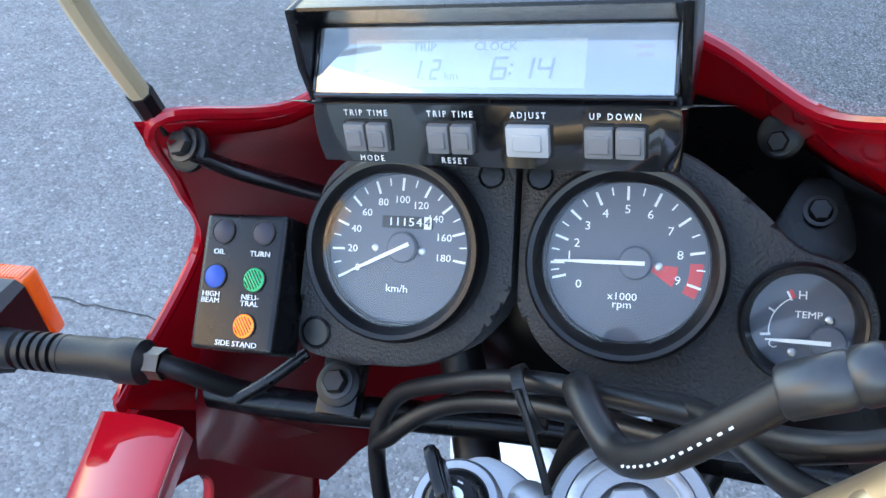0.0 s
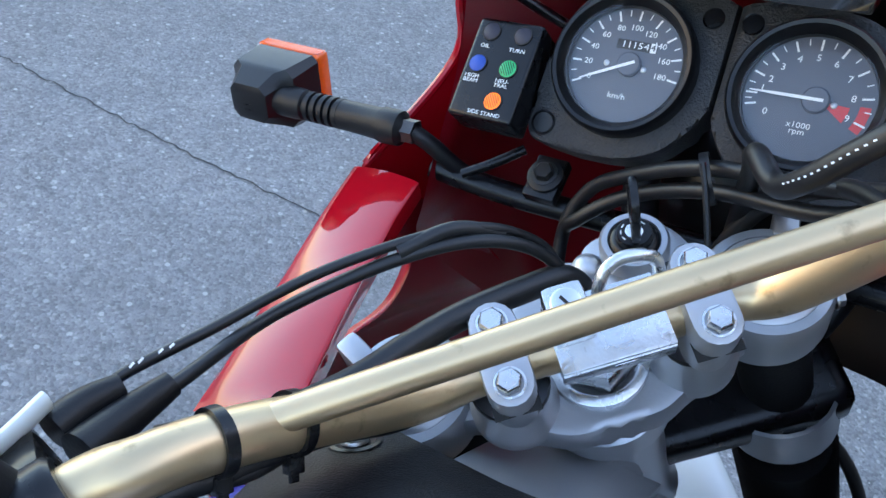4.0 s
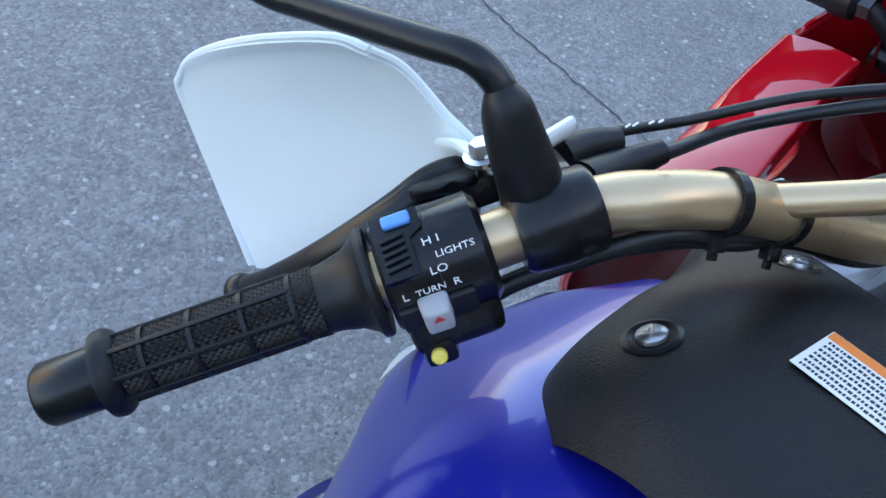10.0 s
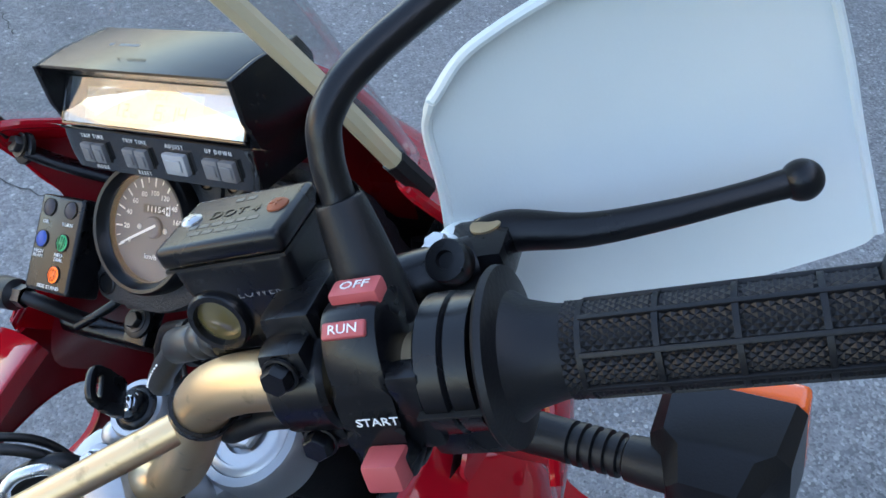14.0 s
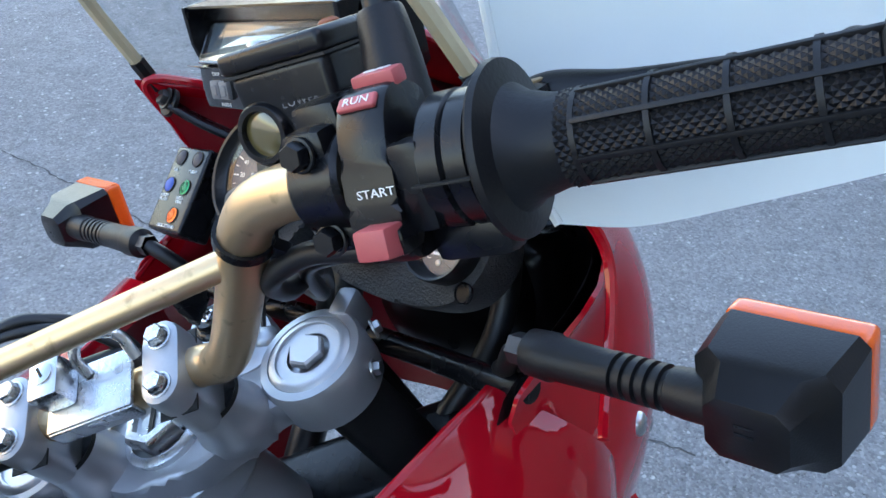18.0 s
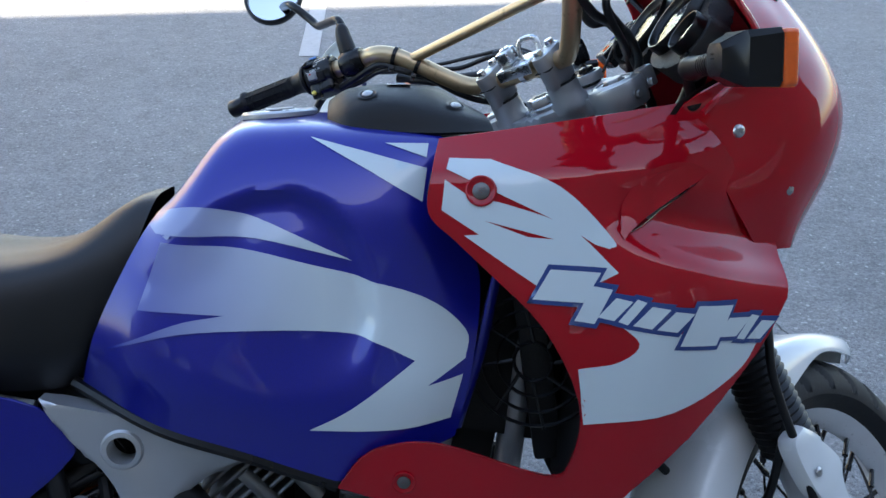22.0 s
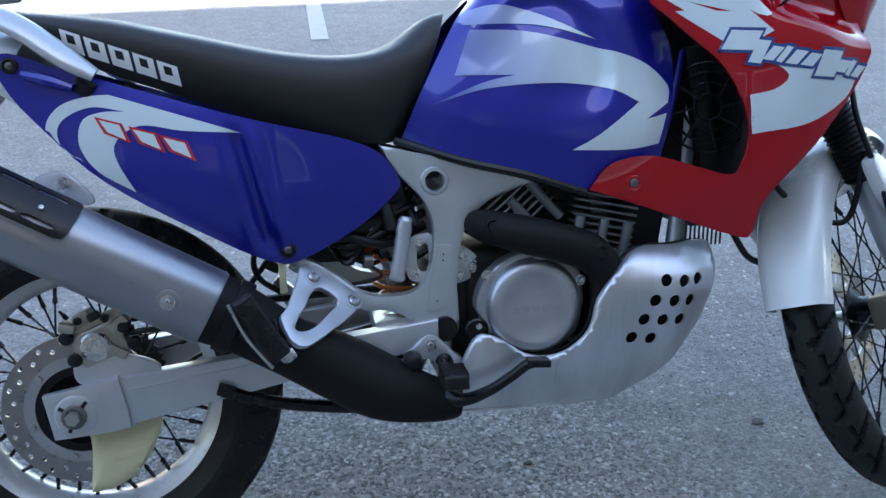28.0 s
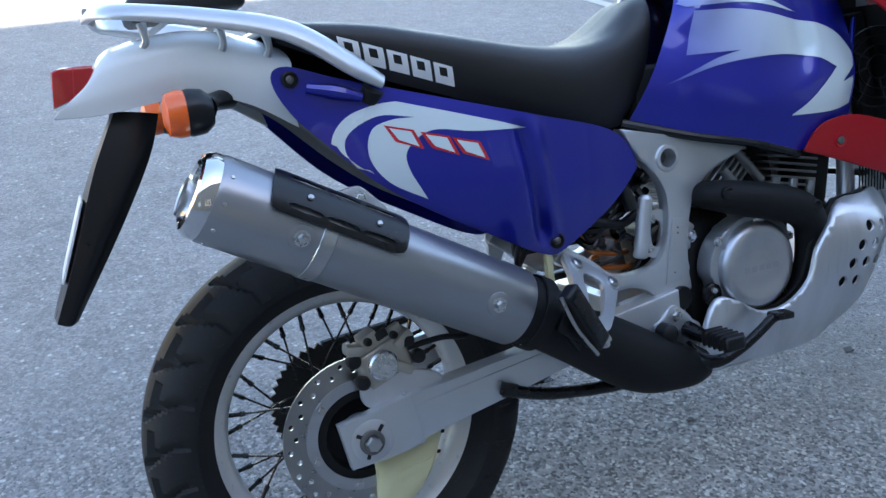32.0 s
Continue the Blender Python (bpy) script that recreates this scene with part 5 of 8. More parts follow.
for s in (-1, 1):
    part("brake_disc", disc_mesh(.138, .092, 66, 3), DISC, front, "drilled steel brake disc", Matrix.Translation((0, s * .075, 0)) @ ROTX)
    pts = [((.094 if k % 2 else .066) * math.cos(2 * math.pi * k / 24), (.094 if k % 2 else .066) * math.sin(2 * math.pi * k / 24)) for k in range(24)]
    part("disc_carrier", prism(pts, .005, Matrix.Translation((0, s * .074, 0)) @ ROTX, .001, 3, holes=[[(.040 * math.cos(a), .040 * math.sin(a)) for a in np.linspace(0, 2 * math.pi, 17)[:-1]]]), CASE, front)

# ---- fork ----
STEER = Matrix(((.7766, -.6268, -.0634, 0), (.6199, .7423, .2545, 0), (-.1125, -.237, .965, 0), (0, 0, 0, 1)))
STEER = Matrix.Translation((1.1057, .0005, 1.0652)) @ STEER @ Matrix.Translation((-1.108, 0, -1.066))
RAKE = V(-.454, 0, .891)
YOKE = axes((1.108, 0, 1.060), RAKE, (.891, 0, .454))
def F(*p):
    return FRONT @ V(*p)


fork = None
for s in (-1, 1):
    low, mid, high = F(-.048, s * .098, -.030), F(-.010, s * .096, .330), STEER @ YOKE @ V(.016, s * .096, -.012)
    ob = P("fork_leg", tube([low, low.lerp(mid, .5), mid], .027, 20), FRAME, "telescopic fork leg with black rubber gaiter")
    fork = fork or ob
    part("upper_tube", tube([mid, mid.lerp(high, .5), high], .0215, 20), HEATBLACK, ob)
    bm = bmesh.new()
    pts, rr = [], []
    a, b = mid.lerp(high, -.06), mid.lerp(high, .58)
    for k in range(61):
        pts.append(a.lerp(b, k / 60))
        rr.append(.0355 if k % 2 else .0315)
    part("gaiter", tube(pts, rr, 20, 2, bm), RUBBER, ob, "black ribbed rubber fork gaiter")
    part("lower_clamp", lathe([(.034, -.022), (.036, -.02), (.036, .02), (.034, .022)], axes(mid.lerp(high, .72), high - mid), 24), CASE, ob)
    # white fork guard
    m = FRONT @ Matrix.Translation((0, s * .118 + (.012 if s > 0 else 0) - (.0 if s > 0 else .0), 0)) @ ROTX
    gp = [(-.062, .348), (-.030, .352, 1), (.004, .276), (-.012, .232), (-.006, .070), (.014, .038), (.016, -.006), (-.020, -.058), (-.058, -.056), (-.062, -.010), (-.046, .120), (-.050, .232), (-.066, .280)]
    own = prism(gp, .026, Matrix.Translation((0, 0, .0)), .008, 5)
    part("fork_guard", merge(own, m if s < 0 else FRONT @ Matrix.Translation((0, .142, 0)) @ ROTX), WHITE, ob, "white plastic fork guard")
    for q in ((-.010, -.020), (.002, .055), (-.050, .300)):
        part("screw", screwhead(.006, .003), STEEL, ob, "", axes(F(q[0], s * .146, q[1]), FN * s))
    # caliper
    cal = part("brake_caliper", box((.070, .052, .062), FRONT @ Matrix.Translation((-.118, s * .080, .080)) @ Matrix.Rotation(radians(25), 4, "Y"), .010, 3), CALIPER, ob, "dark bronze two-piston brake caliper")
    for k in (-1, 1):
        part("piston_boss", lathe([(.018, 0), (.018, .006), (.014, .009), (0, .009)], axes(F(-.118 + k * .004, s * .106, .080 + k * .020), FN * s), 20), CALIPER, ob)
    part("caliper_bracket", box((.03, .012, .13), FRONT @ Matrix.Translation((-.078, s * .094, .075)), .004), SATIN, ob)
P("front_axle", tube([F(0, -.135, 0), F(0, .135, 0)], .011, 16, 2), STEEL)
P("lower_yoke", box((.06, .22, .035), FRONT @ Matrix.Translation((.045, 0, .665)), .012, 3), SATIN, "cast lower fork yoke")
# front mudguard
ang = [142, 126, 108, 92, 74, 56, 40, 30]
rad = [.372, .374, .378, .380, .380, .380, .384, .392]
wid = [.054, .059, .063, .064, .060, .054, .044, .006]
net = []
for a, r, w in zip(ang, rad, wid):
    c, sn = math.cos(radians(a)), math.sin(radians(a))
    dr = .058 if a > 60 else .03
    net.append([F((r - dr) * c, -w, (r - dr) * sn), F((r - .02) * c, -w * .97, (r - .02) * sn), F((r - .003) * c, -w * .7, (r - .003) * sn), F(r * c, 0, r * sn), F((r - .003) * c, w * .7, (r - .003) * sn), F((r - .02) * c, w * .97, (r - .02) * sn), F((r - dr) * c, w, (r - dr) * sn)])
mg = P("front_mudguard", thicken(patch(net, 5, 4), .003), WHITE, "white plastic front mudguard")
P("brake_hose", tube([F(.10, -.06, .60), F(.03, -.128, .50), F(-.03, -.135, .42), F(-.060, -.136, .30), F(-.078, -.128, .22), F(-.095, -.11, .14)], .0052, 10), RUBBER, "black rubber brake hose")
P("speedometer_cable", tube([(1.19, -.06, .78), (1.21, -.10, .67), (1.27, -.11, .60), (1.36, -.12, .57), F(-.03, -.126, .36)], .0055, 10), RUBBER, "black rubber cable sheath")
P("loose_hose", tube([(1.10, -.10, .64), (1.135, -.12, .57), (1.17, -.12, .515), (1.22, -.10, .50), (1.26, -.05, .53)], .006, 10), RUBBER, "black drooping hose")

# ---- frame, engine ----
YROT = Matrix.Rotation(radians(90), 4, "X")


def side_plate(name, pts, y, thick, material, label="", parent=None, holes=(), bevel=.004, sub=4):
    """A plate lying in the (x, z) plane whose outer face is at y (right side)."""
    own = prism(pts, thick, Matrix.Translation((0, y + thick, 0)) @ YROT, bevel, sub, holes=holes)
    return P(name, own, material, label, parent)


def ring_pts(x, z, r, n=12):
    return [(x + r * math.cos(a), z + r * math.sin(a)) for a in np.linspace(0, 2 * math.pi, n + 1)[:-1]]


for s in (-1, 1):
    y0 = -.128 if s < 0 else .098
    fp = [(.515, .742, 1), (.600, .722), (.700, .700), (.790, .682, 1), (.745, .660), (.695, .640), (.660, .606), (.644, .560), (.637, .505), (.638, .450), (.634, .412), (.604, .394), (.574, .412), (.552, .445), (.515, .462), (.462, .466, 1), (.430, .485), (.390, .520), (.352, .548, 1), (.368, .568, 1), (.420, .540), (.475, .497), (.530, .488), (.572, .500), (.594, .545), (.598, .610), (.578, .655), (.545, .692)]
    fr = side_plate("main_frame", fp, y0, .030, FRAME, "silver painted frame beam" if s < 0 else "", holes=[ring_pts(.604, .680, .0165)], bevel=.006)
    yo = -.1285 if s < 0 else .1285
    part("boss_ring", lathe([(.0165, -.012), (.0165, .0035), (.022, .0025), (.025, -.001)], axes((.604, yo, .680), (0, s, 0)), 28), FRAME, fr)
    part("pivot_cap", lathe([(.022, -.004), (.022, .005), (.020, .0075), (0, .008)], axes((.612, yo, .425), (0, s, 0)), 28), BLACK, fr, "black plastic swingarm pivot cap")
    part("raised_panel", prism([(.605, .572, 1), (.629, .571, 1), (.626, .510), (.620, .468), (.612, .459), (.582, .457, 1), (.592, .510)], .0035, Matrix.Translation((0, yo + (0 if s < 0 else .0035), 0)) @ YROT, .0014), FRAME, fr)
    for x, z in ((.614, .555), (.613, .545), (.601, .475)):
        part("plug_hole", lathe([(.0016, 0), (.0014, .0004), (0, .0004)], axes((x, yo + s * .0036, z), (0, s, 0)), 10), BLACK, fr)
    if s < 0:
        eb = part("engine_bracket", prism([(.632, .562), (.657, .560), (.688, .532), (.686, .516), (.657, .500), (.632, .500)], .006, Matrix.Translation((0, -.092, 0)) @ YROT, .002, 3), FRAME, fr, "silver engine mounting plate")
        for x, z, r in ((.651, .547, .0062), (.646, .512, .0062), (.669, .525, .0085)):
            part("mount_bolt", hexbolt(r, .007), ZINC, eb, "", axes((x, -.098, z), (0, -1, 0)))
        rb = part("reservoir_bracket", prism([(.556, .512), (.556, .580), (.606, .584), (.606, .512)], .006, Matrix.Translation((0, -.106, 0)) @ YROT, .002, 3, holes=[[(.573, .528), (.573, .566), (.590, .568), (.590, .528)]]), FRAME, fr, "slotted silver bracket beside the reservoir")
        for x, z in ((.5745, .574), (.566, .522)):
            part("mount_bolt", hexbolt(.0055, .005), ZINC, rb, "", axes((x, -.112, z), (0, -1, 0)))
        part("rear_weld", tube([(.362, -.128, .562), (.372, -.130, .554), (.364, -.128, .545)], .0035, 8), FRAME, fr)
    part("lower_bracket", prism([(.540, .392), (.552, .398), (.572, .416), (.585, .420), (.600, .412), (.622, .388), (.640, .372), (.634, .350), (.606, .356), (.578, .378), (.556, .368), (.540, .376)], .022, Matrix.Translation((0, yo + (.004 if s < 0 else .018), 0)) @ YROT, .005, 4), ALU, fr, "cast alloy footrest hanger")
    part("hanger_knob", lathe([(.016, -.012), (.0175, .0), (.016, .012), (.010, .017), (0, .018)], axes((.551, yo + s * .034, .381), (0, s, 0)), 24), RUBBER, fr)
    peg = part("footrest", box((.040, .072, .026), pose(.608, s * .240, .374, 0, 0, 0), .008, 3), RUBBER, fr, "black rubber rider footrest")
    for k in range(5):
        part("tread_rib", box((.042, .005, .028), pose(.608, s * (.214 + k * .013), .374), .002), RUBBER, peg)
    part("footrest_stem", tube([(.606, s * .150, .372), (.608, s * .185, .368), (.608, s * .215, .372)], [.016, .013, .011], 12), SATIN, fr)
    part("bracket_bolt", hexbolt(.0085, .008), ZINC, fr, "", axes((.585, yo + s * .019, .402), (0, s, 0)))
    part("down_tube", tube([(.78, s * .10, .685), (.92, s * .09, .70), (1.05, s * .06, .90), (1.10, s * .03, .98)], .020, 14), FRAME, fr)
    part("lower_tube", tube([(1.09, s * .05, .93), (1.06, s * .09, .70), (1.02, s * .12, .50), (.94, s * .125, .34), (.75, s * .125, .305), (.62, s * .12, .34), (.61, s * .115, .42)], .017, 12), CASE, fr)
    # footpeg bracket
    if s < 0:
        # the plate turns outwards over the exhaust
        PEG = axes((.394, -.145, .532), (-.440, .601, -.667), (.824, -.026, -.566))
        OUT = V(.440, -.601, .667)
        pb = P("footpeg_bracket", prism([(-.026, -.012), (-.003, -.029), (.040, -.024), (.084, -.016), (.092, -.005), (.084, .025), (.067, .071), (.048, .119), (.035, .135), (.021, .138), (.006, .131), (-.017, .107), (-.015, .081), (-.020, .028)], .011, PEG, .003, 4, holes=[[(.012, .017), (.034, .009), (.054, .016), (.051, .044), (.038, .089), (.023, .110), (.010, .109), (.009, .066)]]), FRAME, "silver footpeg bracket over the exhaust")
        for x in (0, .078):
            part("bolt", lathe([(.0105, 0), (.0105, .005), (.008, .007), (.005, .007), (.005, .003), (0, .003)], axes(PEG @ V(x, 0, 0), OUT), 20), STEEL, pb)
            part("bolt_seat", lathe([(.0150, -.001), (.0145, .0012), (.011, .0014)], axes(PEG @ V(x, 0, 0), OUT), 24), FRAME, pb)
        q0, q1 = V(.287, -.290, .536), V(.340, -.284, .440)
        part("footpeg", box((.034, .024, (q1 - q0).length), axes((q0 + q1) / 2, q1 - q0, (-.8, -.4, -.4)), .006, 3), RUBBER, pb, "folded black rubber footpeg")
        part("peg_plate", box((.026, .004, .085), axes((q0 + q1) / 2 + V(.002, -.013, .004), q1 - q0, (-.8, -.4, -.4)), .0015), SATIN, pb)
        part("peg_edge", tube([q0 + V(-.016, -.010, -.006), q0.lerp(q1, .5) + V(-.020, -.010, -.010), q1 + V(-.012, -.010, -.012)], .003, 8), STEEL, pb)
        part("peg_hinge", box((.024, .020, .018), axes(q1 + V(.010, .010, .000), q1 - q0, (.577, -.817, 0)), .005), STEEL, pb)
        continue
    yb = .146
    pb = side_plate("footpeg_bracket", [(.372, .562, 1), (.400, .556), (.478, .494), (.484, .470), (.440, .428), (.376, .408), (.338, .420), (.330, .436, 1), (.356, .452), (.370, .500)], yb, .012, FRAME, "silver footpeg bracket" if s < 0 else "", holes=[[(.384, .436), (.378, .450), (.402, .506), (.412, .508), (.446, .478), (.440, .462)]], bevel=.003)
    for x, z in ((.393, .529), (.458, .484)):
        part("bolt", lathe([(.0105, 0), (.0105, .005), (.008, .007), (.005, .007), (.005, .003), (0, .003)], axes((x, s * .159, z), (0, s, 0)), 20), STEEL, pb)
    peg = part("footpeg", box((.030, .078, .022), pose(.312, s * .235, .492, 0, 28, 0), .005), RUBBER, pb, "folded black rubber footpeg")
    part("peg_hinge", box((.05, .03, .02), pose(.335, s * .180, .455, 0, 40, 0), .005), STEEL, pb)
# headstock
hs = P("steering_head", lathe([(.030, -.16), (.034, -.155), (.030, -.14), (.028, -.03), (.036, -.02), (.036, .0), (.030, .004)], axes((1.118, 0, 1.035), (-.45, 0, .89)), 28), FRAME, "silver steering head of the frame")
bm = box((.13, .060, .10), pose(1.050, 0, .965, 0, 28, 0), .012, 3)
part("top_beam", bm, FRAME, hs, "welded silver frame beam")
part("weld_plate", box((.10, .085, .006), pose(1.065, 0, 1.010, 0, 28, 0), .002), FRAME, hs)

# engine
# core blocks are near-black, the castings laid over them grey
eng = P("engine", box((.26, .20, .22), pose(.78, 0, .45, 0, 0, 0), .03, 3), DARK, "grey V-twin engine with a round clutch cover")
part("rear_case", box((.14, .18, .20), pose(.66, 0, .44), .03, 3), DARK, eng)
cc = Matrix.Translation((.764, -.108, .461)) @ ROTX
part("clutch_gasket", lathe([(.090, 0), (.090, .018), (.086, .024), (.082, .024)], cc, 56), HEATBLACK, eng)
clutch = part("clutch_cover", lathe([(.083, .0), (.083, .046), (.080, .056), (.072, .062), (.060, .0635), (.056, .0615), (.030, .0620), (0, .0622)], cc, 64), CASTFACE, eng, "round cast aluminium clutch cover")
bars([(-.040 + i * .0165, -.003, .013) for i in range(5)], .011, Matrix.Translation((.764, -.1702, .461)) @ ROTX, clutch, CASE, "raised_name_block")
part("cover_rim", prism([(.678, .508), (.706, .534), (.745, .552), (.800, .548), (.845, .520), (.852, .470), (.840, .410), (.790, .372), (.730, .374), (.690, .400), (.674, .440), (.664, .466)], .040, Matrix.Translation((0, -.110, 0)) @ ROTX, .006), CASE, eng)
for a in range(6):
    t = radians(25 + a * 58)
    part("cover_bolt", hexbolt(.0065, .007), ZINC, eng, "", axes((.760 + .098 * math.cos(t), -.150, .461 + .090 * math.sin(t)), (0, -1, 0)))
part("cover_tab", box((.022, .02, .024), pose(.775, -.150, .548), .005), ALU, eng)
part("plug", lathe([(.020, 0), (.020, .006), (.017, .008), (.017, .004), (0, .004)], axes((.664, -.148, .425), (0, -1, 0)), 28), SATIN, eng)
part("plug_slot", box((.030, .004, .006), pose(.664, -.153, .425, 0, -40, 0), .001), SATIN, eng)
# cylinders: rear leans back, front leans forward
for x, z, tilt, nf in ((.735, .640, -42, 8), (.905, .596, 12, 8)):
    cyl = part("cylinder", lathe([(.050, -.10), (.050, .10)], pose(x, 0, z, 0, tilt, 0), 24), CYLINDER, eng)
    for k in range(nf):
        part("fin", box((.116, .224, .0050), pose(x, 0, z, 0, tilt, 0) @ Matrix.Translation((0, 0, -.050 + k * .0130)), .0018, 1), CYLINDER, eng)
    part("head", box((.125, .215, .055), pose(x, 0, z, 0, tilt, 0) @ Matrix.Translation((0, 0, .088)), .012), CYLINDER, eng)
    for k in (-1, 0, 1):
        part("stud_cover", tube([pose(x, 0, z, 0, tilt, 0) @ V(k * .044, -.112, -.085), pose(x, 0, z, 0, tilt, 0) @ V(k * .044, -.112, .0)], .009, 10), CYLINDER, eng)
# near-black blocks fill the gaps between the cylinders and behind the radiators
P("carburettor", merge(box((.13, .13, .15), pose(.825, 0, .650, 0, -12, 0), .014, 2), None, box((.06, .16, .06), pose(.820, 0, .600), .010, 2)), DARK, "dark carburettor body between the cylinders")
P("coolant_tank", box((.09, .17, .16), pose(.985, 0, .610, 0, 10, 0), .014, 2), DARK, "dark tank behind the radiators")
# exhaust header with its shield
hd = P("exhaust_header", tube([(.668, -.105, .604), (.690, -.150, .600), (.740, -.168, .588), (.800, -.174, .572), (.860, -.172, .548), (.890, -.165, .500), (.875, -.15, .40), (.80, -.13, .33), (.66, -.12, .31)], [.022, .028, .032, .033, .033, .030, .024, .024, .026], 20), HEATBLACK, "black shielded exhaust header pipe")
for p in ((.690, .606), (.868, .556)):
    part("shield_boss", lathe([(.013, -.006), (.013, .003), (.009, .005), (.006, .001), (0, .001)], axes((p[0], -.200 if p[0] > .8 else -.178, p[1]), (0, -1, .1)), 20), HEATBLACK, hd)
P("front_header", tube([(.98, -.03, .56), (1.03, -.05, .50), (1.02, -.06, .40), (.92, -.08, .34), (.70, -.10, .315)], .022, 14), HEATBLACK)
# silencer
ax0, ax1 = V(-.195, -.222, .752), V(.238, -.212, .506)
sm = axes(ax0, ax1 - ax0, (0, -1, 0))
L = (ax1 - ax0).length
sil = P("silencer", lathe([(.050, -.006), (.056, .0), (.0605, .010), (.0605, L - .004), (.058, L)], sm, 56), SILENCER, "satin steel silencer with a black heat shield")
part("end_cap", lathe([(.058, .012), (.059, -.004), (.052, -.016), (.044, -.018), (.040, -.014), (.040, -.010), (0, -.010)], sm, 48), CHROME, sil, "polished end cap")
part("outlet", lathe([(.0235, -.008), (.0235, -.024), (.026, -.026), (.026, -.022), (.021, -.022), (.020, -.008)], sm @ Matrix.Translation((.004, .010, 0)), 32), STEEL, sil, "round outlet pipe")
part("clamp_band", lathe([(.0612, .150), (.0622, .151), (.0622, .170), (.0612, .171)], sm, 56), STEEL, sil)
for a in range(10):
    t = 2 * math.pi * a / 10
    part("rivet", lathe([(.003, 0), (.0025, .0015), (0, .002)], sm @ Matrix.Rotation(t, 4, "Z") @ Matrix.Translation((.0604, 0, .018)) @ Matrix.Rotation(radians(90), 4, "Y"), 10), STEEL, sil)
for z, t in ((.125, .12), (.435, .05)):
    q = sm @ Matrix.Rotation(t, 4, "Z") @ Matrix.Translation((.0604, 0, z)) @ Matrix.Rotation(radians(90), 4, "Y")
    part("boss", lathe([(.019, -.004), (.018, .001), (.011, .0025), (0, .0025)], q, 28), SILENCER, sil)
    part("boss_bolt", hexbolt(.0075, .009, 1.5), ZINC, sil, "", q @ Matrix.Translation((0, 0, .0025)))
own = sheet(outline2([(.080, .14, 1), (.255, .14, 1), (.268, .30), (.268, 1.15), (.255, 1.28, 1), (.080, 1.28, 1), (.070, 1.1), (.070, .30)], 3), [outline2([(.098 + k * .054, .28 + j * .36), (.138 + k * .054, .28 + j * .36), (.138 + k * .054, .38 + j * .36), (.098 + k * .054, .38 + j * .36)], 2) for k in range(3) for j in (0, 2)], .02)
for v in own.verts:
    z, t = v.co.x, v.co.y
    v.co = sm @ (Matrix.Rotation(-t - .10, 4, "Z") @ V(.0690, 0, z))
hsld = part("heat_shield", thicken(own, .0025), BLACK, sil, "black slotted heat shield")
for z, t in ((.120, -.72), (.222, -.72)):
    part("shield_screw", screwhead(.0045, .003), STEEL, sil, "", sm @ Matrix.Rotation(t, 4, "Z") @ Matrix.Translation((.0703, 0, z)) @ Matrix.Rotation(radians(90), 4, "Y"))
sh_ = side_plate("silencer_hanger", [(-.012, .718), (.024, .726), (.040, .718), (.068, .686), (.062, .672), (.020, .682), (-.010, .700)], -.170, .006, ALU, "alloy silencer hanger")
part("hanger_bolt", hexbolt(.0085, .007), ZINC, sh_, "", axes((.027, -.176, .707), (0, -1, 0)))
col = P("exhaust_collector", tube([(.225, -.213, .514), (.275, -.205, .486), (.345, -.186, .434), (.420, -.168, .388), (.500, -.160, .340), (.580, -.160, .312), (.625, -.150, .305)], [.058, .054, .049, .056, .056, .040, .032], 28, squash=.95), HEATBLACK, "matt black exhaust collector")
part("collector_band", tube([(.335, -.260, .490), (.300, -.262, .470), (.318, -.255, .430)], .006, 8), SATIN, col)
part("pipe_clamp", lathe([(.0575, -.012), (.0595, -.011), (.0595, .011), (.0575, .012)], axes((.268, -.206, .490), ax1 - ax0), 40), HEATBLACK, col)
part("guard_plate", box((.075, .012, .036), pose(.318, -.262, .462, 0, 38, 0), .006), RUBBER, col)
# swingarm
for s in (-1, 1):
    y0 = -.142 if s < 0 else .108
    sw = side_plate("swingarm", [(.055, .382, 1), (.335, .412), (.600, .445, 1), (.600, .398, 1), (.340, .356), (.085, .305, 1)], y0, .034, FRAME, "silver box-section swingarm" if s < 0 else "", bevel=.004, sub=2)
    part("axle_plate", prism([(-.048, .365, 1), (.072, .386, 1), (.085, .310), (.070, .300), (-.035, .290, 1)], .020, Matrix.Translation((0, y0 + (.014 if s < 0 else .028), 0)) @ YROT, .003), FRAME, sw)
    ya = -.150 if s < 0 else .150
    part("adjuster", lathe([(.034, -.022), (.034, .003), (.030, .005), (.010, .005)], axes((.002, ya + s * -.004, .330), (0, s, 0)), 36), ALU, sw)
    for t in (.9, 2.6, 4.3):
        part("adjuster_slot", box((.006, .0012, .017), axes((.002, ya + s * .0015, .330), (math.cos(t), 0, math.sin(t)), (0, 1, 0)) @ Matrix.Translation((0, 0, .021)) @ Matrix.Rotation(radians(90), 4, "Z"), .0004), DARK, sw)
    part("axle_washer", lathe([(.020, 0), (.020, .0035), (.017, .005), (.013, .005)], axes((.0, ya + s * .001, .329), (0, s, 0)), 28), WEATHERED, sw)
    part("weld_step", box((.008, .030, .090), pose(.078, y0 + .016, .344, 0, -14, 0), .003), FRAME, sw)
    part("axle_nut", hexbolt(.013, .016, 1.3), STEEL, sw, "", axes((0, ya, .329), (0, s, 0)))
    part("adjust_bolt", hexbolt(.006, .006), STEEL, sw, "", axes((.040, ya + s * -.015, .342), (0, s, 0)))
    part("crease", tube([(.085, y0 + (0 if s < 0 else .034), .365), (.34, y0 + (0 if s < 0 else .034), .398)], .0016, 6), FRAME, sw)
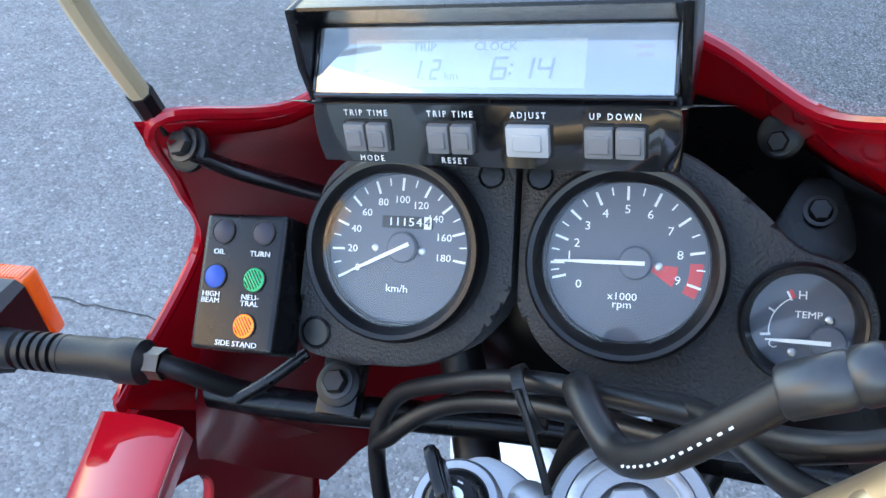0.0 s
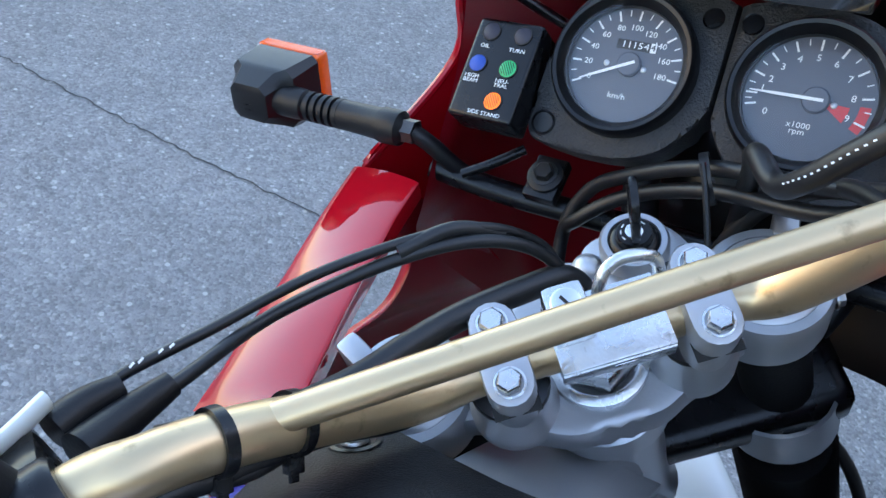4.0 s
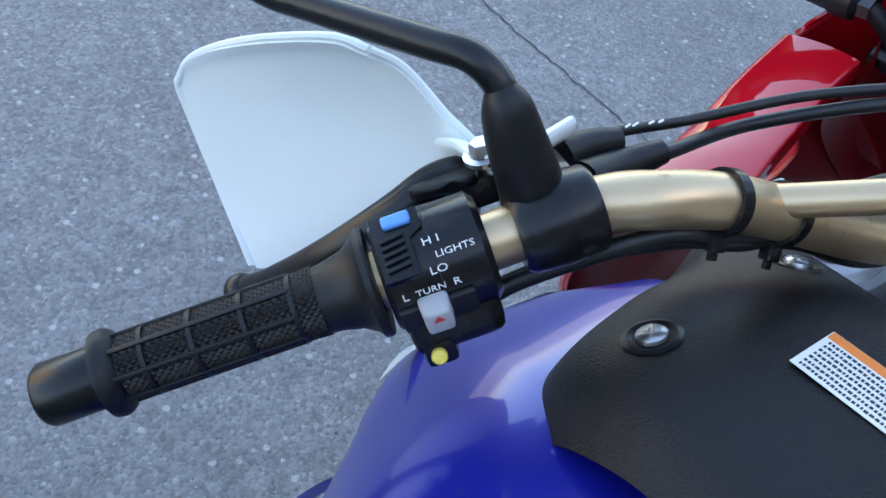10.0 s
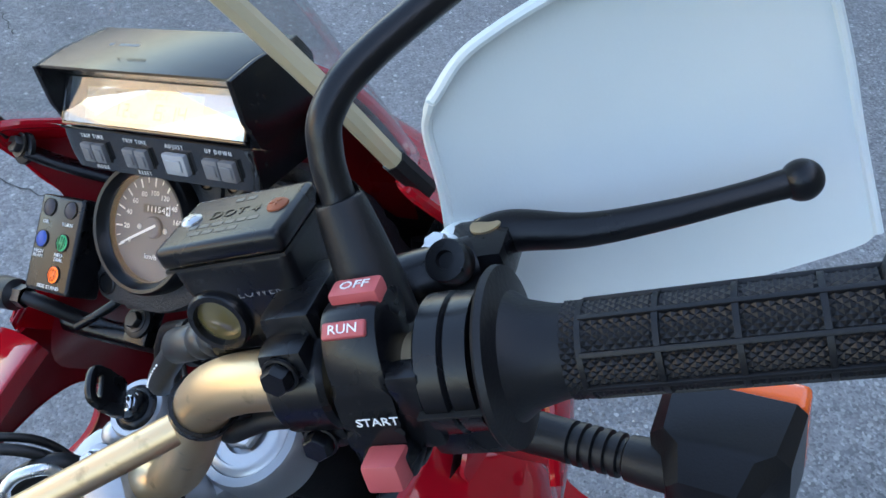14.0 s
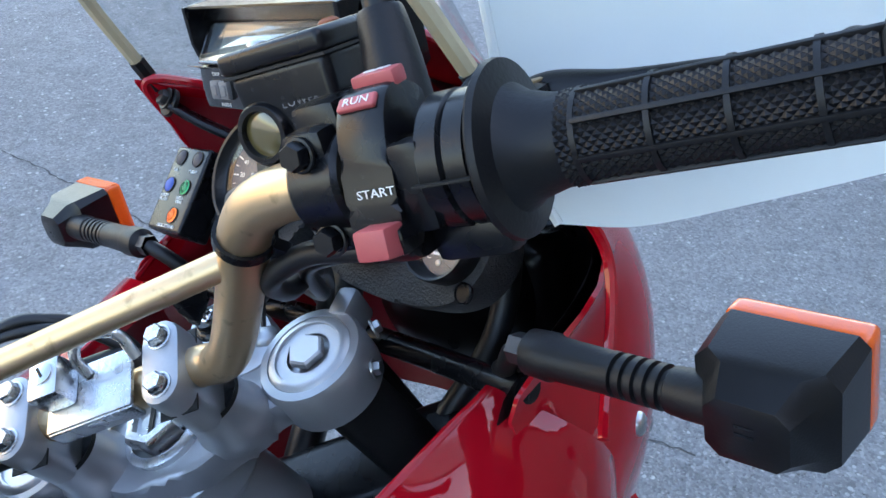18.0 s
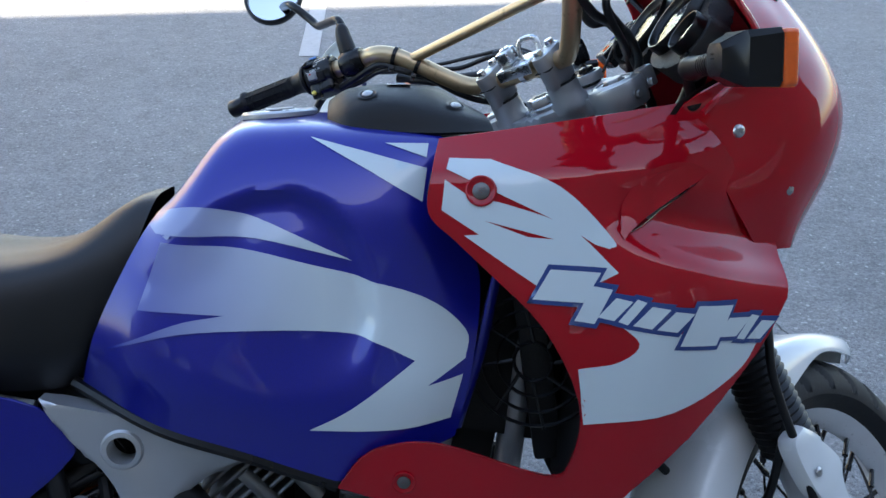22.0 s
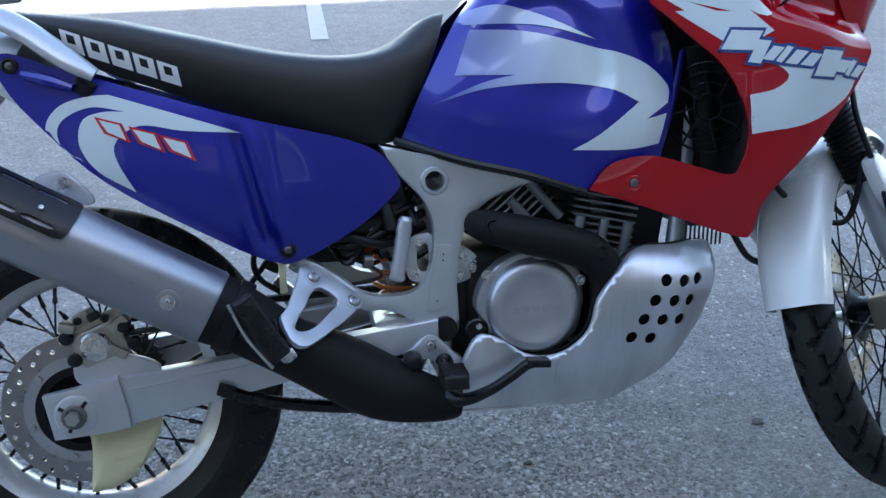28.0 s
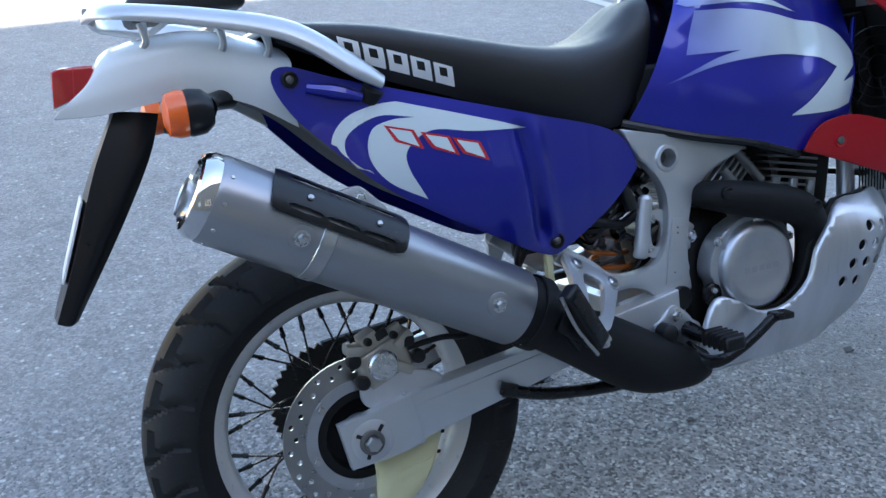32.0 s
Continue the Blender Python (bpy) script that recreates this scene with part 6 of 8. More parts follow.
P("swingarm_cross", box((.10, .22, .055), pose(.545, 0, .418, 0, -7, 0), .010), FRAME)
# rear caliper, disc guard
rc = P("rear_caliper", box((.085, .040, .062), pose(.045, -.112, .442, 0, -22, 0), .010, 3), BRONZE, "bronze coloured rear brake caliper")
part("piston_cover", lathe([(.024, 0), (.024, .006), (.021, .009), (0, .0095)], axes((.040, -.132, .440), (0, -1, 0)), 28), ZINC, rc)
part("pad_clip", box((.075, .012, .020), pose(.045, -.122, .478, 0, -22, 0), .004), BRONZE, rc)
for x, z, w, t in ((-.002, .472, .026, 10), (.022, .487, .030, -25), (.078, .474, .034, -38), (.070, .430, .040, 30)):
    part("caliper_lug", box((w, .034, .017), pose(x, -.122, z, 0, t, 0), .005, 2), BRONZE, rc)
for x, z in ((.018, .484), (.060, .486)):
    part("pad_pin", lathe([(.0065, 0), (.0065, .006), (.004, .007), (.0035, .003), (0, .003)], axes((x, -.140, z), (0, -1, .15)), 16), DARK, rc)
part("bleed_nipple", lathe([(.004, 0), (.004, .010), (.0025, .011), (.0025, .018), (0, .018)], axes((-.002, -.125, .486), (-.5, -.3, .8)), 12), RUBBER, rc)
part("pad_spring", box((.020, .010, .014), pose(.042, -.136, .490, 0, -22, 0), .003), DARK, rc)
for x, z in ((-.005, .455), (.085, .470), (.005, .418), (.100, .440)):
    part("boot", lathe([(.011, -.012), (.012, .0), (.010, .006), (.005, .008), (0, .008)], axes((x, -.132, z), (0, -1, 0)), 18), RUBBER, rc)
part("caliper_arm", prism([(.010, .420), (.060, .425), (.120, .410), (.135, .390), (.080, .378), (.020, .372), (.000, .390)], .012, Matrix.Translation((0, -.118, 0)) @ YROT, .003), ALU, rc)
bm = panel([(.012, .330), (.100, .345, 1), (.128, .330), (.125, .285), (.095, .225), (.050, .190), (.004, .180, 1), (.012, .26)], lambda x, z: .118, -1, .004, .006, .012)
dg = P("disc_guard", bm, CREAM, "yellowed plastic rear disc guard")
for k in range(2):
    part("guard_rib", prism([(.045, .300 - k * .050, 1), (.105, .312 - k * .050, 1), (.098, .296 - k * .050, 1), (.045, .284 - k * .050, 1)], .004, Matrix.Translation((0, -.116, 0)) @ YROT, .0015), CREAM, dg)
P("rear_brake_hose", tube([(.085, -.125, .455), (.14, -.135, .462), (.20, -.125, .455), (.27, -.110, .50), (.33, -.10, .57)], .005, 8), RUBBER, "black brake hose")
# shock, battery clutter
sh = P("rear_shock", tube([(.50, -.02, .66), (.54, -.02, .52), (.56, -.02, .42)], .022, 16), STEEL, "rear shock absorber with its spring")
coil = [(.505 + .045 * k / 60 + .036 * math.cos(k * .75), -.02 + .036 * math.sin(k * .75), .645 - .20 * k / 60) for k in range(61)]
part("spring", tube(coil, .0048, 8, 3), SPRING, sh, "orange coil spring")
P("shock_reservoir", lathe([(.010, -.054), (.0125, -.052)] + [(.0135 - .0012 * (k % 2), -.050 + k * .0105) for k in range(10)] + [(.0125, .050), (.008, .056), (0, .057)], axes((.543, -.128, .567), (.19, 0, 1)), 20), ALU, "ribbed alloy shock reservoir")
P("coolant_pipe", tube([(.50, -.09, .69), (.52, -.11, .64), (.53, -.12, .60)], .012, 10), RUBBER)
rnd = random.Random(11)
cl = P("wiring_loom", tube([(.36, -.05, .62), (.44, -.09, .60), (.52, -.09, .62), (.58, -.06, .66)], .014, 10), DARK, "black wiring and hoses behind the side cover")
for k in range(12):
    x, z = rnd.uniform(.40, .60), rnd.uniform(.54, .68)
    part("loom_hose", tube([(x, -.06 - rnd.uniform(0, .04), z), (x + rnd.uniform(-.05, .06), -.08 - rnd.uniform(0, .03), z + rnd.uniform(-.04, .03)), (x + rnd.uniform(-.05, .08), -.06, z + rnd.uniform(-.07, .05))], rnd.uniform(.003, .008), 8), rnd.choice([RUBBER, DARK, SATIN]), cl)
for k in range(5):
    part("connector", box((.03, .02, .02), pose(rnd.uniform(.43, .58), -.085, rnd.uniform(.55, .66), rnd.uniform(-40, 40), rnd.uniform(-40, 40), 0), .003), rnd.choice([BLACK, SATIN, GREY]), cl)
part("relay_box", box((.050, .034, .036), pose(.470, -.100, .640, 0, 24, 8), .005), DARK, cl)
part("fuse_box", box((.040, .030, .050), pose(.535, -.075, .668, 0, -10, 0), .005), BLACK, cl)
for k, (x, z) in enumerate(((.500, .600), (.515, .560), (.488, .545), (.575, .650))):
    part("hose_clamp", lathe([(.012, -.008), (.0135, -.007), (.0135, .007), (.012, .008)], axes((x, -.092, z), (.8, .1, .5 - .3 * k)), 18), (WEATHERED, SATIN)[k % 2], cl)
for k in range(3):
    part("loom_hose", tube([(.400 + .02 * k, -.085, .585 + .012 * k), (.455, -.112 + .006 * k, .590 - .016 * k), (.520, -.100, .575 + .020 * k), (.590, -.080, .600 + .022 * k)], .0085 - .0015 * k, 10), (RUBBER, SATIN, RUBBER)[k], cl)
P("shock_linkage", box((.060, .050, .085), pose(.560, -.045, .395, 0, 18, 0), .010), SATIN, "black cast shock linkage under the frame")
# near-black filler panel, added to close the open cavity behind the shock
P("inner_panel", box((.22, .012, .150), pose(.475, .030, .600), .004), DARK, "near-black filler panel behind the shock absorber")
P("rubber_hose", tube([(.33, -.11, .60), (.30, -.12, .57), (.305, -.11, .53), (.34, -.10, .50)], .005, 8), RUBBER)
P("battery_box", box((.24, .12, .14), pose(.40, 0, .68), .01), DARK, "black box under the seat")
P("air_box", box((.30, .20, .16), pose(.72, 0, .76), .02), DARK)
P("rear_subframe", tube([(.50, -.10, .72), (.25, -.11, .78), (-.02, -.10, .86), (-.20, -.07, .90)], .012, 10), FRAME)
P("rear_subframe", tube([(.50, .10, .72), (.25, .11, .78), (-.02, .10, .86), (-.20, .07, .90)], .012, 10), FRAME)
P("subframe_brace", tube([(.37, -.128, .555), (.24, -.110, .665), (.14, -.10, .76)], .010, 10), FRAME)
P("tank_strap", box((.012, .012, .055), pose(.345, -.138, .535, 0, 0, 0), .002), CREAM, "yellowed plastic strap")
# brake pedal
bp_ = P("brake_pedal", tube([(.596, -.150, .340), (.606, -.180, .322), (.632, -.200, .320), (.672, -.210, .336), (.708, -.218, .360), (.732, -.222, .378), (.752, -.223, .382)], [.016, .014, .011, .0095, .009, .009, .008], 12, squash=.8), SATIN, "black steel brake pedal")
part("pedal_toe", box((.038, .030, .013), pose(.752, -.223, .382, 0, 4, 0), .004), SATIN, bp_)
part("brake_switch", lathe([(.010, -.03), (.012, -.028), (.012, .012), (.006, .016), (.003, .05), (0, .05)], axes((.556, -.125, .40), (.1, 0, 1)), 16), STEEL, bp_)
# centre stand and side stand
cs = P("centre_stand", tube([(.235, -.140, .350), (.33, -.135, .318), (.47, -.125, .296), (.58, -.12, .300)], [.012, .011, .012, .016], 12), SATIN, "black steel centre stand folded up")
part("stand_foot", lathe([(.016, -.006), (.016, .006), (.010, .010), (0, .010)], axes((.545, -.135, .288), (0, -1, 0)), 20), SATIN, cs)
part("stand_tang", box((.03, .008, .022), pose(.242, -.150, .352, 0, 20, 0), .003), SATIN, cs)
P("side_stand", tube([(.62, .14, .34), (.60, .27, .22), (.585, .405, .128)], [.013, .012, .014], 12), SATIN, "black steel side stand holding the bike up")
P("stand_foot_plate", box((.075, .045, .008), pose(.582, .412, .122, 16, 0, 0), .003), SATIN)
P("chain", tube([(.0, .088, .428), (.30, .085, .45), (.58, .08, .46)], .008, 8), DARK)
P("chain", tube([(.0, .088, .222), (.30, .085, .33), (.58, .08, .40)], .008, 8), DARK)
# radiator behind the fairing's opening
for s in (-1, 1):
    rd = P("radiator", box((.035, .09, .24), pose(1.085, s * .085, .770, 0, -8, s * 8), .006), DARK, "black radiator with its fan grille")
    c = axes((1.068, s * .168, .785), (-.35, s * 1.0, .05))
    for r in (.022, .040, .058, .074):
        part("grille_ring", lathe([(r - .0022, 0), (r, .003), (r + .0022, 0), (r, -.003)], c, 40, closed=True), BLACK, rd)
    for k in range(8):
        t = 2 * math.pi * k / 8
        part("grille_spoke", tube([c @ V(.02 * math.cos(t), .02 * math.sin(t), 0), c @ V(.078 * math.cos(t + .2), .078 * math.sin(t + .2), 0)], .0022, 6, 1), BLACK, rd)
    part("duct", patch([[(1.10, s * .05, .63), (1.105, s * .218, .63)], [(1.10, s * .05, .69), (1.112, s * .228, .69)], [(1.12, s * .05, .78), (1.118, s * .236, .78)], [(1.07, s * .05, .90), (1.09, s * .205, .90)]], 4, 4), DARK, rd)
    part("inner_wall", patch([[(.95, s * .12, .70), (1.10, s * .10, .66)], [(.97, s * .10, .82), (1.12, s * .08, .80)], [(1.0, s * .10, .94), (1.10, s * .09, .96)]], 4, 4), DARK, rd)
gr = P("lower_grille", box((.02, .16, .012), pose(1.06, -.06, .585), .003), BLACK)
for k in range(9):
    part("grille_bar", tube([(1.045 + k * .008, -.14, .600 - k * .001), (1.042 + k * .008, -.14, .545)], .0018, 6, 1), BLACK, gr)


# ---- handlebar, turned to the left with the fork ----
BAR_END = {1: (V(.9885, .2, 1.1564), V(.9127, .37, 1.128)), -1: (V(.967, -.2, 1.1769), V(.8912, -.37, 1.1581))}


def bar_axes(s):
    a, b = BAR_END[s]
    u = (b - a).normalized()
    v = (V(1, 0, 0) - u * u.x).normalized()
    w = u.cross(v)
    return a, u, v, (w if w.z > 0 else -w)


def H(s, u, v, w):
    """A point beside a grip: u outwards along the bar, v ahead, w up."""
    o, a, b, c = bar_axes(s)
    return o + a * u + b * v + c * w


def about_bar(s, profile, seg=28, bm=None):
    o, a, b, c = bar_axes(s)
    return lathe([(r, u) for u, r in profile], axes(o, a, c), seg, bm)


def round_bar(s, u, angle, r):
    """A frame on a drum about the bar: angle from the top towards the rider, x reading to the right."""
    o, a, b, c = bar_axes(s)
    n = c * math.cos(radians(angle)) - b * math.sin(radians(angle))
    return axes(o + a * u + n * r, n, -a if s > 0 else a)


def S(name, bm, material, label="", parent=None):
    """A part of the steered assembly; parts under it need no turn of their own."""
    return part(name, bm, material, parent or bike, label, None if parent else STEER)


# the bar
def end_at(s, u):
    return tuple(H(s, u, 0, 0))


left = [(1.074, .055, 1.098), (1.061, .088, 1.103), (1.024, .131, 1.135), (1.005, .153, 1.150), (.993, .174, 1.157), tuple(BAR_END[1][0]), end_at(1, .06), end_at(1, .19)]
right = [(1.074, -.055, 1.098), (1.061, -.083, 1.103), (1.018, -.128, 1.148), (.998, -.148, 1.170), (.984, -.168, 1.178), tuple(BAR_END[-1][0]), end_at(-1, .06), end_at(-1, .18)]
bar = S("handlebar", tube(right[::-1] + [(1.074, 0, 1.098)] + left, .0111, 24, 12), GOLD, "gold anodised handlebar with a cross brace")
S("cross_brace", tube([(1.018, .141, 1.143), (1.015, 0, 1.150), (1.012, -.133, 1.156)], .0068, 20, 6), GOLD, "", bar)
for s, p in ((1, (1.019, .138, 1.142)), (-1, (1.013, -.131, 1.155))):
    S("weld", tube([V(*p) + V(0, s * .006, 0), V(*p), V(*p) - V(0, s * .008, 0)], [.009, .0090, .0072], 18, 4), GOLD, "", bar)


def zip_tie(at, along, r, tail=(0, 0, -1), name="cable_tie"):
    m = axes(at, along, tail)
    bm = lathe([(r, -.0025), (r + .0016, -.0025), (r + .0016, .0025), (r, .0025)], m, 24, closed=True)
    box((.007, .006, .007), m @ Matrix.Translation((r + .004, 0, 0)), .001, bm=bm)
    box((.005, .0016, .0045), m @ Matrix.Translation((r + .0085, 0, 0)), .0004, bm=bm)
    return S(name, bm, SATIN, "", bar)


zip_tie((1.0055, .1525, 1.1495), (-.6, .72, .40), .0116, (-.3, .1, -1))
zip_tie((1.0245, .1305, 1.1345), (-.62, .60, .50), .0116, (-.3, .1, -1))
zip_tie((1.003, -.143, 1.165), (.55, .55, -.6), .0118, (.5, 0, -1))

# clamps, yoke and caps
half = [(-.034, .0), (-.034, .022), (-.026, .040), (-.020, .058), (-.012, .066), (-.010, .080), (-.014, .098), (-.006, .120), (.014, .129), (.036, .124), (.046, .108), (.048, .090), (.036, .070), (.026, .056), (.046, .036)]
outline = half + [(.066, .0)] + [(a, -b) for a, b in half[:0:-1]]
own = prism(outline, .022, YOKE @ Matrix.Translation((0, 0, -.026)), .005, 4)
yoke = S("top_yoke", own, CASE, "cast aluminium top fork yoke")
for s in (1, -1):
    m = YOKE @ Matrix.Translation((.016, s * .096, -.006))
    S("fork_clamp", lathe([(.033, -.026), (.034, -.02), (.034, .002), (.032, .006), (.027, .0065), (.0265, .004)], m, 40), CASE, "", yoke)
    cap = lathe([(.0265, -.004), (.0265, .006), (.0235, .0082), (.021, .0082), (.0205, .0065), (.014, .0065)], m, 40)
    lathe([(.0118, .006), (.0118, .0100), (.0105, .0112), (0, .0112)], m, 6, cap)
    S("fork_cap", cap, ALU, "silver fork cap with a hexagon", yoke)
    S("pinch_lug", box((.020, .014, .026), YOKE @ Matrix.Translation((.046, s * .120, -.010)) @ Matrix.Rotation(s * .5, 4, "Z"), .004, 2), CASE, "", yoke)
    part("pinch_bolt", hexbolt(.0045, .005), STEEL, yoke, "", axes(YOKE @ V(.030, s * .1315, -.014), YOKE.to_3x3() @ V(.25, s, 0)))
    part("pinch_bolt", hexbolt(.0045, .005), STEEL, yoke, "", axes(YOKE @ V(.004, s * .1285, -.018), YOKE.to_3x3() @ V(-.2, s, 0)))
nut = lathe([(.0255, -.006), (.0255, .0), (.022, .002), (.0205, .002)], YOKE, 36)
lathe([(.0195, .001), (.0195, .010), (.0175, .0125), (.0125, .0128), (.0115, .0095), (0, .0095)], YOKE, 6, nut)
S("stem_nut", nut, ZINC, "bright zinc steering stem nut", yoke)
S("stem_slot", box((.024, .003, .001), YOKE @ Matrix.Translation((0, 0, .0100)), 0), DARK, "", yoke)
S("steering_stem", lathe([(.026, -.20), (.026, -.05), (.031, -.048), (.031, -.026)], YOKE, 32), BLACK, "", yoke)
CN = V(-.62, 0, .785)
for s in (1, -1):
    y = s * .046
    foot = YOKE @ V(-.008, y, -.006)
    top = V(1.074, y, 1.098)
    d = (top - foot).normalized()
    L = (top - foot).length
    rz = lathe([(.0225, -.004), (.0225, .006), (.020, .010), (.0195, L * .52)], axes(foot, d, (0, 1, 0)), 32)
    ris = S("bar_riser", rz, CASE, "cast aluminium handlebar riser", yoke)
    S("riser_joint", lathe([(.0188, L * .50), (.0188, L * .57)], axes(foot, d), 32), DARK, "", yoke)
    caps = [(.0135 + .0112 * math.cos(t), .0112 * math.sin(t)) for t in np.linspace(-1.5708, 1.5708, 9)] + [(-.0135 - .0112 * math.cos(t), -.0112 * math.sin(t)) for t in np.linspace(-1.5708, 1.5708, 9)]
    S("bar_clamp", prism([(p, q, 1) for p, q in caps], .0445, axes(top - CN * .027, CN, (.785, 0, .62)), .003, 1), CASE, "cast aluminium handlebar clamp", yoke)
    S("clamp_gap", box((.0488, .0218, .0012), axes(top, CN, (.785, 0, .62)), 0), DARK, "", yoke)
    for k in (1, -1):
        at = top + V(.785, 0, .62) * (k * .0140) + CN * .0172
        b = lathe([(.0072, 0), (.0072, .0012), (.0062, .0014)], None, 24)
        lathe([(.0058, .001), (.0058, .0056), (.0049, .0068), (0, .0068)], None, 6, b)
        part("clamp_bolt", b, ZINC, yoke, "bright zinc hexagon bolt", axes(at, CN))

# plated bracket with a shackle, strapped to the middle of the bar
PL = axes(V(1.074, 0, 1.098) + CN * .0135, CN, (.785, 0, .62))
br = S("shackle_bracket", box((.034, .051, .003), PL @ Matrix.Translation((.000, -.002, .0)), .001), ZINC, "zinc plated bracket strapped to the handlebar")
S("bracket_block", box((.024, .019, .018), PL @ Matrix.Translation((.006, .0140, .010)), .004), ZINC, "", br)
S("block_insert", lathe([(.0068, .0185), (.0068, .0200), (.0058, .0206), (0, .0206)], PL @ Matrix.Translation((.008, .0140, 0)), 28), CHROME, "round key barrel", br)
S("key_slot", box((.0070, .0014, .0006), PL @ Matrix.Translation((.008, .0140, .0207)) @ Matrix.Rotation(.5, 4, "Z"), 0), DARK, "", br)
S("bracket_lip", box((.003, .051, .012), PL @ Matrix.Translation((-.0165, -.002, -.006)), .001), ZINC, "", br)
S("shackle", tube([PL @ V(.010, -.001, .002), PL @ V(.013, -.002, .013), PL @ V(.017, -.006, .0185), PL @ V(.020, -.014, .0195), PL @ V(.019, -.024, .018), PL @ V(.017, -.029, .013), PL @ V(.010, -.030, .001)], .0031, 12, 8), ZINC, "bright steel shackle", br)
hc = lathe([(.0116, -.004), (.0126, -.004), (.0126, .004), (.0116, .004)], axes((1.074, -.004, 1.098), (0, 1, 0)), 30, closed=True)
S("hose_clamp", hc, CHROME, "", br)
S("clamp_screw", merge(lathe([(.0045, -.008), (.0045, .008), (0, .008)], None, 8), axes(V(1.074, -.004, 1.098) + V(-.785, 0, -.62) * .012 + CN * .009, (0, 1, .1))), CHROME, "", br)
S("clamp_tongue", box((.010, .008, .004), axes(V(1.074, -.004, 1.098) + V(-.785, 0, -.62) * .0145 + CN * .0095, CN, (0, 1, 0)), .001), CHROME, "", br)

# ignition lock with its key
LK = axes((1.149, -.039, 1.099), RAKE, (.891, 0, .454))
LK0 = LK
LK = LK0 @ Matrix.Translation((0, 0, -.003)) @ Matrix.Scale(.76, 4)
lock = S("ignition_lock", lathe([(.0175, -.055), (.0175, .0), (.0150, .003), (.013, .0035), (.0125, .008), (.0115, .010), (0, .010)], LK, 36), SATIN, "black ignition lock with a silver collar")
S("lock_collar", lathe([(.0160, -.014), (.0245, -.014), (.0245, -.002), (.0225, .001), (.0185, .001), (.0178, -.002)], LK, 40), CASE, "silver collar", lock)
lh = prism([(-.026, .022), (-.030, 0), (-.026, -.026), (-.004, -.032), (.020, -.022), (.025, 0), (.020, .024), (-.002, .034)], .022, LK0 @ Matrix.Translation((-.004, 0, -.040)), .006, 4)
for p in ((.0016, .026, -.021), (-.010, -.026, -.022)):
    lathe([(.0095, -.014), (.0095, .000), (.0080, .0045), (.0045, .0070), (0, .0078)], LK0 @ Matrix.Translation(p), 20, lh)
S("lock_housing", lh, ALU, "cast aluminium ignition lock housing", lock)
S("lock_barrel", lathe([(.0062, .010), (.0062, .0112), (.0052, .0116), (0, .0116)], LK, 28), CHROME, "", lock)
for a in (40, 75, 110, -60):
    m = LK @ Matrix.Rotation(radians(a), 4, "Z") @ Matrix.Translation((.0090, 0, .0103)) @ Matrix.Rotation(radians(-90), 4, "Z")
    bars([(-.0016, 0, .0032)], .0009, m, lock, MARK, "lock_mark")
key = thing("key", LEANED @ STEER @ LK0 @ Matrix.Translation((0, 0, -.006)) @ Matrix.Rotation(radians(166), 4, "Z"), "black plastic key standing in the ignition lock", "key")
part("blade", box((.0072, .0022, .016), Matrix.Translation((0, 0, .012)), .0004), CHROME, key, "steel blade")
part("bow", prism([(-.011, 0, 1), (.011, 0, 1), (.0125, .012), (.0115, .026), (.006, .031), (-.006, .031), (-.0115, .026), (-.0125, .012)], .0045, Matrix.Translation((0, .00225, .016)) @ Matrix.Rotation(radians(90), 4, "X"), .0016, 4, holes=[[(-.0055, .021), (-.0055, .0255), (.0055, .0255), (.0055, .021)]]), SATIN, key, "black plastic bow")


# grips
def grip(s, u0, u1, rings, label, k=1.0, fl=1.0):
    o, a, b, c = bar_axes(s)
    m = axes(o, a, c)
    g = S("grip", about_bar(s, [(u0, .012 * k), (u0, .0262 * k * fl), (u0 + .0012, .0272 * k * fl), (u0 + .0034, .0268 * k * fl), (u0 + .0052, .0235 * k), (u0 + .010, .0195 * k), (u0 + .018, .0170 * k), (u0 + .026, .0158 * k), (u1 - .006, .0150 * k), (u1 - .003, .0205 * k), (u1 - .001, .0218 * k), (u1 + .0014, .0215 * k), (u1 + .002, .012 * k)], 40), RUBBER, label)
    na, nu = 60, int((u1 - .006 - u0 - .022) / .0016)
    bm = bmesh.new()
    g0 = []
    for i in range(nu + 1):
        u = u0 + .022 + i * .0016
        base = (.0166 - .0008 * min(1, i / 8)) * k
        g0.append([bm.verts.new(m @ V((base + (.0007 if (i + j) % 2 else -.0001)) * math.cos(2 * math.pi * j / na), (base + (.0007 if (i + j) % 2 else -.0001)) * math.sin(2 * math.pi * j / na), u)) for j in range(na)])
    for i in range(nu):
        for h in range(na):
            j = (h + 1) % na
            q = (g0[i][h], g0[i][j], g0[i + 1][j], g0[i + 1][h])
            if (i + h) % 2:
                bm.faces.new((q[0], q[1], q[3]))
                bm.faces.new((q[1], q[2], q[3]))
            else:
                bm.faces.new((q[0], q[1], q[2]))
                bm.faces.new((q[0], q[2], q[3]))
    part("knurling", bm, RUBBER, g, "", None, 5)
    for u in rings:
        S("grip_rib", about_bar(s, [(u - .0011, .0150 * k), (u - .0009, .0171 * k), (u + .0009, .0171 * k), (u + .0011, .0150 * k)], 40), RUBBER, "", g)
    for h in range(8):
        mm = m @ Matrix.Rotation(2 * math.pi * (h + .3) / 8, 4, "Z") @ Matrix.Translation((.0163 * k, 0, (rings[0] + u1 - .004) / 2))
        S("grip_rib", box((.0022, .0018, u1 - .004 - rings[0]), mm, .0005), RUBBER, "", g)
    return g


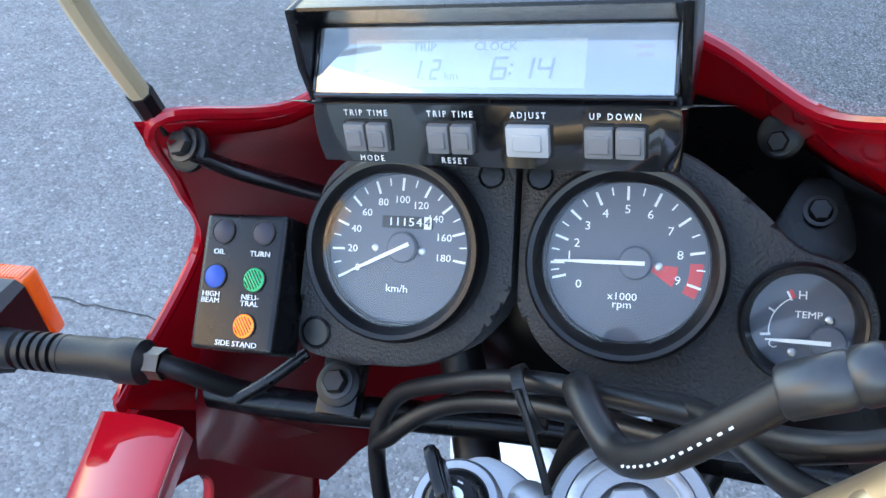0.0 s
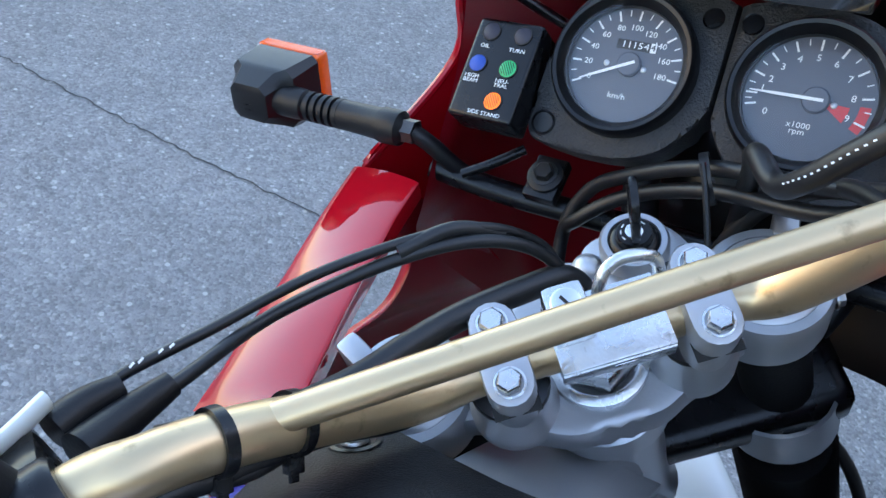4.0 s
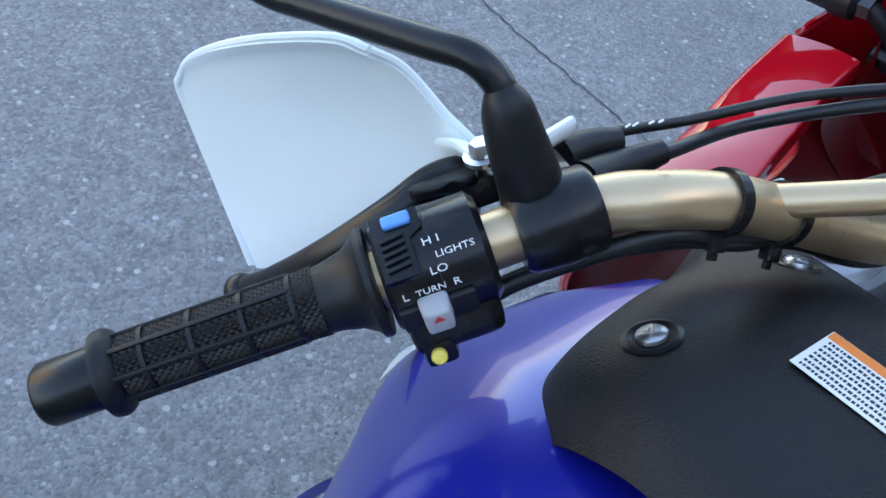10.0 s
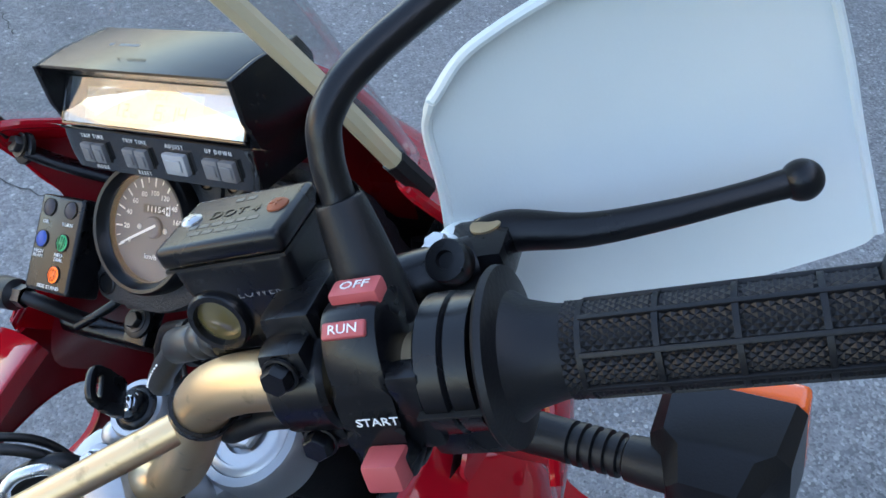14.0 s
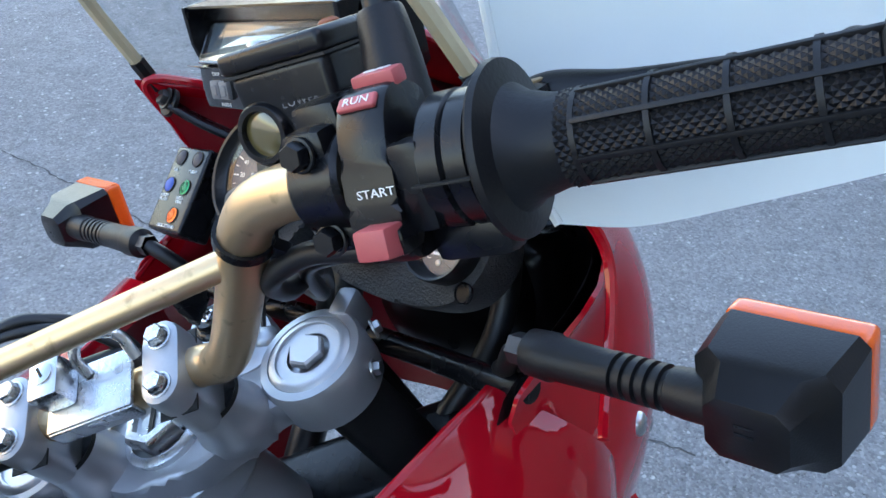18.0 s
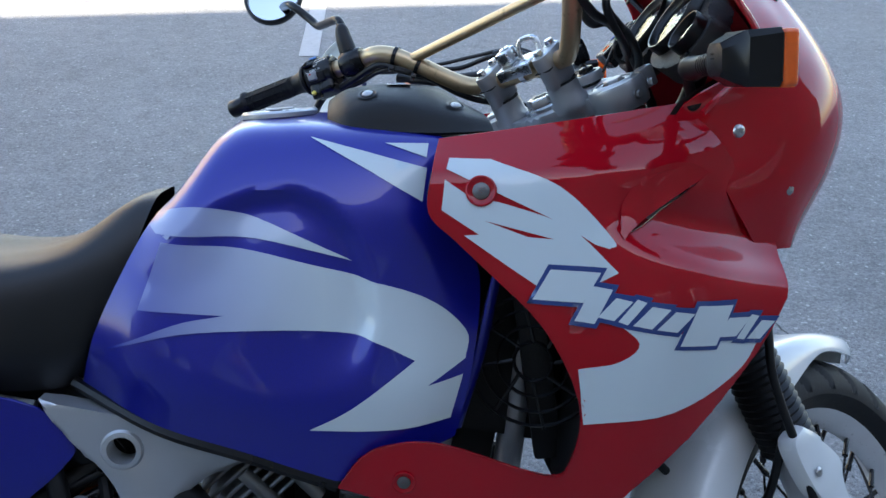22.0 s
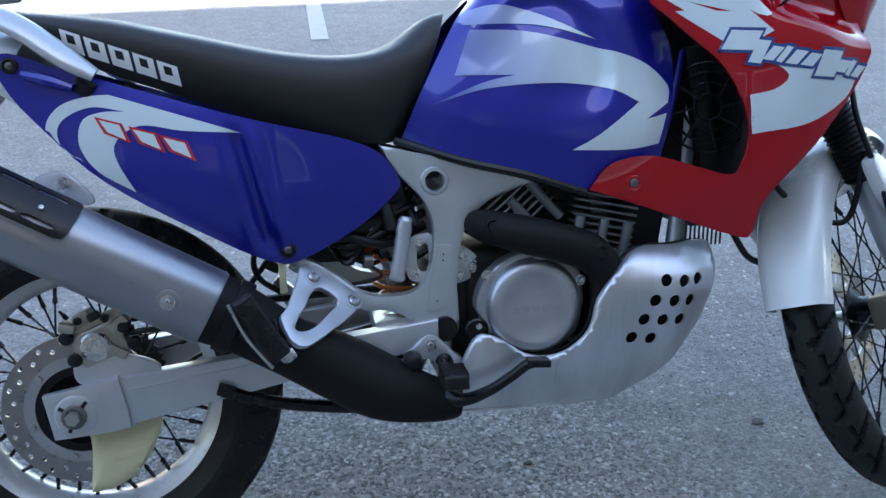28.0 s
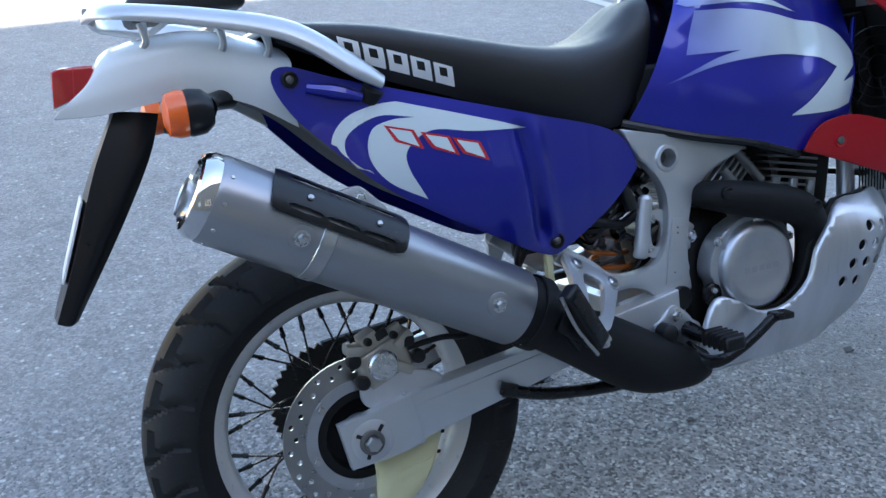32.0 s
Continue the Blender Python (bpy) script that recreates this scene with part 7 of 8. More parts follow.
grip(1, .0825, .1865, (.1135, .132, .1515, .170), "black rubber grip with knurled panels and raised ribs", .78)
grip(-1, .066, .179, (.0935, .1155, .137, .159), "black rubber throttle grip with knurled panels and ribs", .87, 1.22)
for s, u in ((1, .1885), (-1, .1815)):
    S("bar_end", about_bar(s, [(u, .010), (u, .0140), (u + .001, .0148), (u + .029, .0150), (u + .032, .0136), (u + .0325, 0)], 32) if s < 0 else about_bar(s, [(u, .010), (u, .0115), (u + .001, .0122), (u + .0225, .0124), (u + .0245, .0112), (u + .025, 0)], 32), BLACK, "glossy black bar end weight")

# left switch housing
sw = about_bar(1, [(.040, .012), (.040, .0185), (.0425, .0212), (.0775, .0215), (.0800, .0195), (.0800, .012)], 36)
o, a, b, c = bar_axes(1)
box((.036, .030, .026), axes(H(1, .060, .000, -.017), c, a), .006, 3, sw)
swl = S("switch_housing", sw, SATIN, "black handlebar switch housing with white lettering")
S("housing_seam", about_bar(1, [(.0595, .0213), (.0595, .0217), (.0600, .0217), (.0600, .0213)], 36), DARK, "", swl)
DIP = round_bar(1, .0700, 36, .0192)
S("dip_surround", prism([(-.0085, -.0150, 1), (-.0085, .0120, 1), (.0095, .0120, 1), (.0095, .003, 1), (.0045, .000, 1), (.0045, -.0150, 1)], .0034, DIP, .001, 1), SATIN, "", swl)
S("dip_button", box((.0105, .0052, .003), DIP @ Matrix.Translation((.0012, .0078, .0040)), .0024, 3), BLUEBTN, "pale blue button", swl)
for k in range(5):
    S("slider_rib", box((.0088, .0014, .0020), DIP @ Matrix.Translation((-.0020, .0012 - k * .0030, .0040)) @ Matrix.Rotation(.12, 4, "Z"), .0006), SATIN, "", swl)
for body, u, ang, size in (("H I", .0593, 44.3, .0040), ("LIGHTS", .0521, 59, .0034), ("LO", .0596, 72.5, .0040), ("L", .0739, 89, .0038), ("TURN", .0645, 89, .0032), ("R", .0549, 89, .0038)):
    lettering(body, size, round_bar(1, u, ang, .0216), swl, MARK, squash=1.3)
S("turn_well", box((.028, .012, .003), round_bar(1, .0640, 116, .0215), .001), DARK, "", swl)
tb = S("turn_button", box((.0115, .0125, .010), round_bar(1, .0652, 109, .0250), .0022, 3, taper=.85), LIGHTGREY, "grey turn switch with a red triangle", swl)
part("red_triangle", prism([(-.0020, 0, 1), (.0020, 0, 1), (0, .0026, 1)], .0003, round_bar(1, .0652, 106, .0304), 0, 1), REDMARK, swl)
S("horn_tab", box((.013, .012, .010), axes(H(1, .069, -.010, -.029), -b - c * .2, a), .003, 2), SATIN, "", swl)
S("horn_button", lathe([(.0031, 0), (.0031, .002), (.0026, .0030), (0, .0034)], axes(H(1, .070, -.0165, -.029), -b + c * .35), 20), YELLOW, "small yellow horn button", swl)

# left perch, lever, mirror
o, a, b, c = bar_axes(1)
pe = about_bar(1, [(-.003, .011), (-.003, .0150), (-.001, .0168), (.012, .0178), (.026, .0168), (.029, .0150), (.029, .011)], 30)
box((.024, .030, .022), axes(H(1, .012, .022, .004), c, a), .005, 2, pe)
box((.044, .024, .014), axes(H(1, .026, .044, .006), c, a), .005, 2, pe)
pl = S("clutch_perch", pe, SATIN, "black clutch lever perch with rubber boots")
S("perch_boot", tube([H(1, -.002, .044, .005), H(1, -.016, .051, .003), H(1, -.030, .054, .0)], [.0085, .0075, .0055], 16), RUBBER, "", pl)
S("cable_boot", tube([H(1, -.006, .032, -.004), H(1, -.025, .044, -.008), H(1, -.046, .050, -.010)], [.0095, .008, .0055], 16), RUBBER, "", pl)
lev = tube([H(1, .034, .050, .008), H(1, .050, .050, .010), H(1, .072, .050, .004), H(1, .105, .060, -.008), H(1, .135, .082, -.021), H(1, .152, .100, -.029), H(1, .158, .107, -.032)], [.010, .009, .0078, .0072, .0066, .0068, .0060], 18, 10, squash=.75)
lathe([(0 if abs(k) == 8 else .0092 * math.cos(k * math.pi / 16), .0092 * math.sin(k * math.pi / 16)) for k in range(-8, 9)], axes(H(1, .157, .106, -.0315), a), 20, lev)
S("clutch_lever", lev, BLACK, "black clutch lever with a ball end")
S("lever_wing", prism([(0, -.007), (.010, -.008), (.026, -.004), (.026, .003), (.010, .007), (0, .007)], .005, axes(H(1, .034, .040, .010), c, a), .0015, 3), BLACK, "", pl)


def mirror(s, pts, head, normal, r, base, boot_r, label):
    st = S("mirror", tube([tuple(p) for p in pts], .0059, 18, 10), BLACK, label)
    S("boot", tube(base, boot_r, 22, 6), RUBBER, "black rubber boot", st)
    m = axes(head, normal, (0, 0, 1)) @ Matrix.Diagonal((1.0, .92, 1, 1))
    sh = lathe([(0, -.022), (r * .35, -.021), (r * .75, -.014), (r * .97, -.003), (r * 1.02, .003), (r * 1.0, .008), (r * .95, .0092), (r * .90, .0078), (r * .89, .003)], m, 44)
    S("shell", sh, BLACK, "round black plastic mirror shell", st)
    S("mirror_glass", lathe([(r * .895, .0035), (r * .5, .0041), (0, .0044)], m, 44), CHROME_MIRROR, "round mirror glass", st)
    S("ball_joint", lathe([(0, -.040), (.0068, -.038), (.0078, -.034), (.013, -.024), (.019, -.017), (.021, -.012)], axes(head, normal), 24), BLACK, "", st)
    return st


CHROME_MIRROR = mat("mirror_glass", (.86, .90, .92), rough=.02, metal=1.0, var=.02, rvar=.0)
hd = V(1.010, .428, 1.318)
mirror(1, [H(1, .0195, -.001, .030), H(1, .0197, -.003, .046), H(1, .0202, -.002, .057), H(1, .0262, .002, .0675), H(1, .040, .014, .0755), H(1, .072, .046, .093), H(1, .088, .0600, .103), H(1, .104, .0630, .124), H(1, .128, .064, .152), tuple(hd + V(.018, .015, -.012))], hd, (-.72, -.62, .22), .050,
       [H(1, .018, .004, .010), H(1, .0185, .001, .020), H(1, .0195, -.002, .034), H(1, .0197, -.0034, .048), H(1, .0199, -.0027, .055)], [.0128, .0120, .0110, .0092, .0060], "round black mirror on a bent black stem")
hd = V(1.02, -.47, 1.345)
mirror(-1, [H(-1, .0225, .016, .030), H(-1, .0202, .0245, .050), H(-1, .0205, .0285, .066), H(-1, .0250, .034, .079), H(-1, .040, .050, .089), H(-1, .085, .093, .103), H(-1, .105, .105, .112), H(-1, .14, .10, .145), tuple(hd + V(.018, -.015, -.012))], hd, (-.92, .28, .22), .046,
       [H(-1, .026, .011, .010), H(-1, .0250, .014, .020), H(-1, .0228, .019, .034), H(-1, .0203, .0245, .050), H(-1, .0201, .0250, .0522)], [.0118, .0112, .0104, .0086, .0068], "round black mirror on a bent black stem")


# handguards
def guard(s, net, arm, bolt, label):
    rows = [[tuple(H(s, *p)) for p in r] for r in net]
    g = S("handguard", thicken(patch(rows, 8, 8), .003 if s > 0 else -.003), GUARD, label)
    edge = tube(rows[0], .0021, 8, 8)
    tube([r[-1] for r in rows], .0021, 8, 8, edge)
    tube([r[0] for r in rows], .0021, 8, 8, edge)
    S("guard_rim", edge, GUARD, "", g)
    S("guard_arm", tube([tuple(H(s, *p)) for p in arm], .0065, 16, 8, squash=.5), GUARD, "white plastic arm", g)
    m = axes(H(s, *bolt), bar_axes(s)[3] + bar_axes(s)[2] * (-.25))
    w = lathe([(.0082, -.002), (.0082, 0), (.0055, .0004)], m, 24)
    lathe([(.0055, 0), (.0048, .0045), (.0042, .0055), (0, .0055)], m, 6, w)
    S("guard_bolt", w, STEEL, "rusty steel bolt with a washer", g)


GUARD = mat("guard_plastic", (.76, .82, .80), rough=.42, var=.06, scale=12, bump=.06, bscale=700)
guard(1, [[(.058, .066, .068), (.072, .078, .076), (.108, .108, .081), (.138, .136, .078), (.1520, .147, .068)],
          [(.047, .068, .056), (.070, .086, .066), (.110, .116, .071), (.144, .143, .067), (.1535, .149, .061)],
          [(.037, .066, .033), (.068, .092, .039), (.111, .121, .043), (.147, .145, .041), (.1545, .150, .037)],
          [(.027, .062, .008), (.066, .090, .005), (.111, .120, .005), (.148, .143, .004), (.1550, .146, .002)],
          [(.040, .064, -.020), (.068, .086, -.030), (.111, .114, -.036), (.147, .134, -.035), (.1540, .136, -.032)]],
      [(.040, .066, .018), (.034, .046, .021), (.029, .026, .021), (.012, .030, .018), (-.008, .040, .018)], (.0295, .026, .0245), "white plastic handguard on the clutch side")
guard(-1, [[(.044, .070, .060), (.064, .078, .074), (.110, .094, .082), (.160, .110, .070), (.174, .117, .058)],
           [(.037, .073, .048), (.062, .085, .063), (.112, .104, .070), (.164, .118, .062), (.178, .125, .050)],
           [(.034, .074, .022), (.062, .089, .028), (.112, .112, .032), (.168, .126, .026), (.1815, .133, .018)],
           [(.030, .073, -.012), (.062, .088, -.012), (.112, .113, -.012), (.170, .129, -.014), (.183, .135, -.018)],
           [(.044, .070, -.050), (.072, .084, -.060), (.112, .106, -.064), (.172, .122, -.062), (.185, .126, -.058)]],
      [(.040, .078, .002), (.036, .066, .006), (.034, .050, .006), (.034, .040, -.002), (.034, .036, -.014)], (.034, .052, .0105), "white plastic handguard on the throttle side")

# right: master cylinder
o, a, b, c = bar_axes(-1)
MC = axes(H(-1, -.0215, .026, 0), c, a)
mc = S("brake_master_cylinder", box((.0425, .0285, .040), MC @ Matrix.Translation((0, 0, .0245)), .004, 3, taper=1.10), SATIN, "black brake fluid reservoir with a sight glass")
S("reservoir_lid", box((.0500, .0345, .0085), MC @ Matrix.Translation((0, 0, .0483)), .003, 3), SATIN, "black lid with raised lettering", mc)
S("lid_seam", box((.0485, .0332, .0012), MC @ Matrix.Translation((0, 0, .0434)), 0), DARK, "", mc)
WORN = mat("worn_black_edges", (.05, .048, .046), rough=.35, var=.3, scale=200)
RUST = mat("rusty_screw", (.30, .10, .05), rough=.6, metal=.6, var=.4, scale=300)
for x, y, M_ in ((-.0182, .001, STEEL), (.0178, .001, RUST)):
    part("lid_screw", screwhead(.0042, .0022), M_, mc, "", MC @ Matrix.Translation((x, y, .0520)) @ Matrix.Rotation(.4, 4, "Z"))
lettering("DOT 4", .0068, MC @ Matrix.Translation((0, .0018, .0527)), mc, SATIN, "raised_lettering", 1.05)
bars([(-.004, .0105, .0035), (.001, .0105, .0035), (-.016, -.0046, .0035), (-.0115, -.0046, .004), (-.0065, -.0046, .0045), (-.001, -.0046, .004), (.004, -.0046, .0035), (.0085, -.0046, .004), (-.014, -.0092, .005), (-.008, -.0092, .004), (-.003, -.0092, .0045), (.0025, -.0092, .0035)], .0022, MC @ Matrix.Translation((0, 0, .0526)), mc, WORN)
gm = axes(H(-1, -.0360, .0128, .0205), -b + c * .05, a)
S("sight_ring", lathe([(.0122, -.004), (.0122, .0035), (.0112, .0048), (.0092, .0048), (.0088, .002)], gm, 32), SATIN, "", mc)
S("sight_glass", lathe([(.0090, .0022), (.006, .0032), (0, .0034)], gm, 28), OILGLASS, "round sight glass with yellowish brake fluid", mc)
lettering("LOWER", .0048, axes(H(-1, -.015, .0110, .0295), -b, a), mc, GREY, "raised_lettering", 1.15)
bars([(-.0025, 0, .005)], .0008, axes(H(-1, -.0145, .0112, .0235), -b, a), mc, GREY, "level_mark")
cl = about_bar(-1, [(-.011, .012), (-.011, .0170), (-.009, .0186), (.009, .0186), (.011, .0170), (.011, .012)], 30)
box((.020, .034, .030), axes(H(-1, 0, .012, .014), c, a), .004, 2, cl)
for w, v in ((.0150, -.011), (-.0165, -.009)):
    box((.0185, .016, .014), axes(H(-1, -.001, v + .004, w), c, a), .005, 2, cl)
S("perch_clamp", cl, SATIN, "", mc)
for w, v in ((.0145, -.0155), (-.0170, -.0135)):
    part("clamp_bolt", hexbolt(.0052, .006, 1.2), BLACK, mc, "", axes(H(-1, -.0015, v, w), -b + c * .1))
S("cylinder", tube([H(-1, -.052, .026, .004), H(-1, -.02, .030, .004), H(-1, .020, .040, .004), H(-1, .046, .052, .002)], [.011, .0125, .0125, .0110], 20), SATIN, "", mc)
S("lever_bracket", box((.030, .028, .017), axes(H(-1, .044, .060, .001), c, a), .005, 2), SATIN, "", mc)
lev = tube([H(-1, .046, .066, .002), H(-1, .058, .068, .004), H(-1, .085, .066, .001), H(-1, .115, .073, -.002), H(-1, .140, .083, -.005), H(-1, .155, .090, -.007)], [.0100, .0084, .0065, .0054, .0050, .0056], 18, 10, squash=.75)
lathe([(0 if abs(k) == 8 else .0078 * math.cos(k * math.pi / 16), .0078 * math.sin(k * math.pi / 16)) for k in range(-8, 9)], axes(H(-1, .159, .0915, -.0075), a), 20, lev)
bl = S("brake_lever", lev, BLACK, "black brake lever with a ball end")
part("pivot_bolt", lathe([(.0062, 0), (.0062, .0008), (.005, .0012), (0, .0012)], None, 24), GOLD, bl, "", axes(H(-1, .049, .066, .0095), c))
S("adjuster", lathe([(.0075, -.005), (.008, -.004), (.008, .004), (.0075, .005), (.0035, .005), (.0030, .003), (0, .003)], axes(H(-1, .042, .040, .012), c * .7 - b * .7), 20), SATIN, "", mc)

# right switch and throttle
PRF = [(-.012, .0240), (.002, .0300), (.011, .0275), (.0180, .0170), (.0215, .002), (.0235, -.008), (.0240, -.020), (.018, -.0265), (.004, -.0265), (-.014, -.018), (-.0185, .004)]
m = axes(H(-1, .0160, 0, 0), a, -b)
flip = 1 if (m.to_3x3() @ V(0, 1, 0)).dot(c) > 0 else -1
swr = S("switch_housing", prism([(p, q * flip) for p, q in PRF], .0200, m, .0030, 4), SATIN, "black engine stop and starter switch housing")
S("stop_button", box((.0170, .0085, .0060), axes(H(-1, .0275, .0002, .0310), c - b * .05, a), .0015, 2), PINK, "faded pink stop switch", swr)
lettering("OFF", .0050, axes(H(-1, .0275, .0, .0342), c - b * .05, a), swr, MARK, squash=1.2)
S("run_button", box((.0150, .0055, .0024), axes(H(-1, .0255, -.0125, .0265), c - b * .75, a), .0016, 3), PINK, "faded pink run mark", swr)
lettering("RUN", .0042, axes(H(-1, .0255, -.0125, .0265) + (c - b * .75).normalized() * .0013, c - b * .75, a), swr, MARK, squash=1.2)
bars([(-.004, .0012, .008), (-.004, -.0012, .008)], .0012, axes(H(-1, .0260, -.0068, .0294), c - b * .45, a), swr, SATIN)
lettering("START", .0040, axes(H(-1, .0300, -.0246, -.0006), -b + c * .12, a), swr, MARK, squash=1.25)
S("starter_recess", box((.0175, .0100, .0150), axes(H(-1, .0290, -.0215, -.0165), -b, a), .003, 2), SATIN, "", swr)
S("starter_button", box((.0135, .0110, .0110), axes(H(-1, .0296, -.0300, -.0150), -b + c * .15, a), .0016, 2, taper=.92), PINK, "faded pink starter button", swr)
th = about_bar(-1, [(.044, .012), (.044, .0205), (.0455, .0226), (.0530, .0226), (.0540, .0210), (.0550, .0222), (.0620, .0222), (.0630, .0195), (.0650, .0190), (.0650, .012)], 40)
box((.030, .026, .016), axes(H(-1, .050, .002, -.024), c, a), .005, 2, th)
thr = S("throttle_housing", th, SATIN, "black throttle cable housing")
S("housing_seam", box((.0225, .0490, .0008), axes(H(-1, .0545, 0, -.001), c, a), 0), DARK, "", thr)
S("housing_lug", box((.012, .010, .030), axes(H(-1, .041, -.016, -.002), c, a), .003, 2), SATIN, "", thr)


# cables and hoses, in the motorcycle's own axes
def cable(name, pts, r, label="", material=None, seg=12):
    return P(name, tube(pts, r, seg, 8), material or HOSE, label)


ZINC_DARK = mat("dull_zinc", (.07, .073, .078), rough=.4, metal=.8, var=.3, scale=120)
HOSE = mat("cable_sheath", (.008, .008, .009), rough=.42, var=.3, scale=60, bump=.08, bscale=700)
C1 = [tuple(STEER @ H(1, -.024, .054, .001)), (.938, .138, 1.113), (.978, .131, 1.111), (1.030, .105, 1.122), (1.077, .066, 1.131), (1.105, .043, 1.120), (1.122, .030, 1.095), (1.128, .020, 1.04), (1.12, .01, .96)]
C2 = [tuple(STEER @ H(1, -.040, .050, -.010)), (.950, .118, 1.110), (1.007, .119, 1.106), (1.050, .085, 1.121), (1.080, .056, 1.126), (1.103, .034, 1.115), (1.116, .020, 1.090), (1.120, .010, 1.04), (1.11, .0, .96)]
cc = cable("clutch_cable", C1, .0026, "black cable with white print on its sheath")
cable("choke_cable", C2, .0033, "thick black cable sheath")
cable("wiring_sleeve", [(1.138, -.002, 1.03), (1.124, .010, 1.075), (1.112, .021, 1.098), (1.088, .036, 1.099), (1.060, .051, 1.097), (1.032, .060, 1.096), (1.000, .071, 1.092), (.968, .088, 1.090), (.930, .115, 1.094)], .0068, "thick black wiring sleeve in front of the handlebar", seg=16)
cp = spline(C1, 8)
for i, wdt in ((9, .0045), (10, .005), (12, .004), (13, .004)):
    p, d = Vector(cp[i]), (Vector(cp[i + 1]) - Vector(cp[i])).normalized()
    nrm = V(-.7, -.2, .65)
    bars([(-wdt / 2, 0, wdt)], .0011, axes(p + (nrm - d * nrm.dot(d)).normalized() * .0029, nrm, -d if d.y > 0 else d), cc, MARK, "sheath_print")
P("cable_sleeve", tube([V(*C1[4]) + V(-.022, .016, -.006), V(*C1[4]), V(*C1[4]) + V(.020, -.016, -.008)], .0040, 14), HOSE, "", cc)
# wiring under the bar on the left
cable("switch_wire", [tuple(STEER @ H(1, .055, .004, -.026)), tuple(STEER @ H(1, .030, .006, -.022)), tuple(STEER @ V(.992, .178, 1.142)), tuple(STEER @ V(1.004, .155, 1.136)), tuple(STEER @ V(1.033, .124, 1.118)), tuple(STEER @ V(1.075, .085, 1.085)), (1.13, .045, 1.05), (1.17, .03, 1.0)], .0042, "black switch wiring tied to the handlebar")
cable("switch_wire", [tuple(STEER @ H(1, .050, .010, -.026)), tuple(STEER @ H(1, .016, .012, -.024)), tuple(STEER @ V(1.000, .170, 1.136)), tuple(STEER @ V(1.022, .138, 1.124)), (1.06, .09, 1.06), (1.13, .05, 1.02)], .0034)
cable("switch_wire", [tuple(STEER @ H(-1, .027, .006, -.024)), tuple(STEER @ H(-1, .006, .008, -.030)), tuple(STEER @ V(.996, -.168, 1.150)), tuple(STEER @ V(1.014, -.140, 1.142)), (1.139, -.118, 1.160), (1.180, -.086, 1.146), (1.208, -.052, 1.116), (1.214, -.030, 1.080), (1.215, -.015, 1.03)], .0052, "black switch wiring tied to the handlebar")
# brake hose with crimped end
bh = [tuple(STEER @ H(-1, -.050, .026, .004)), (1.133, -.145, 1.222), (1.132, -.111, 1.207), (1.132, -.090, 1.186), (1.137, -.073, 1.167), (1.150, -.060, 1.155), (1.172, -.045, 1.157), (1.192, -.041, 1.139), (1.210, -.036, 1.11), (1.238, -.03, 1.05), (1.262, -.05, .98), (1.28, -.09, .88)]
hose = cable("brake_hose", bh[2:], .0058, "black brake hose with a crimped steel end", seg=16)
d = (V(*bh[2]) - V(*bh[1])).normalized()
fit_m = axes(V(*bh[1]) - d * .010, d)
P("hose_crimp", lathe([(.0075, .016), (.0082, .017), (.0082, .022), (.0074, .0235), (.0082, .025), (.0082, .031), (.0074, .0325), (.0080, .034), (.0078, .050), (.0070, .051)], fit_m, 18), ZINC_DARK, "", hose)
P("hose_nut", lathe([(.0095, .002), (.0102, .003), (.0102, .013), (.0095, .014)], fit_m, 6), ZINC_DARK, "", hose)
P("banjo", lathe([(.0085, -.016), (.0085, .002)], fit_m, 16), SATIN, "", hose)
hp = spline(bh[2:], 8)
for i in range(5, 19):
    p, d = Vector(hp[i]), (Vector(hp[i + 1]) - Vector(hp[i])).normalized()
    nrm = V(-.8, .0, .6)
    bars([(-.0007, 0, .0014)], .0008, axes(p + (nrm - d * nrm.dot(d)).normalized() * .0059, nrm, -d if d.y > 0 else d), hose, MARK, "sheath_print")
# throttle cables and harness across the front of the yoke
for k, dz in enumerate((0, -.014)):
    cable("throttle_cable", [tuple(STEER @ H(-1, .050, .012, -.028 - .004 * k)), tuple(STEER @ H(-1, .030, .030, -.030)), tuple(STEER @ V(1.045, -.150, 1.135)), (1.180, -.085, 1.145 + dz), (1.205, -.020, 1.128 + dz), (1.222, .030, 1.103 + dz), (1.231 - .01 * k, .062, 1.078 + dz), (1.222, .074, 1.04), (1.19, .06, .96)], .0046, "black throttle cable looping under the instruments" if not k else "")
wt = lathe([(.0125, -.0025), (.0145, -.0025), (.0145, .0025), (.0125, .0025)], axes((1.199, -.018, 1.124), (.3, -.9, .3)), 24, closed=True)
P("wire_loop", wt, HOSE, "black coated wire loop holding cables")
P("wire_loop_tail", tube([(1.190, -.016, 1.137), (1.186, -.020, 1.128), (1.178, -.026, 1.112), (1.172, -.030, 1.100)], .0018, 8), HOSE)


# ---- instruments ----
DN = V(-.839, -.013, .544)
DASH = axes((1.256, .002, 1.154), DN, (.02, -1, 0))


def D(x, y, z=0.0):
    return DASH @ Matrix.Translation((x, y, z))


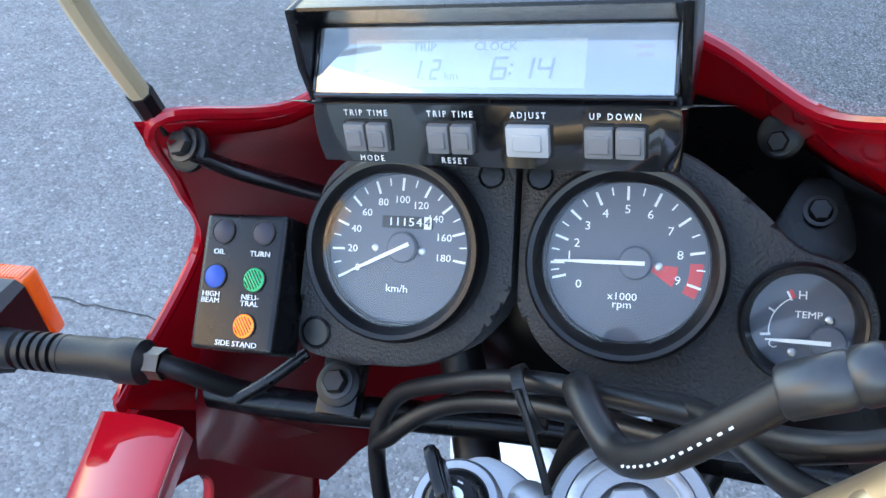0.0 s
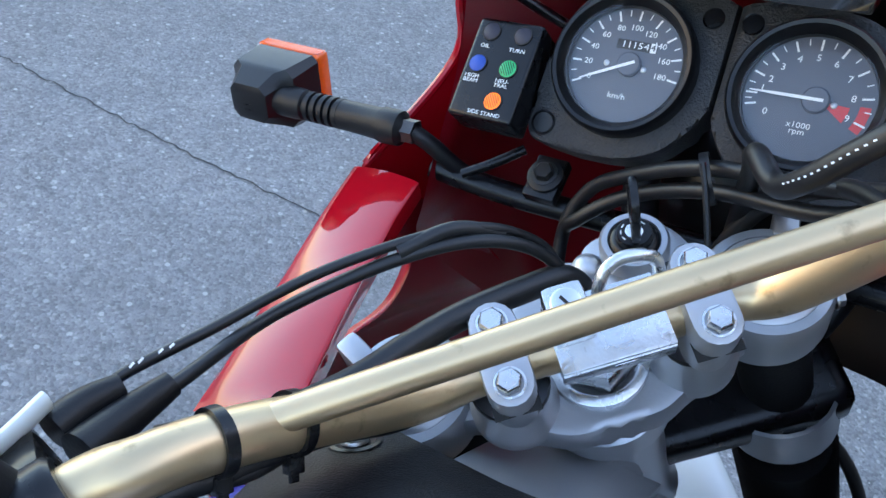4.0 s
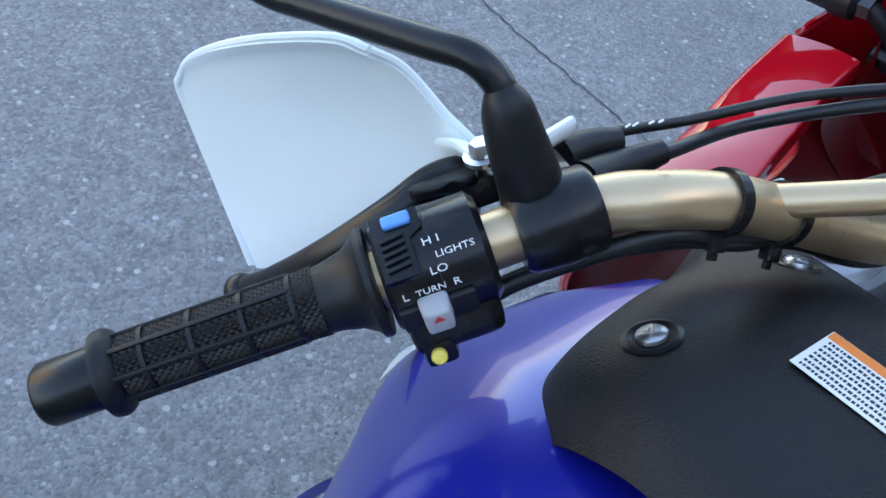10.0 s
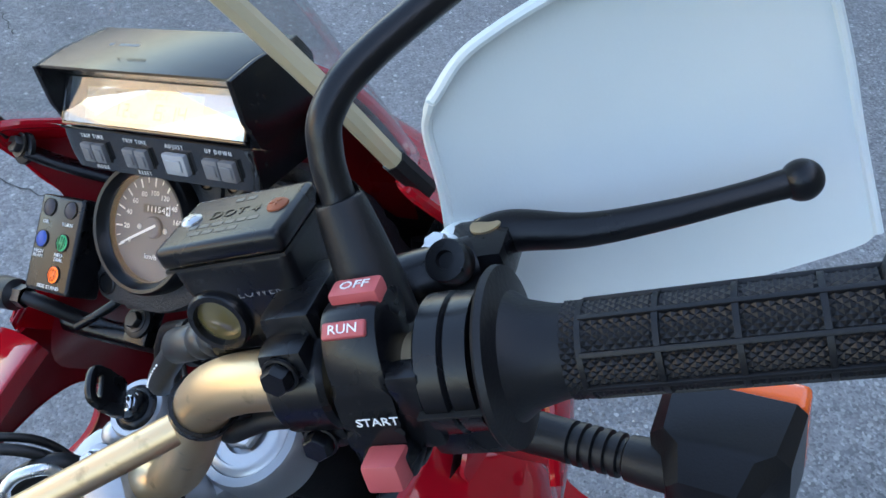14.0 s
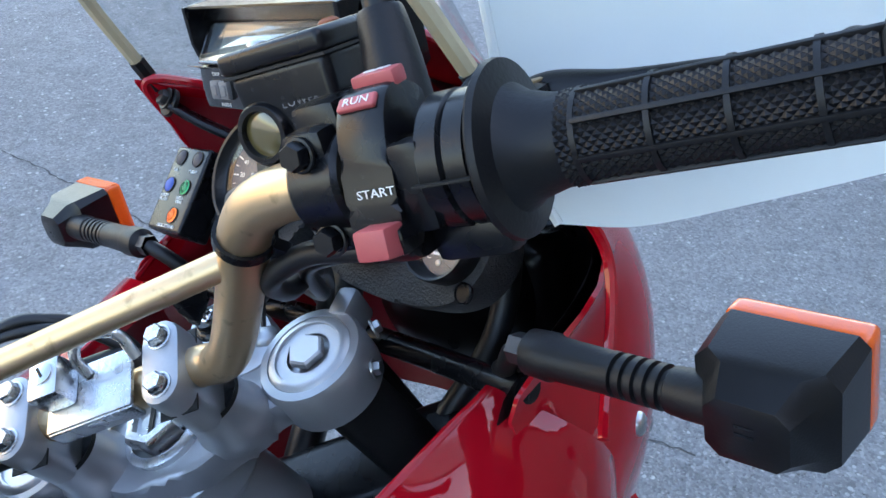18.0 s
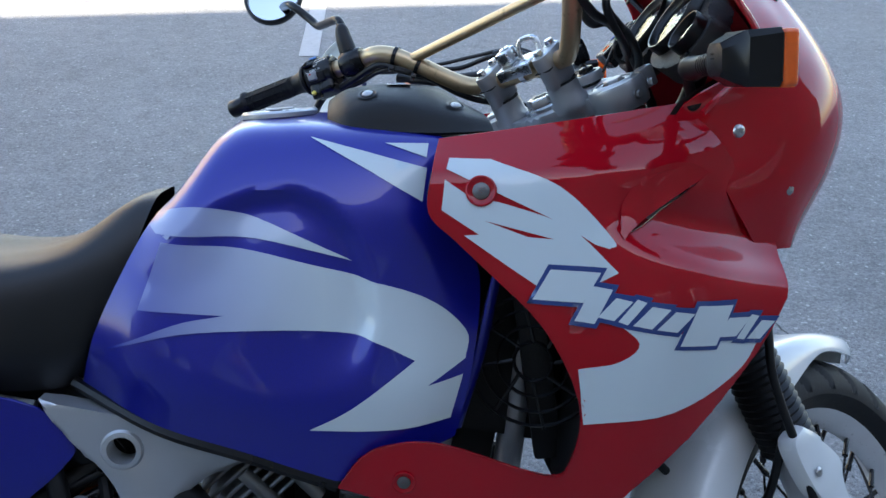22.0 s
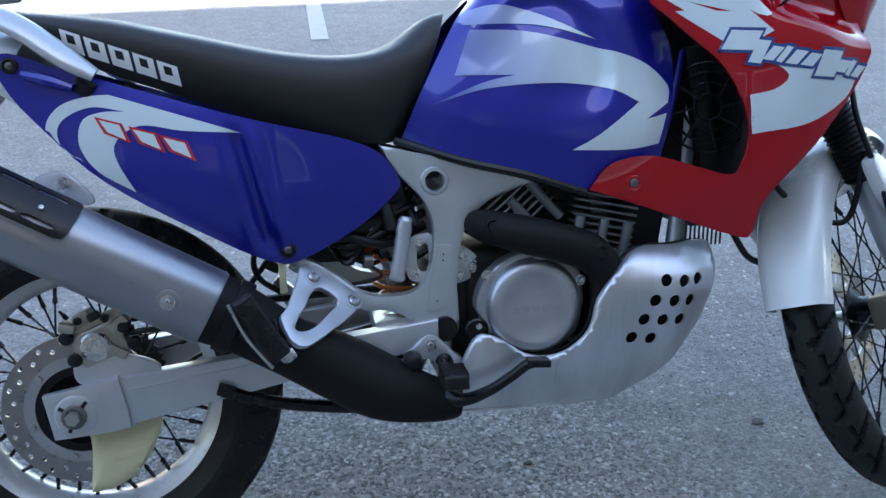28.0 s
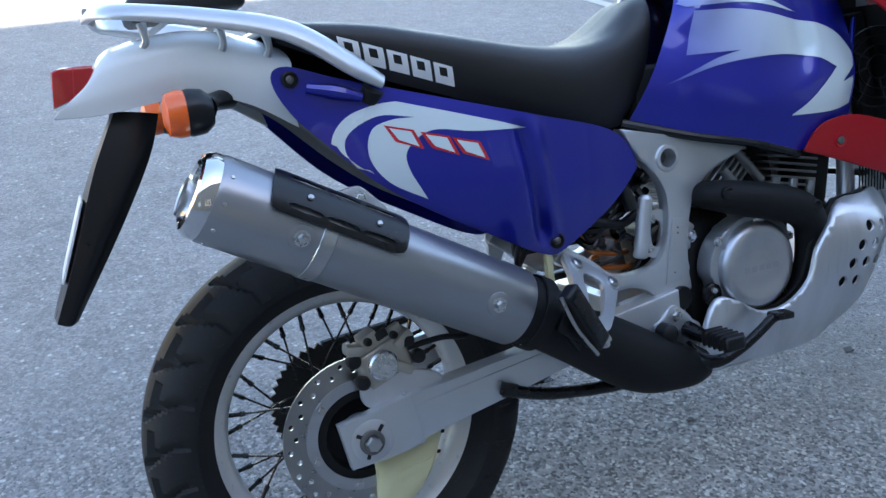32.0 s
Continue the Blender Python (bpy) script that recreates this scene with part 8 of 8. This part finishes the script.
GRAINED = mat("grained_dash_plastic", (.020, .020, .022), .5, var=.25, scale=30, bump=1.0, bscale=650)
LEFT_POD = [(.0025, .046, 1), (-.030, .052), (-.062, .050), (-.088, .036), (-.099, .010), (-.103, -.030), (-.1045, -.045), (-.094, -.0545), (-.050, -.056), (-.022, -.047), (-.006, -.030), (.0025, -.014, 1)]
RIGHT_POD = [(.0035, .046, 1), (.0035, -.018, 1), (.012, -.036), (.026, -.049), (.048, -.056), (.080, -.060), (.112, -.060), (.138, -.050), (.152, -.026), (.148, -.004), (.136, .005), (.120, .011), (.099, .030), (.072, .048), (.036, .052)]
pod = P("speedometer_pod", prism(LEFT_POD, .034, D(0, 0, -.034), .005, 6), GRAINED, "black grained speedometer housing")
pod2 = P("tachometer_pod", prism(RIGHT_POD, .034, D(0, 0, -.034), .005, 6), GRAINED, "black grained housing of tachometer and temperature gauge")
for x, y, r, q in ((-.0095, .0355, .0062, pod), (.0125, .0355, .0062, pod2), (-.0935, -.0425, .0078, pod), (.140, -.046, .0062, pod2)):
    part("plug", lathe([(r, -.001), (r, .0008), (r * .86, .0016), (r * .8, .0004), (0, .0004)], D(x, y), 28), SATIN, q)
# dial colour lightened and blued to hold the sky's reflection in the glass
FACE_SKYLIT = mat("dial_face", (.072, .080, .103), .5, var=.1, scale=40)


def gauge(x, y, R, parent, name, label):
    bz = part(name, lathe([(R, -.002), (R, .009), (R * .985, .0125), (R * .95, .0145), (R * .90, .0140), (R * .82, .0075), (R * .805, .0070), (R * .80, .002)], D(x, y), 72), BLACK, parent, label)
    part("dial", lathe([(R * .82, .0022), (0, .0022)], D(x, y), 64), FACE_SKYLIT, bz)
    g = part("dial_glass", lathe([(R * .825, .0085), (R * .4, .0090), (0, .0092)], D(x, y), 48), GLASS, bz)
    g.visible_shadow = False
    return bz


def tick(parent, x, y, ang, r0, r1, w, material=None):
    m = D(x, y, .0025) @ Matrix.Rotation(radians(ang), 4, "Z") @ Matrix.Translation(((r0 + r1) / 2, 0, 0))
    return box((r1 - r0, w, .0002), m, 0)


def ticks(name, parent, x, y, rows, material):
    bm = bmesh.new()
    for ang, r0, r1, w in rows:
        merge(tick(parent, x, y, ang, r0, r1, w), None, bm)
    return part(name, bm, material, parent)


def needle(parent, x, y, ang, length, tail=.004):
    m = D(x, y, .0052) @ Matrix.Rotation(radians(ang), 4, "Z")
    part("needle", prism([(-tail, -.0009, 1), (length * .6, -.0008, 1), (length, -.0003, 1), (length, .0003, 1), (length * .6, .0008, 1), (-tail, .0009, 1)], .0006, m, 0, 1), MARK, parent, "white needle")
    part("needle_hub", lathe([(.0072, .0022), (.0072, .0046), (.0064, .0054), (0, .0055)], D(x, y), 28), FACE_SKYLIT, parent)


def dial_screw(parent, x, y):
    part("dial_screw", screwhead(.0019, .0009), STEEL, parent, "", D(x, y, .0022))


def write(body, size, x, y, parent, material=None, squash=1.1, z=.0026):
    return lettering(body, size, D(x, y, z), parent, material or MARK, squash=squash)


# speedometer
SX, SY = -.052, 0
sp = gauge(SX, SY, .0430, pod, "speedometer", "round speedometer reading zero")
rows = [(206 - 1.19 * v, .0270, .0330, .0011) for v in range(0, 181, 20)]
rows += [(206 - 1.19 * v, .0295, .0330, .0006) for v in range(10, 180, 20)]
ticks("scale", sp, SX, SY, rows, MARK)
for v in range(0, 181, 20):
    a = radians(206 - 1.19 * v)
    k = .0228 if v not in (0, 180) else .0222
    write(str(v), .0048, SX + k * math.cos(a), SY + k * math.sin(a), sp)
write("km/h", .0050, SX, -.0185, sp)
part("odometer_window", box((.0245, .0056, .0004), D(SX + .004, .0125, .0026), .0001), DARK, sp)
write("1115", .0054, SX + .0012, .0125, sp, None, 1.25, .0029)
part("odometer_wheel", box((.0036, .0056, .0006), D(SX + .0142, .0125, .0029), .0001), MARK, sp)
write("4", .0054, SX + .0100, .0125, sp, None, 1.2, .0030)
write("4", .0052, SX + .0142, .0125, sp, DARK, 1.1, .0034)
needle(sp, SX + .0025, .001, 206, .0300)
dial_screw(sp, SX - .0115, .0)
dial_screw(sp, SX + .0115, -.0005)

# tachometer
TX, TY = .052, 0
ta = gauge(TX, TY, .0425, pod2, "tachometer", "round tachometer with a red band")
ANG = (195, 183, 161.5, 139, 115.5, 91, 66, 38, 10.5, -17)
rows = [(a, .0265, .0325, .0011) for a in ANG]
rows += [((a + b) / 2, .0290, .0325, .0006) for a, b in zip(ANG, ANG[1:])]
ticks("scale", ta, TX, TY, rows, MARK)
for v, a in enumerate(ANG):
    k = .0225 if v != 1 else .0245
    a = radians(a - (7 if v in (0, 1) else 0) + (4 if v == 0 else 0) + (16 if v == 0 else 0))
    write(str(v), .0052, TX + k * math.cos(a), TY + k * math.sin(a), ta)
write("x1000", .0046, TX - .001, -.0148, ta)
write("rpm", .0046, TX - .001, -.0182, ta)
arc = [(.0262 * math.cos(radians(a)), .0262 * math.sin(radians(a))) for a in np.linspace(2, -26, 8)] + [(.0318 * math.cos(radians(a)), .0318 * math.sin(radians(a))) for a in np.linspace(-26, 2, 8)]
part("red_band", prism([(a, b, 1) for a, b in arc], .0002, D(TX, TY, .0023), 0, 1), REDMARK, ta)
sec = [(.006, 0, 1)] + [(.0215 * math.cos(radians(a)), .0215 * math.sin(radians(a)), 1) for a in np.linspace(-2, -26, 6)]
part("red_sector", prism(sec, .0002, D(TX, TY, .0023), 0, 1), REDMARK, ta)
needle(ta, TX + .004, .0, 181, .0345)
dial_screw(ta, TX + .0135, -.001)

# temperature gauge
GX, GY = .1225, -.0200
te = gauge(GX, GY, .0245, pod2, "temperature_gauge", "small round temperature gauge")
write("H", .0048, GX + .0, .0108 + GY, te)
write("TEMP", .0040, GX + .0025, .0030 + GY, te)
write("C", .0048, GX - .0105, -.0095 + GY, te)
rows = [(a, .0150, .0155, .0008) for a in np.linspace(185, 118, 34)]
ticks("scale", te, GX + .003, GY - .004, rows, MARK)
ticks("scale_mark", te, GX + .003, GY - .004, [(186, .0145, .0185, .0010), (150, .0150, .0180, .0007), (119, .0145, .0185, .0008)], MARK)
ticks("hot_mark", te, GX + .003, GY - .004, [(116, .0150, .0185, .0022)], REDMARK)
needle(te, GX + .010, GY - .0075, 180, .0235, .001)
dial_screw(te, GX + .0105, GY + .0015)
dial_screw(te, GX - .003, GY - .0125)

# warning lamps
WB = axes((1.2287, .128, 1.1470), (-.72, .02, .69), (.02, -1, 0))
wl = P("warning_lamp_box", box((.0450, .0660, .026), WB @ Matrix.Translation((0, 0, -.013)), .003, 3), SATIN, "black box of coloured warning lamps")
for x, y, M_, nm in ((-.0115, .0240, LAMP_OFF, "unlit oil lamp"), (.0105, .0240, LAMP_OFF, "unlit turn lamp"), (-.0130, .0020, LAMP_BLUE, "blue high beam lamp"), (.0085, .0015, LAMP_GREEN, "green neutral lamp"), (.0062, -.0205, LAMP_ORANGE, "lit orange side stand lamp")):
    m = WB @ Matrix.Translation((x, y, .0))
    part("lamp", lathe([(.0056, .0), (.0056, .0006), (.0048, .0012), (0, .0016)], m, 24), M_, wl, nm)
    part("lamp_ring", lathe([(.0056, 0), (.0062, 0), (.0062, .0009), (.0056, .0009)], m, 28, closed=True), DARK, wl)
    if "unlit" not in nm and "blue" not in nm:
        bm = bmesh.new()
        for k in range(-3, 4):
            h = math.sqrt(max(0, .0046 ** 2 - (k * .0014) ** 2)) * 2
            box((.0005, h, .0003), m @ Matrix.Rotation(.6, 4, "Z") @ Matrix.Translation((k * .0014, 0, .0015)), 0, bm=bm)
        part("lamp_ribs", bm, DARK, wl)
for body, x, y in (("OIL", -.0125, .0140), ("TURN", .0100, .0138), ("HIGH", -.0140, -.0065), ("BEAM", -.0140, -.0095), ("NEU-", .0075, -.0070), ("TRAL", .0075, -.0100), ("SIDE STAND", .0030, -.0292)):
    lettering(body, .0036, WB @ Matrix.Translation((x, y, .0003)), wl, MARK, squash=1.15)

# trip computer
def xz(x, z, y=0.0):
    return V(x, y, z)


HOOD = mat("worn_gloss_black", (.006, .006, .007), .22, var=.3, scale=60, spec=.3, wear=(.05, .042, .034), wear_amount=.3)
W0, W1 = .0735, -.0725
prof = [(1.2395, 1.2090), (1.2415, 1.2350), (1.2440, 1.2365), (1.2600, 1.2585), (1.2420, 1.2725), (1.2425, 1.2738), (1.262, 1.2750), (1.296, 1.2730), (1.306, 1.260), (1.308, 1.225), (1.280, 1.2075)]
m = Matrix(((1, 0, 0, 0), (0, 0, -1, W0), (0, 1, 0, 0), (0, 0, 0, 1)))
lcd = P("trip_computer", prism([(a, b, 1) for a, b in prof], W0 - W1, m, .0016, 1), HOOD, "glossy black digital trip computer with four buttons")
for y0, y1 in ((W0 + .0035, W0 - .001), (W1 + .001, W1 - .0035)):
    mm = Matrix(((1, 0, 0, 0), (0, 0, -1, y0), (0, 1, 0, 0), (0, 0, 0, 1)))
    part("hood_cheek", prism([(1.2450, 1.2330, 1), (1.2405, 1.2500, 1), (1.2405, 1.2738, 1), (1.262, 1.2752, 1), (1.296, 1.2732, 1), (1.304, 1.260, 1), (1.300, 1.232, 1)], y0 - y1, mm, .002, 1), HOOD, lcd)
WN = V(-.80, 0, .595)
UPW = V(.595, 0, .80)
WIN = axes(V(1.2520, .0005, 1.2475), WN, (0, -1, 0)) @ Matrix.Translation((0, 0, .0012))
part("display_window", box((.1400, .0262, .0012), WIN, .0004), LCD_BACK, lcd, "wide grey display window")
part("display", box((.0925, .0185, .0004), WIN @ Matrix.Translation((-.0085, -.0010, .0009)), .0001), LCD, lcd, "pale liquid crystal display")


def lcd_write(body, size, x, y, squash=1.1):
    lettering(body, size, WIN @ Matrix.Translation((x, y, .0013)), lcd, LCD_INK, squash=squash)


lcd_write("-TRIP", .0046, -.0265, .0050)
lcd_write("CLOCK", .0046, .0030, .0052)
lcd_write("-", .0080, -.0495, -.0035)
lcd_write("km", .0044, -.0140, -.0060)
SEG = {"1": "bc", "2": "abged", "6": "afgedc", "4": "fgbc"}


def digits(body, x, y, w, h, st=.0011):
    bm = bmesh.new()
    k = .0009
    for ch in body:
        if ch in ".:":
            for dy in ((-h / 2 + .0006,) if ch == "." else (-h * .22, h * .16)):
                box((.0010, .0010, .0001), WIN @ Matrix.Translation((x + dy * .15, y + dy, .0013)), 0, bm=bm)
            x += .0024
            continue
        cx = x + w / 2
        for sg in SEG[ch]:
            px, py, hz = {"a": (0, .5, 1), "b": (.5, .25, 0), "c": (.5, -.25, 0), "d": (0, -.5, 1), "e": (-.5, -.25, 0), "f": (-.5, .25, 0), "g": (0, 0, 1)}[sg]
            size = (w - st * .6, st, .0001) if hz else (st, h / 2 - st * .5, .0001)
            yy = y + py * (h - st)
            sh = Matrix(((1, .15, 0, 0), (0, 1, 0, 0), (0, 0, 1, 0), (0, 0, 0, 1)))
            own = box(size, Matrix.Translation((px * (w - st), yy - y, 0)), 0)
            merge(own, WIN @ Matrix.Translation((cx, y, .0013)) @ sh, bm)
        x += w + k * 1.6
    part("digits", bm, LCD_INK, lcd)


digits("1.2", -.0305, -.0035, .0040, .0082)
digits("6:14", .0020, -.0030, .0062, .0090)
glass_cover = part("display_glass", box((.1405, .0266, .0008), WIN @ Matrix.Translation((0, 0, .0032)), .0002), MIRRORGLASS, lcd)
glass_cover.visible_shadow = False
bz = bmesh.new()
for x, y, a, b in ((0, .0140, .143, .0022), (0, -.0140, .143, .0022), (-.0710, 0, .0022, .0262), (.0710, 0, .0022, .0262)):
    box((a, b, .0036), WIN @ Matrix.Translation((x, y, .0020)), .0007, 1, bz)
part("window_frame", bz, PIANO, lcd)
PANEL = axes(V(1.2402, .0005, 1.2222), (-1, 0, .077), (0, -1, 0)) @ Matrix.Translation((0, 0, .0002))
part("button_panel", prism([(-.0725, .0115), (-.0735, 0), (-.0715, -.0110), (-.064, -.0128), (0, -.0134), (.064, -.0128), (.0715, -.0110), (.0735, 0), (.0725, .0115), (.066, .0125), (-.066, .0125)], .0018, PANEL @ Matrix.Translation((0, 0, -.0014)), .0005, 4), PIANO, lcd, "glossy black button panel with worn edges")
for x, w, two in ((-.0500, .0195, 1), (-.0144, .0195, 1), (.0167, .0178, 0), (.0494, .0230, 1)):
    part("button_well", box((w + .0012, .0132, .0012), PANEL @ Matrix.Translation((x, -.0008, .0004)), .0004), DARK, lcd)
    if two:
        for k in (-1, 1):
            kb = box((w / 2 - .0008, .0118, .0042), PANEL @ Matrix.Translation((x + k * w / 4, -.0008, .0022)), .0010, 2)
            box((w / 2 - .0034, .0072, .0012), PANEL @ Matrix.Translation((x + k * w / 4, -.0008, .0046)), .0005, 1, kb)
            part("button", kb, GREY, lcd)
    else:
        kb = box((w - .001, .0124, .0045), PANEL @ Matrix.Translation((x, -.0008, .0022)), .0010, 2)
        box((w - .0065, .0070, .0012), PANEL @ Matrix.Translation((x, -.0008, .0048)), .0005, 1, kb)
        part("button", kb, LIGHTGREY, lcd, "pale grey button")
for body, x, y in (("TRIP TIME", -.0500, .0088), ("MODE", -.0500, -.0110), ("TRIP TIME", -.0144, .0088), ("RESET", -.0144, -.0110), ("ADJUST", .0167, .0088), ("UP DOWN", .0494, .0088)):
    lettering(body, .0036, PANEL @ Matrix.Translation((x, y, .0007)), lcd, MARK, spacing=1.45, squash=.85)
bars([(.0540, .0052, .008), (.0560, .0020, .006)], .0014, WIN @ Matrix.Translation((0, 0, .0012)), lcd, GREY)
bars([(-.030, .0, .0035), (-.022, .0, .016)], .0022, axes((1.262, .0, 1.2792), (-.1, 0, 1), (0, -1, 0)), lcd, GREY)

# stays
DULL = mat("dull_black_bolt", (.05, .05, .052), .4, metal=.7, var=.3, scale=200)
P("instrument_stay", tube([(1.256, .153, 1.201), (1.268, .140, 1.185), (1.285, .118, 1.166), (1.300, .095, 1.150)], .0105, 12, squash=.35), SATIN, "black steel instrument stay")
rim_bolt(.0062, (1.2545, .154, 1.206), (-.75, .1, .6), bike, DULL, "stay_bolt", "hex")
P("stay_washer", lathe([(.011, -.003), (.011, 0), (.0095, .001), (0, .001)], axes((1.2555, .154, 1.203), (-.75, .1, .6)), 24), RUBBER)
P("dash_bracket", box((.022, .030, .010), axes((1.242, .095, 1.072), (-.6, 0, .8), (0, 1, 0)), .001), SATIN)
rim_bolt(.0065, (1.238, .095, 1.079), (-.6, 0, .8), bike, DULL, "dash_bolt", "hex")
P("dash_grommet", lathe([(.012, -.004), (.012, .001), (.010, .002), (0, .002)], axes((1.2385, .095, 1.0775), (-.6, 0, .8)), 24), RUBBER)
P("lower_stay", tube([(1.232, .178, 1.066), (1.236, .150, 1.060), (1.242, .110, 1.054), (1.250, .03, 1.050), (1.250, -.06, 1.050), (1.236, -.150, 1.060), (1.232, -.178, 1.066)], .0085, 14, squash=.8), SATIN, "black tubular stay between the indicators")
P("lower_stay", tube([(1.225, .150, 1.070), (1.236, .132, 1.078), (1.250, .116, 1.086)], .0035, 10), SATIN)
P("right_bracket", prism([(-.022, -.018), (-.010, .014), (0, .018), (.010, .014), (.017, -.016), (.0, -.026)], .010, axes((1.334, -.130, 1.132), (-.7, 0, .7), (0, -1, 0)), .002, 4), SATIN, "black ribbed bracket beside the tachometer")
rim_bolt(.0055, (1.325, -.130, 1.142), (-.7, 0, .7), bike, DULL, "bracket_bolt", "hex")
rim_bolt(.0050, (1.336, -.110, 1.172), (-.8, .3, .5), bike, DULL, "stud", "hex")
P("stud_grommet", lathe([(.011, -.006), (.011, -.001), (.008, .001), (0, .001)], axes((1.337, -.110, 1.175), (-.8, .3, .5)), 24), RUBBER)
P("wiring_loom", tube([(1.33, .06, 1.12), (1.30, .05, 1.05), (1.25, .03, 1.01), (1.20, .02, .96), (1.15, .01, .90)], .013, 14), HOSE, "black taped wiring bundle")
P("wiring_loom", tube([(1.33, -.10, 1.12), (1.30, -.10, 1.05), (1.26, -.08, 1.00), (1.22, -.04, .94)], .009, 12), HOSE)
P("lamp_back", lathe([(.075, 0), (.072, .02), (.045, .05), (.02, .06), (0, .06)], axes((1.375, 0, 1.03), (-1, 0, .1)), 36), BLACK, "black back of the headlamp")
P("headlamp", box((.05, .17, .10), axes((1.395, 0, 1.02), (0, 0, 1), (1, 0, 0)), .02, 3), BLACK)


# front indicators
def indicator(s):
    base = V(1.219, s * .190, 1.0985 - .003 * s)
    neck = V(1.2155, s * .282, 1.1015 - .005 * s)
    prof = []
    d = neck - base
    L = d.length
    pts = [(.0075, 0), (.0120, .004), (.0125, .018), (.0112, .021), (.0105, .052)]
    for k in range(5):
        u = .052 + k * .0062
        pts += [(.0108, u), (.0108, u + .0034), (.0088, u + .0040), (.0088, u + .0058)]
    pts += [(.0108, .084), (.0115, L), (.0115, L + .014)]
    st = P("front_indicator", lathe(pts, axes(base, d), 24), RUBBER, "black front indicator on a ribbed rubber stalk")
    part("nut", lathe([(.0085, -.008), (.0085, .002)], axes(base, d), 6), ZINC_DARK, st)
    part("lead", tube([base - d.normalized() * .004, base + V(.006, -s * .016, -.010), base + V(.016, -s * .030, -.028), base + V(.022, -s * .040, -.036)], .0060, 12), HOSE, st)
    c = V(1.230, s * .314, 1.103 - .006 * s)
    m = axes(c, (1, 0, .04), (0, s, 0)) @ Matrix.Scale(.78 - .02 * s, 4)
    bm = bmesh.new()
    loops = []
    for z, hx, hy, ch in ((-.042, .017, .013, .006), (-.040, .022, .018, .007), (-.022, .030, .027, .010), (-.016, .0375, .0300, .008), (.020, .0390, .0315, .006), (.021, .0380, .0305, .006)):
        lp = []
        for sx, sy in ((1, 1), (-1, 1), (-1, -1), (1, -1)):
            q = [(sx * hx, sy * (hy - ch)), (sx * (hx - ch), sy * hy)]
            lp += q if sx * sy > 0 else q[::-1]
        loops.append([bm.verts.new(m @ V(x, y, z)) for x, y in lp])
    for a, b in zip(loops, loops[1:]):
        for k in range(8):
            bm.faces.new((a[k], a[(k + 1) % 8], b[(k + 1) % 8], b[k]))
    bm.faces.new(loops[0][::-1])
    bm.faces.new(loops[-1])
    bmesh.ops.bevel(bm, geom=[e for e in bm.edges if e.calc_length() > .004 and e.calc_face_angle(0) > .3], offset=.0032, segments=3, affect="EDGES")
    part("housing", bm, BLACK, st, "black plastic indicator housing")
    lens = box((.0775, .0620, .019), m @ Matrix.Translation((0, .0008, .0295)), .006, 3)
    part("lens", lens, AMBER, st, "bright amber indicator lens")
    bm = bmesh.new()
    for k in range(22):
        box((.0012, .0012, .015), m @ Matrix.Translation((-.036 + k * .0034, .0318, .0285)), .0003, 1, bm)
    part("lens_ribs", bm, AMBER, st)
    part("lens_screw", lathe([(.003, 0), (.003, .0006), (.0015, .0006), (.0012, -.0015), (0, -.0015)], axes(m @ V(.022, -.012, -.0255), m.to_3x3() @ V(.2, -.1, -1)), 16), DARK, st)
    bars([(-.004, .002, .008), (-.004, -.002, .008)], .0014, axes(m @ V(.0, -.004, -.0423), m.to_3x3() @ V(0, 0, -1), m.to_3x3() @ V(1, 0, 0)), st, SATIN)


indicator(1)
indicator(-1)
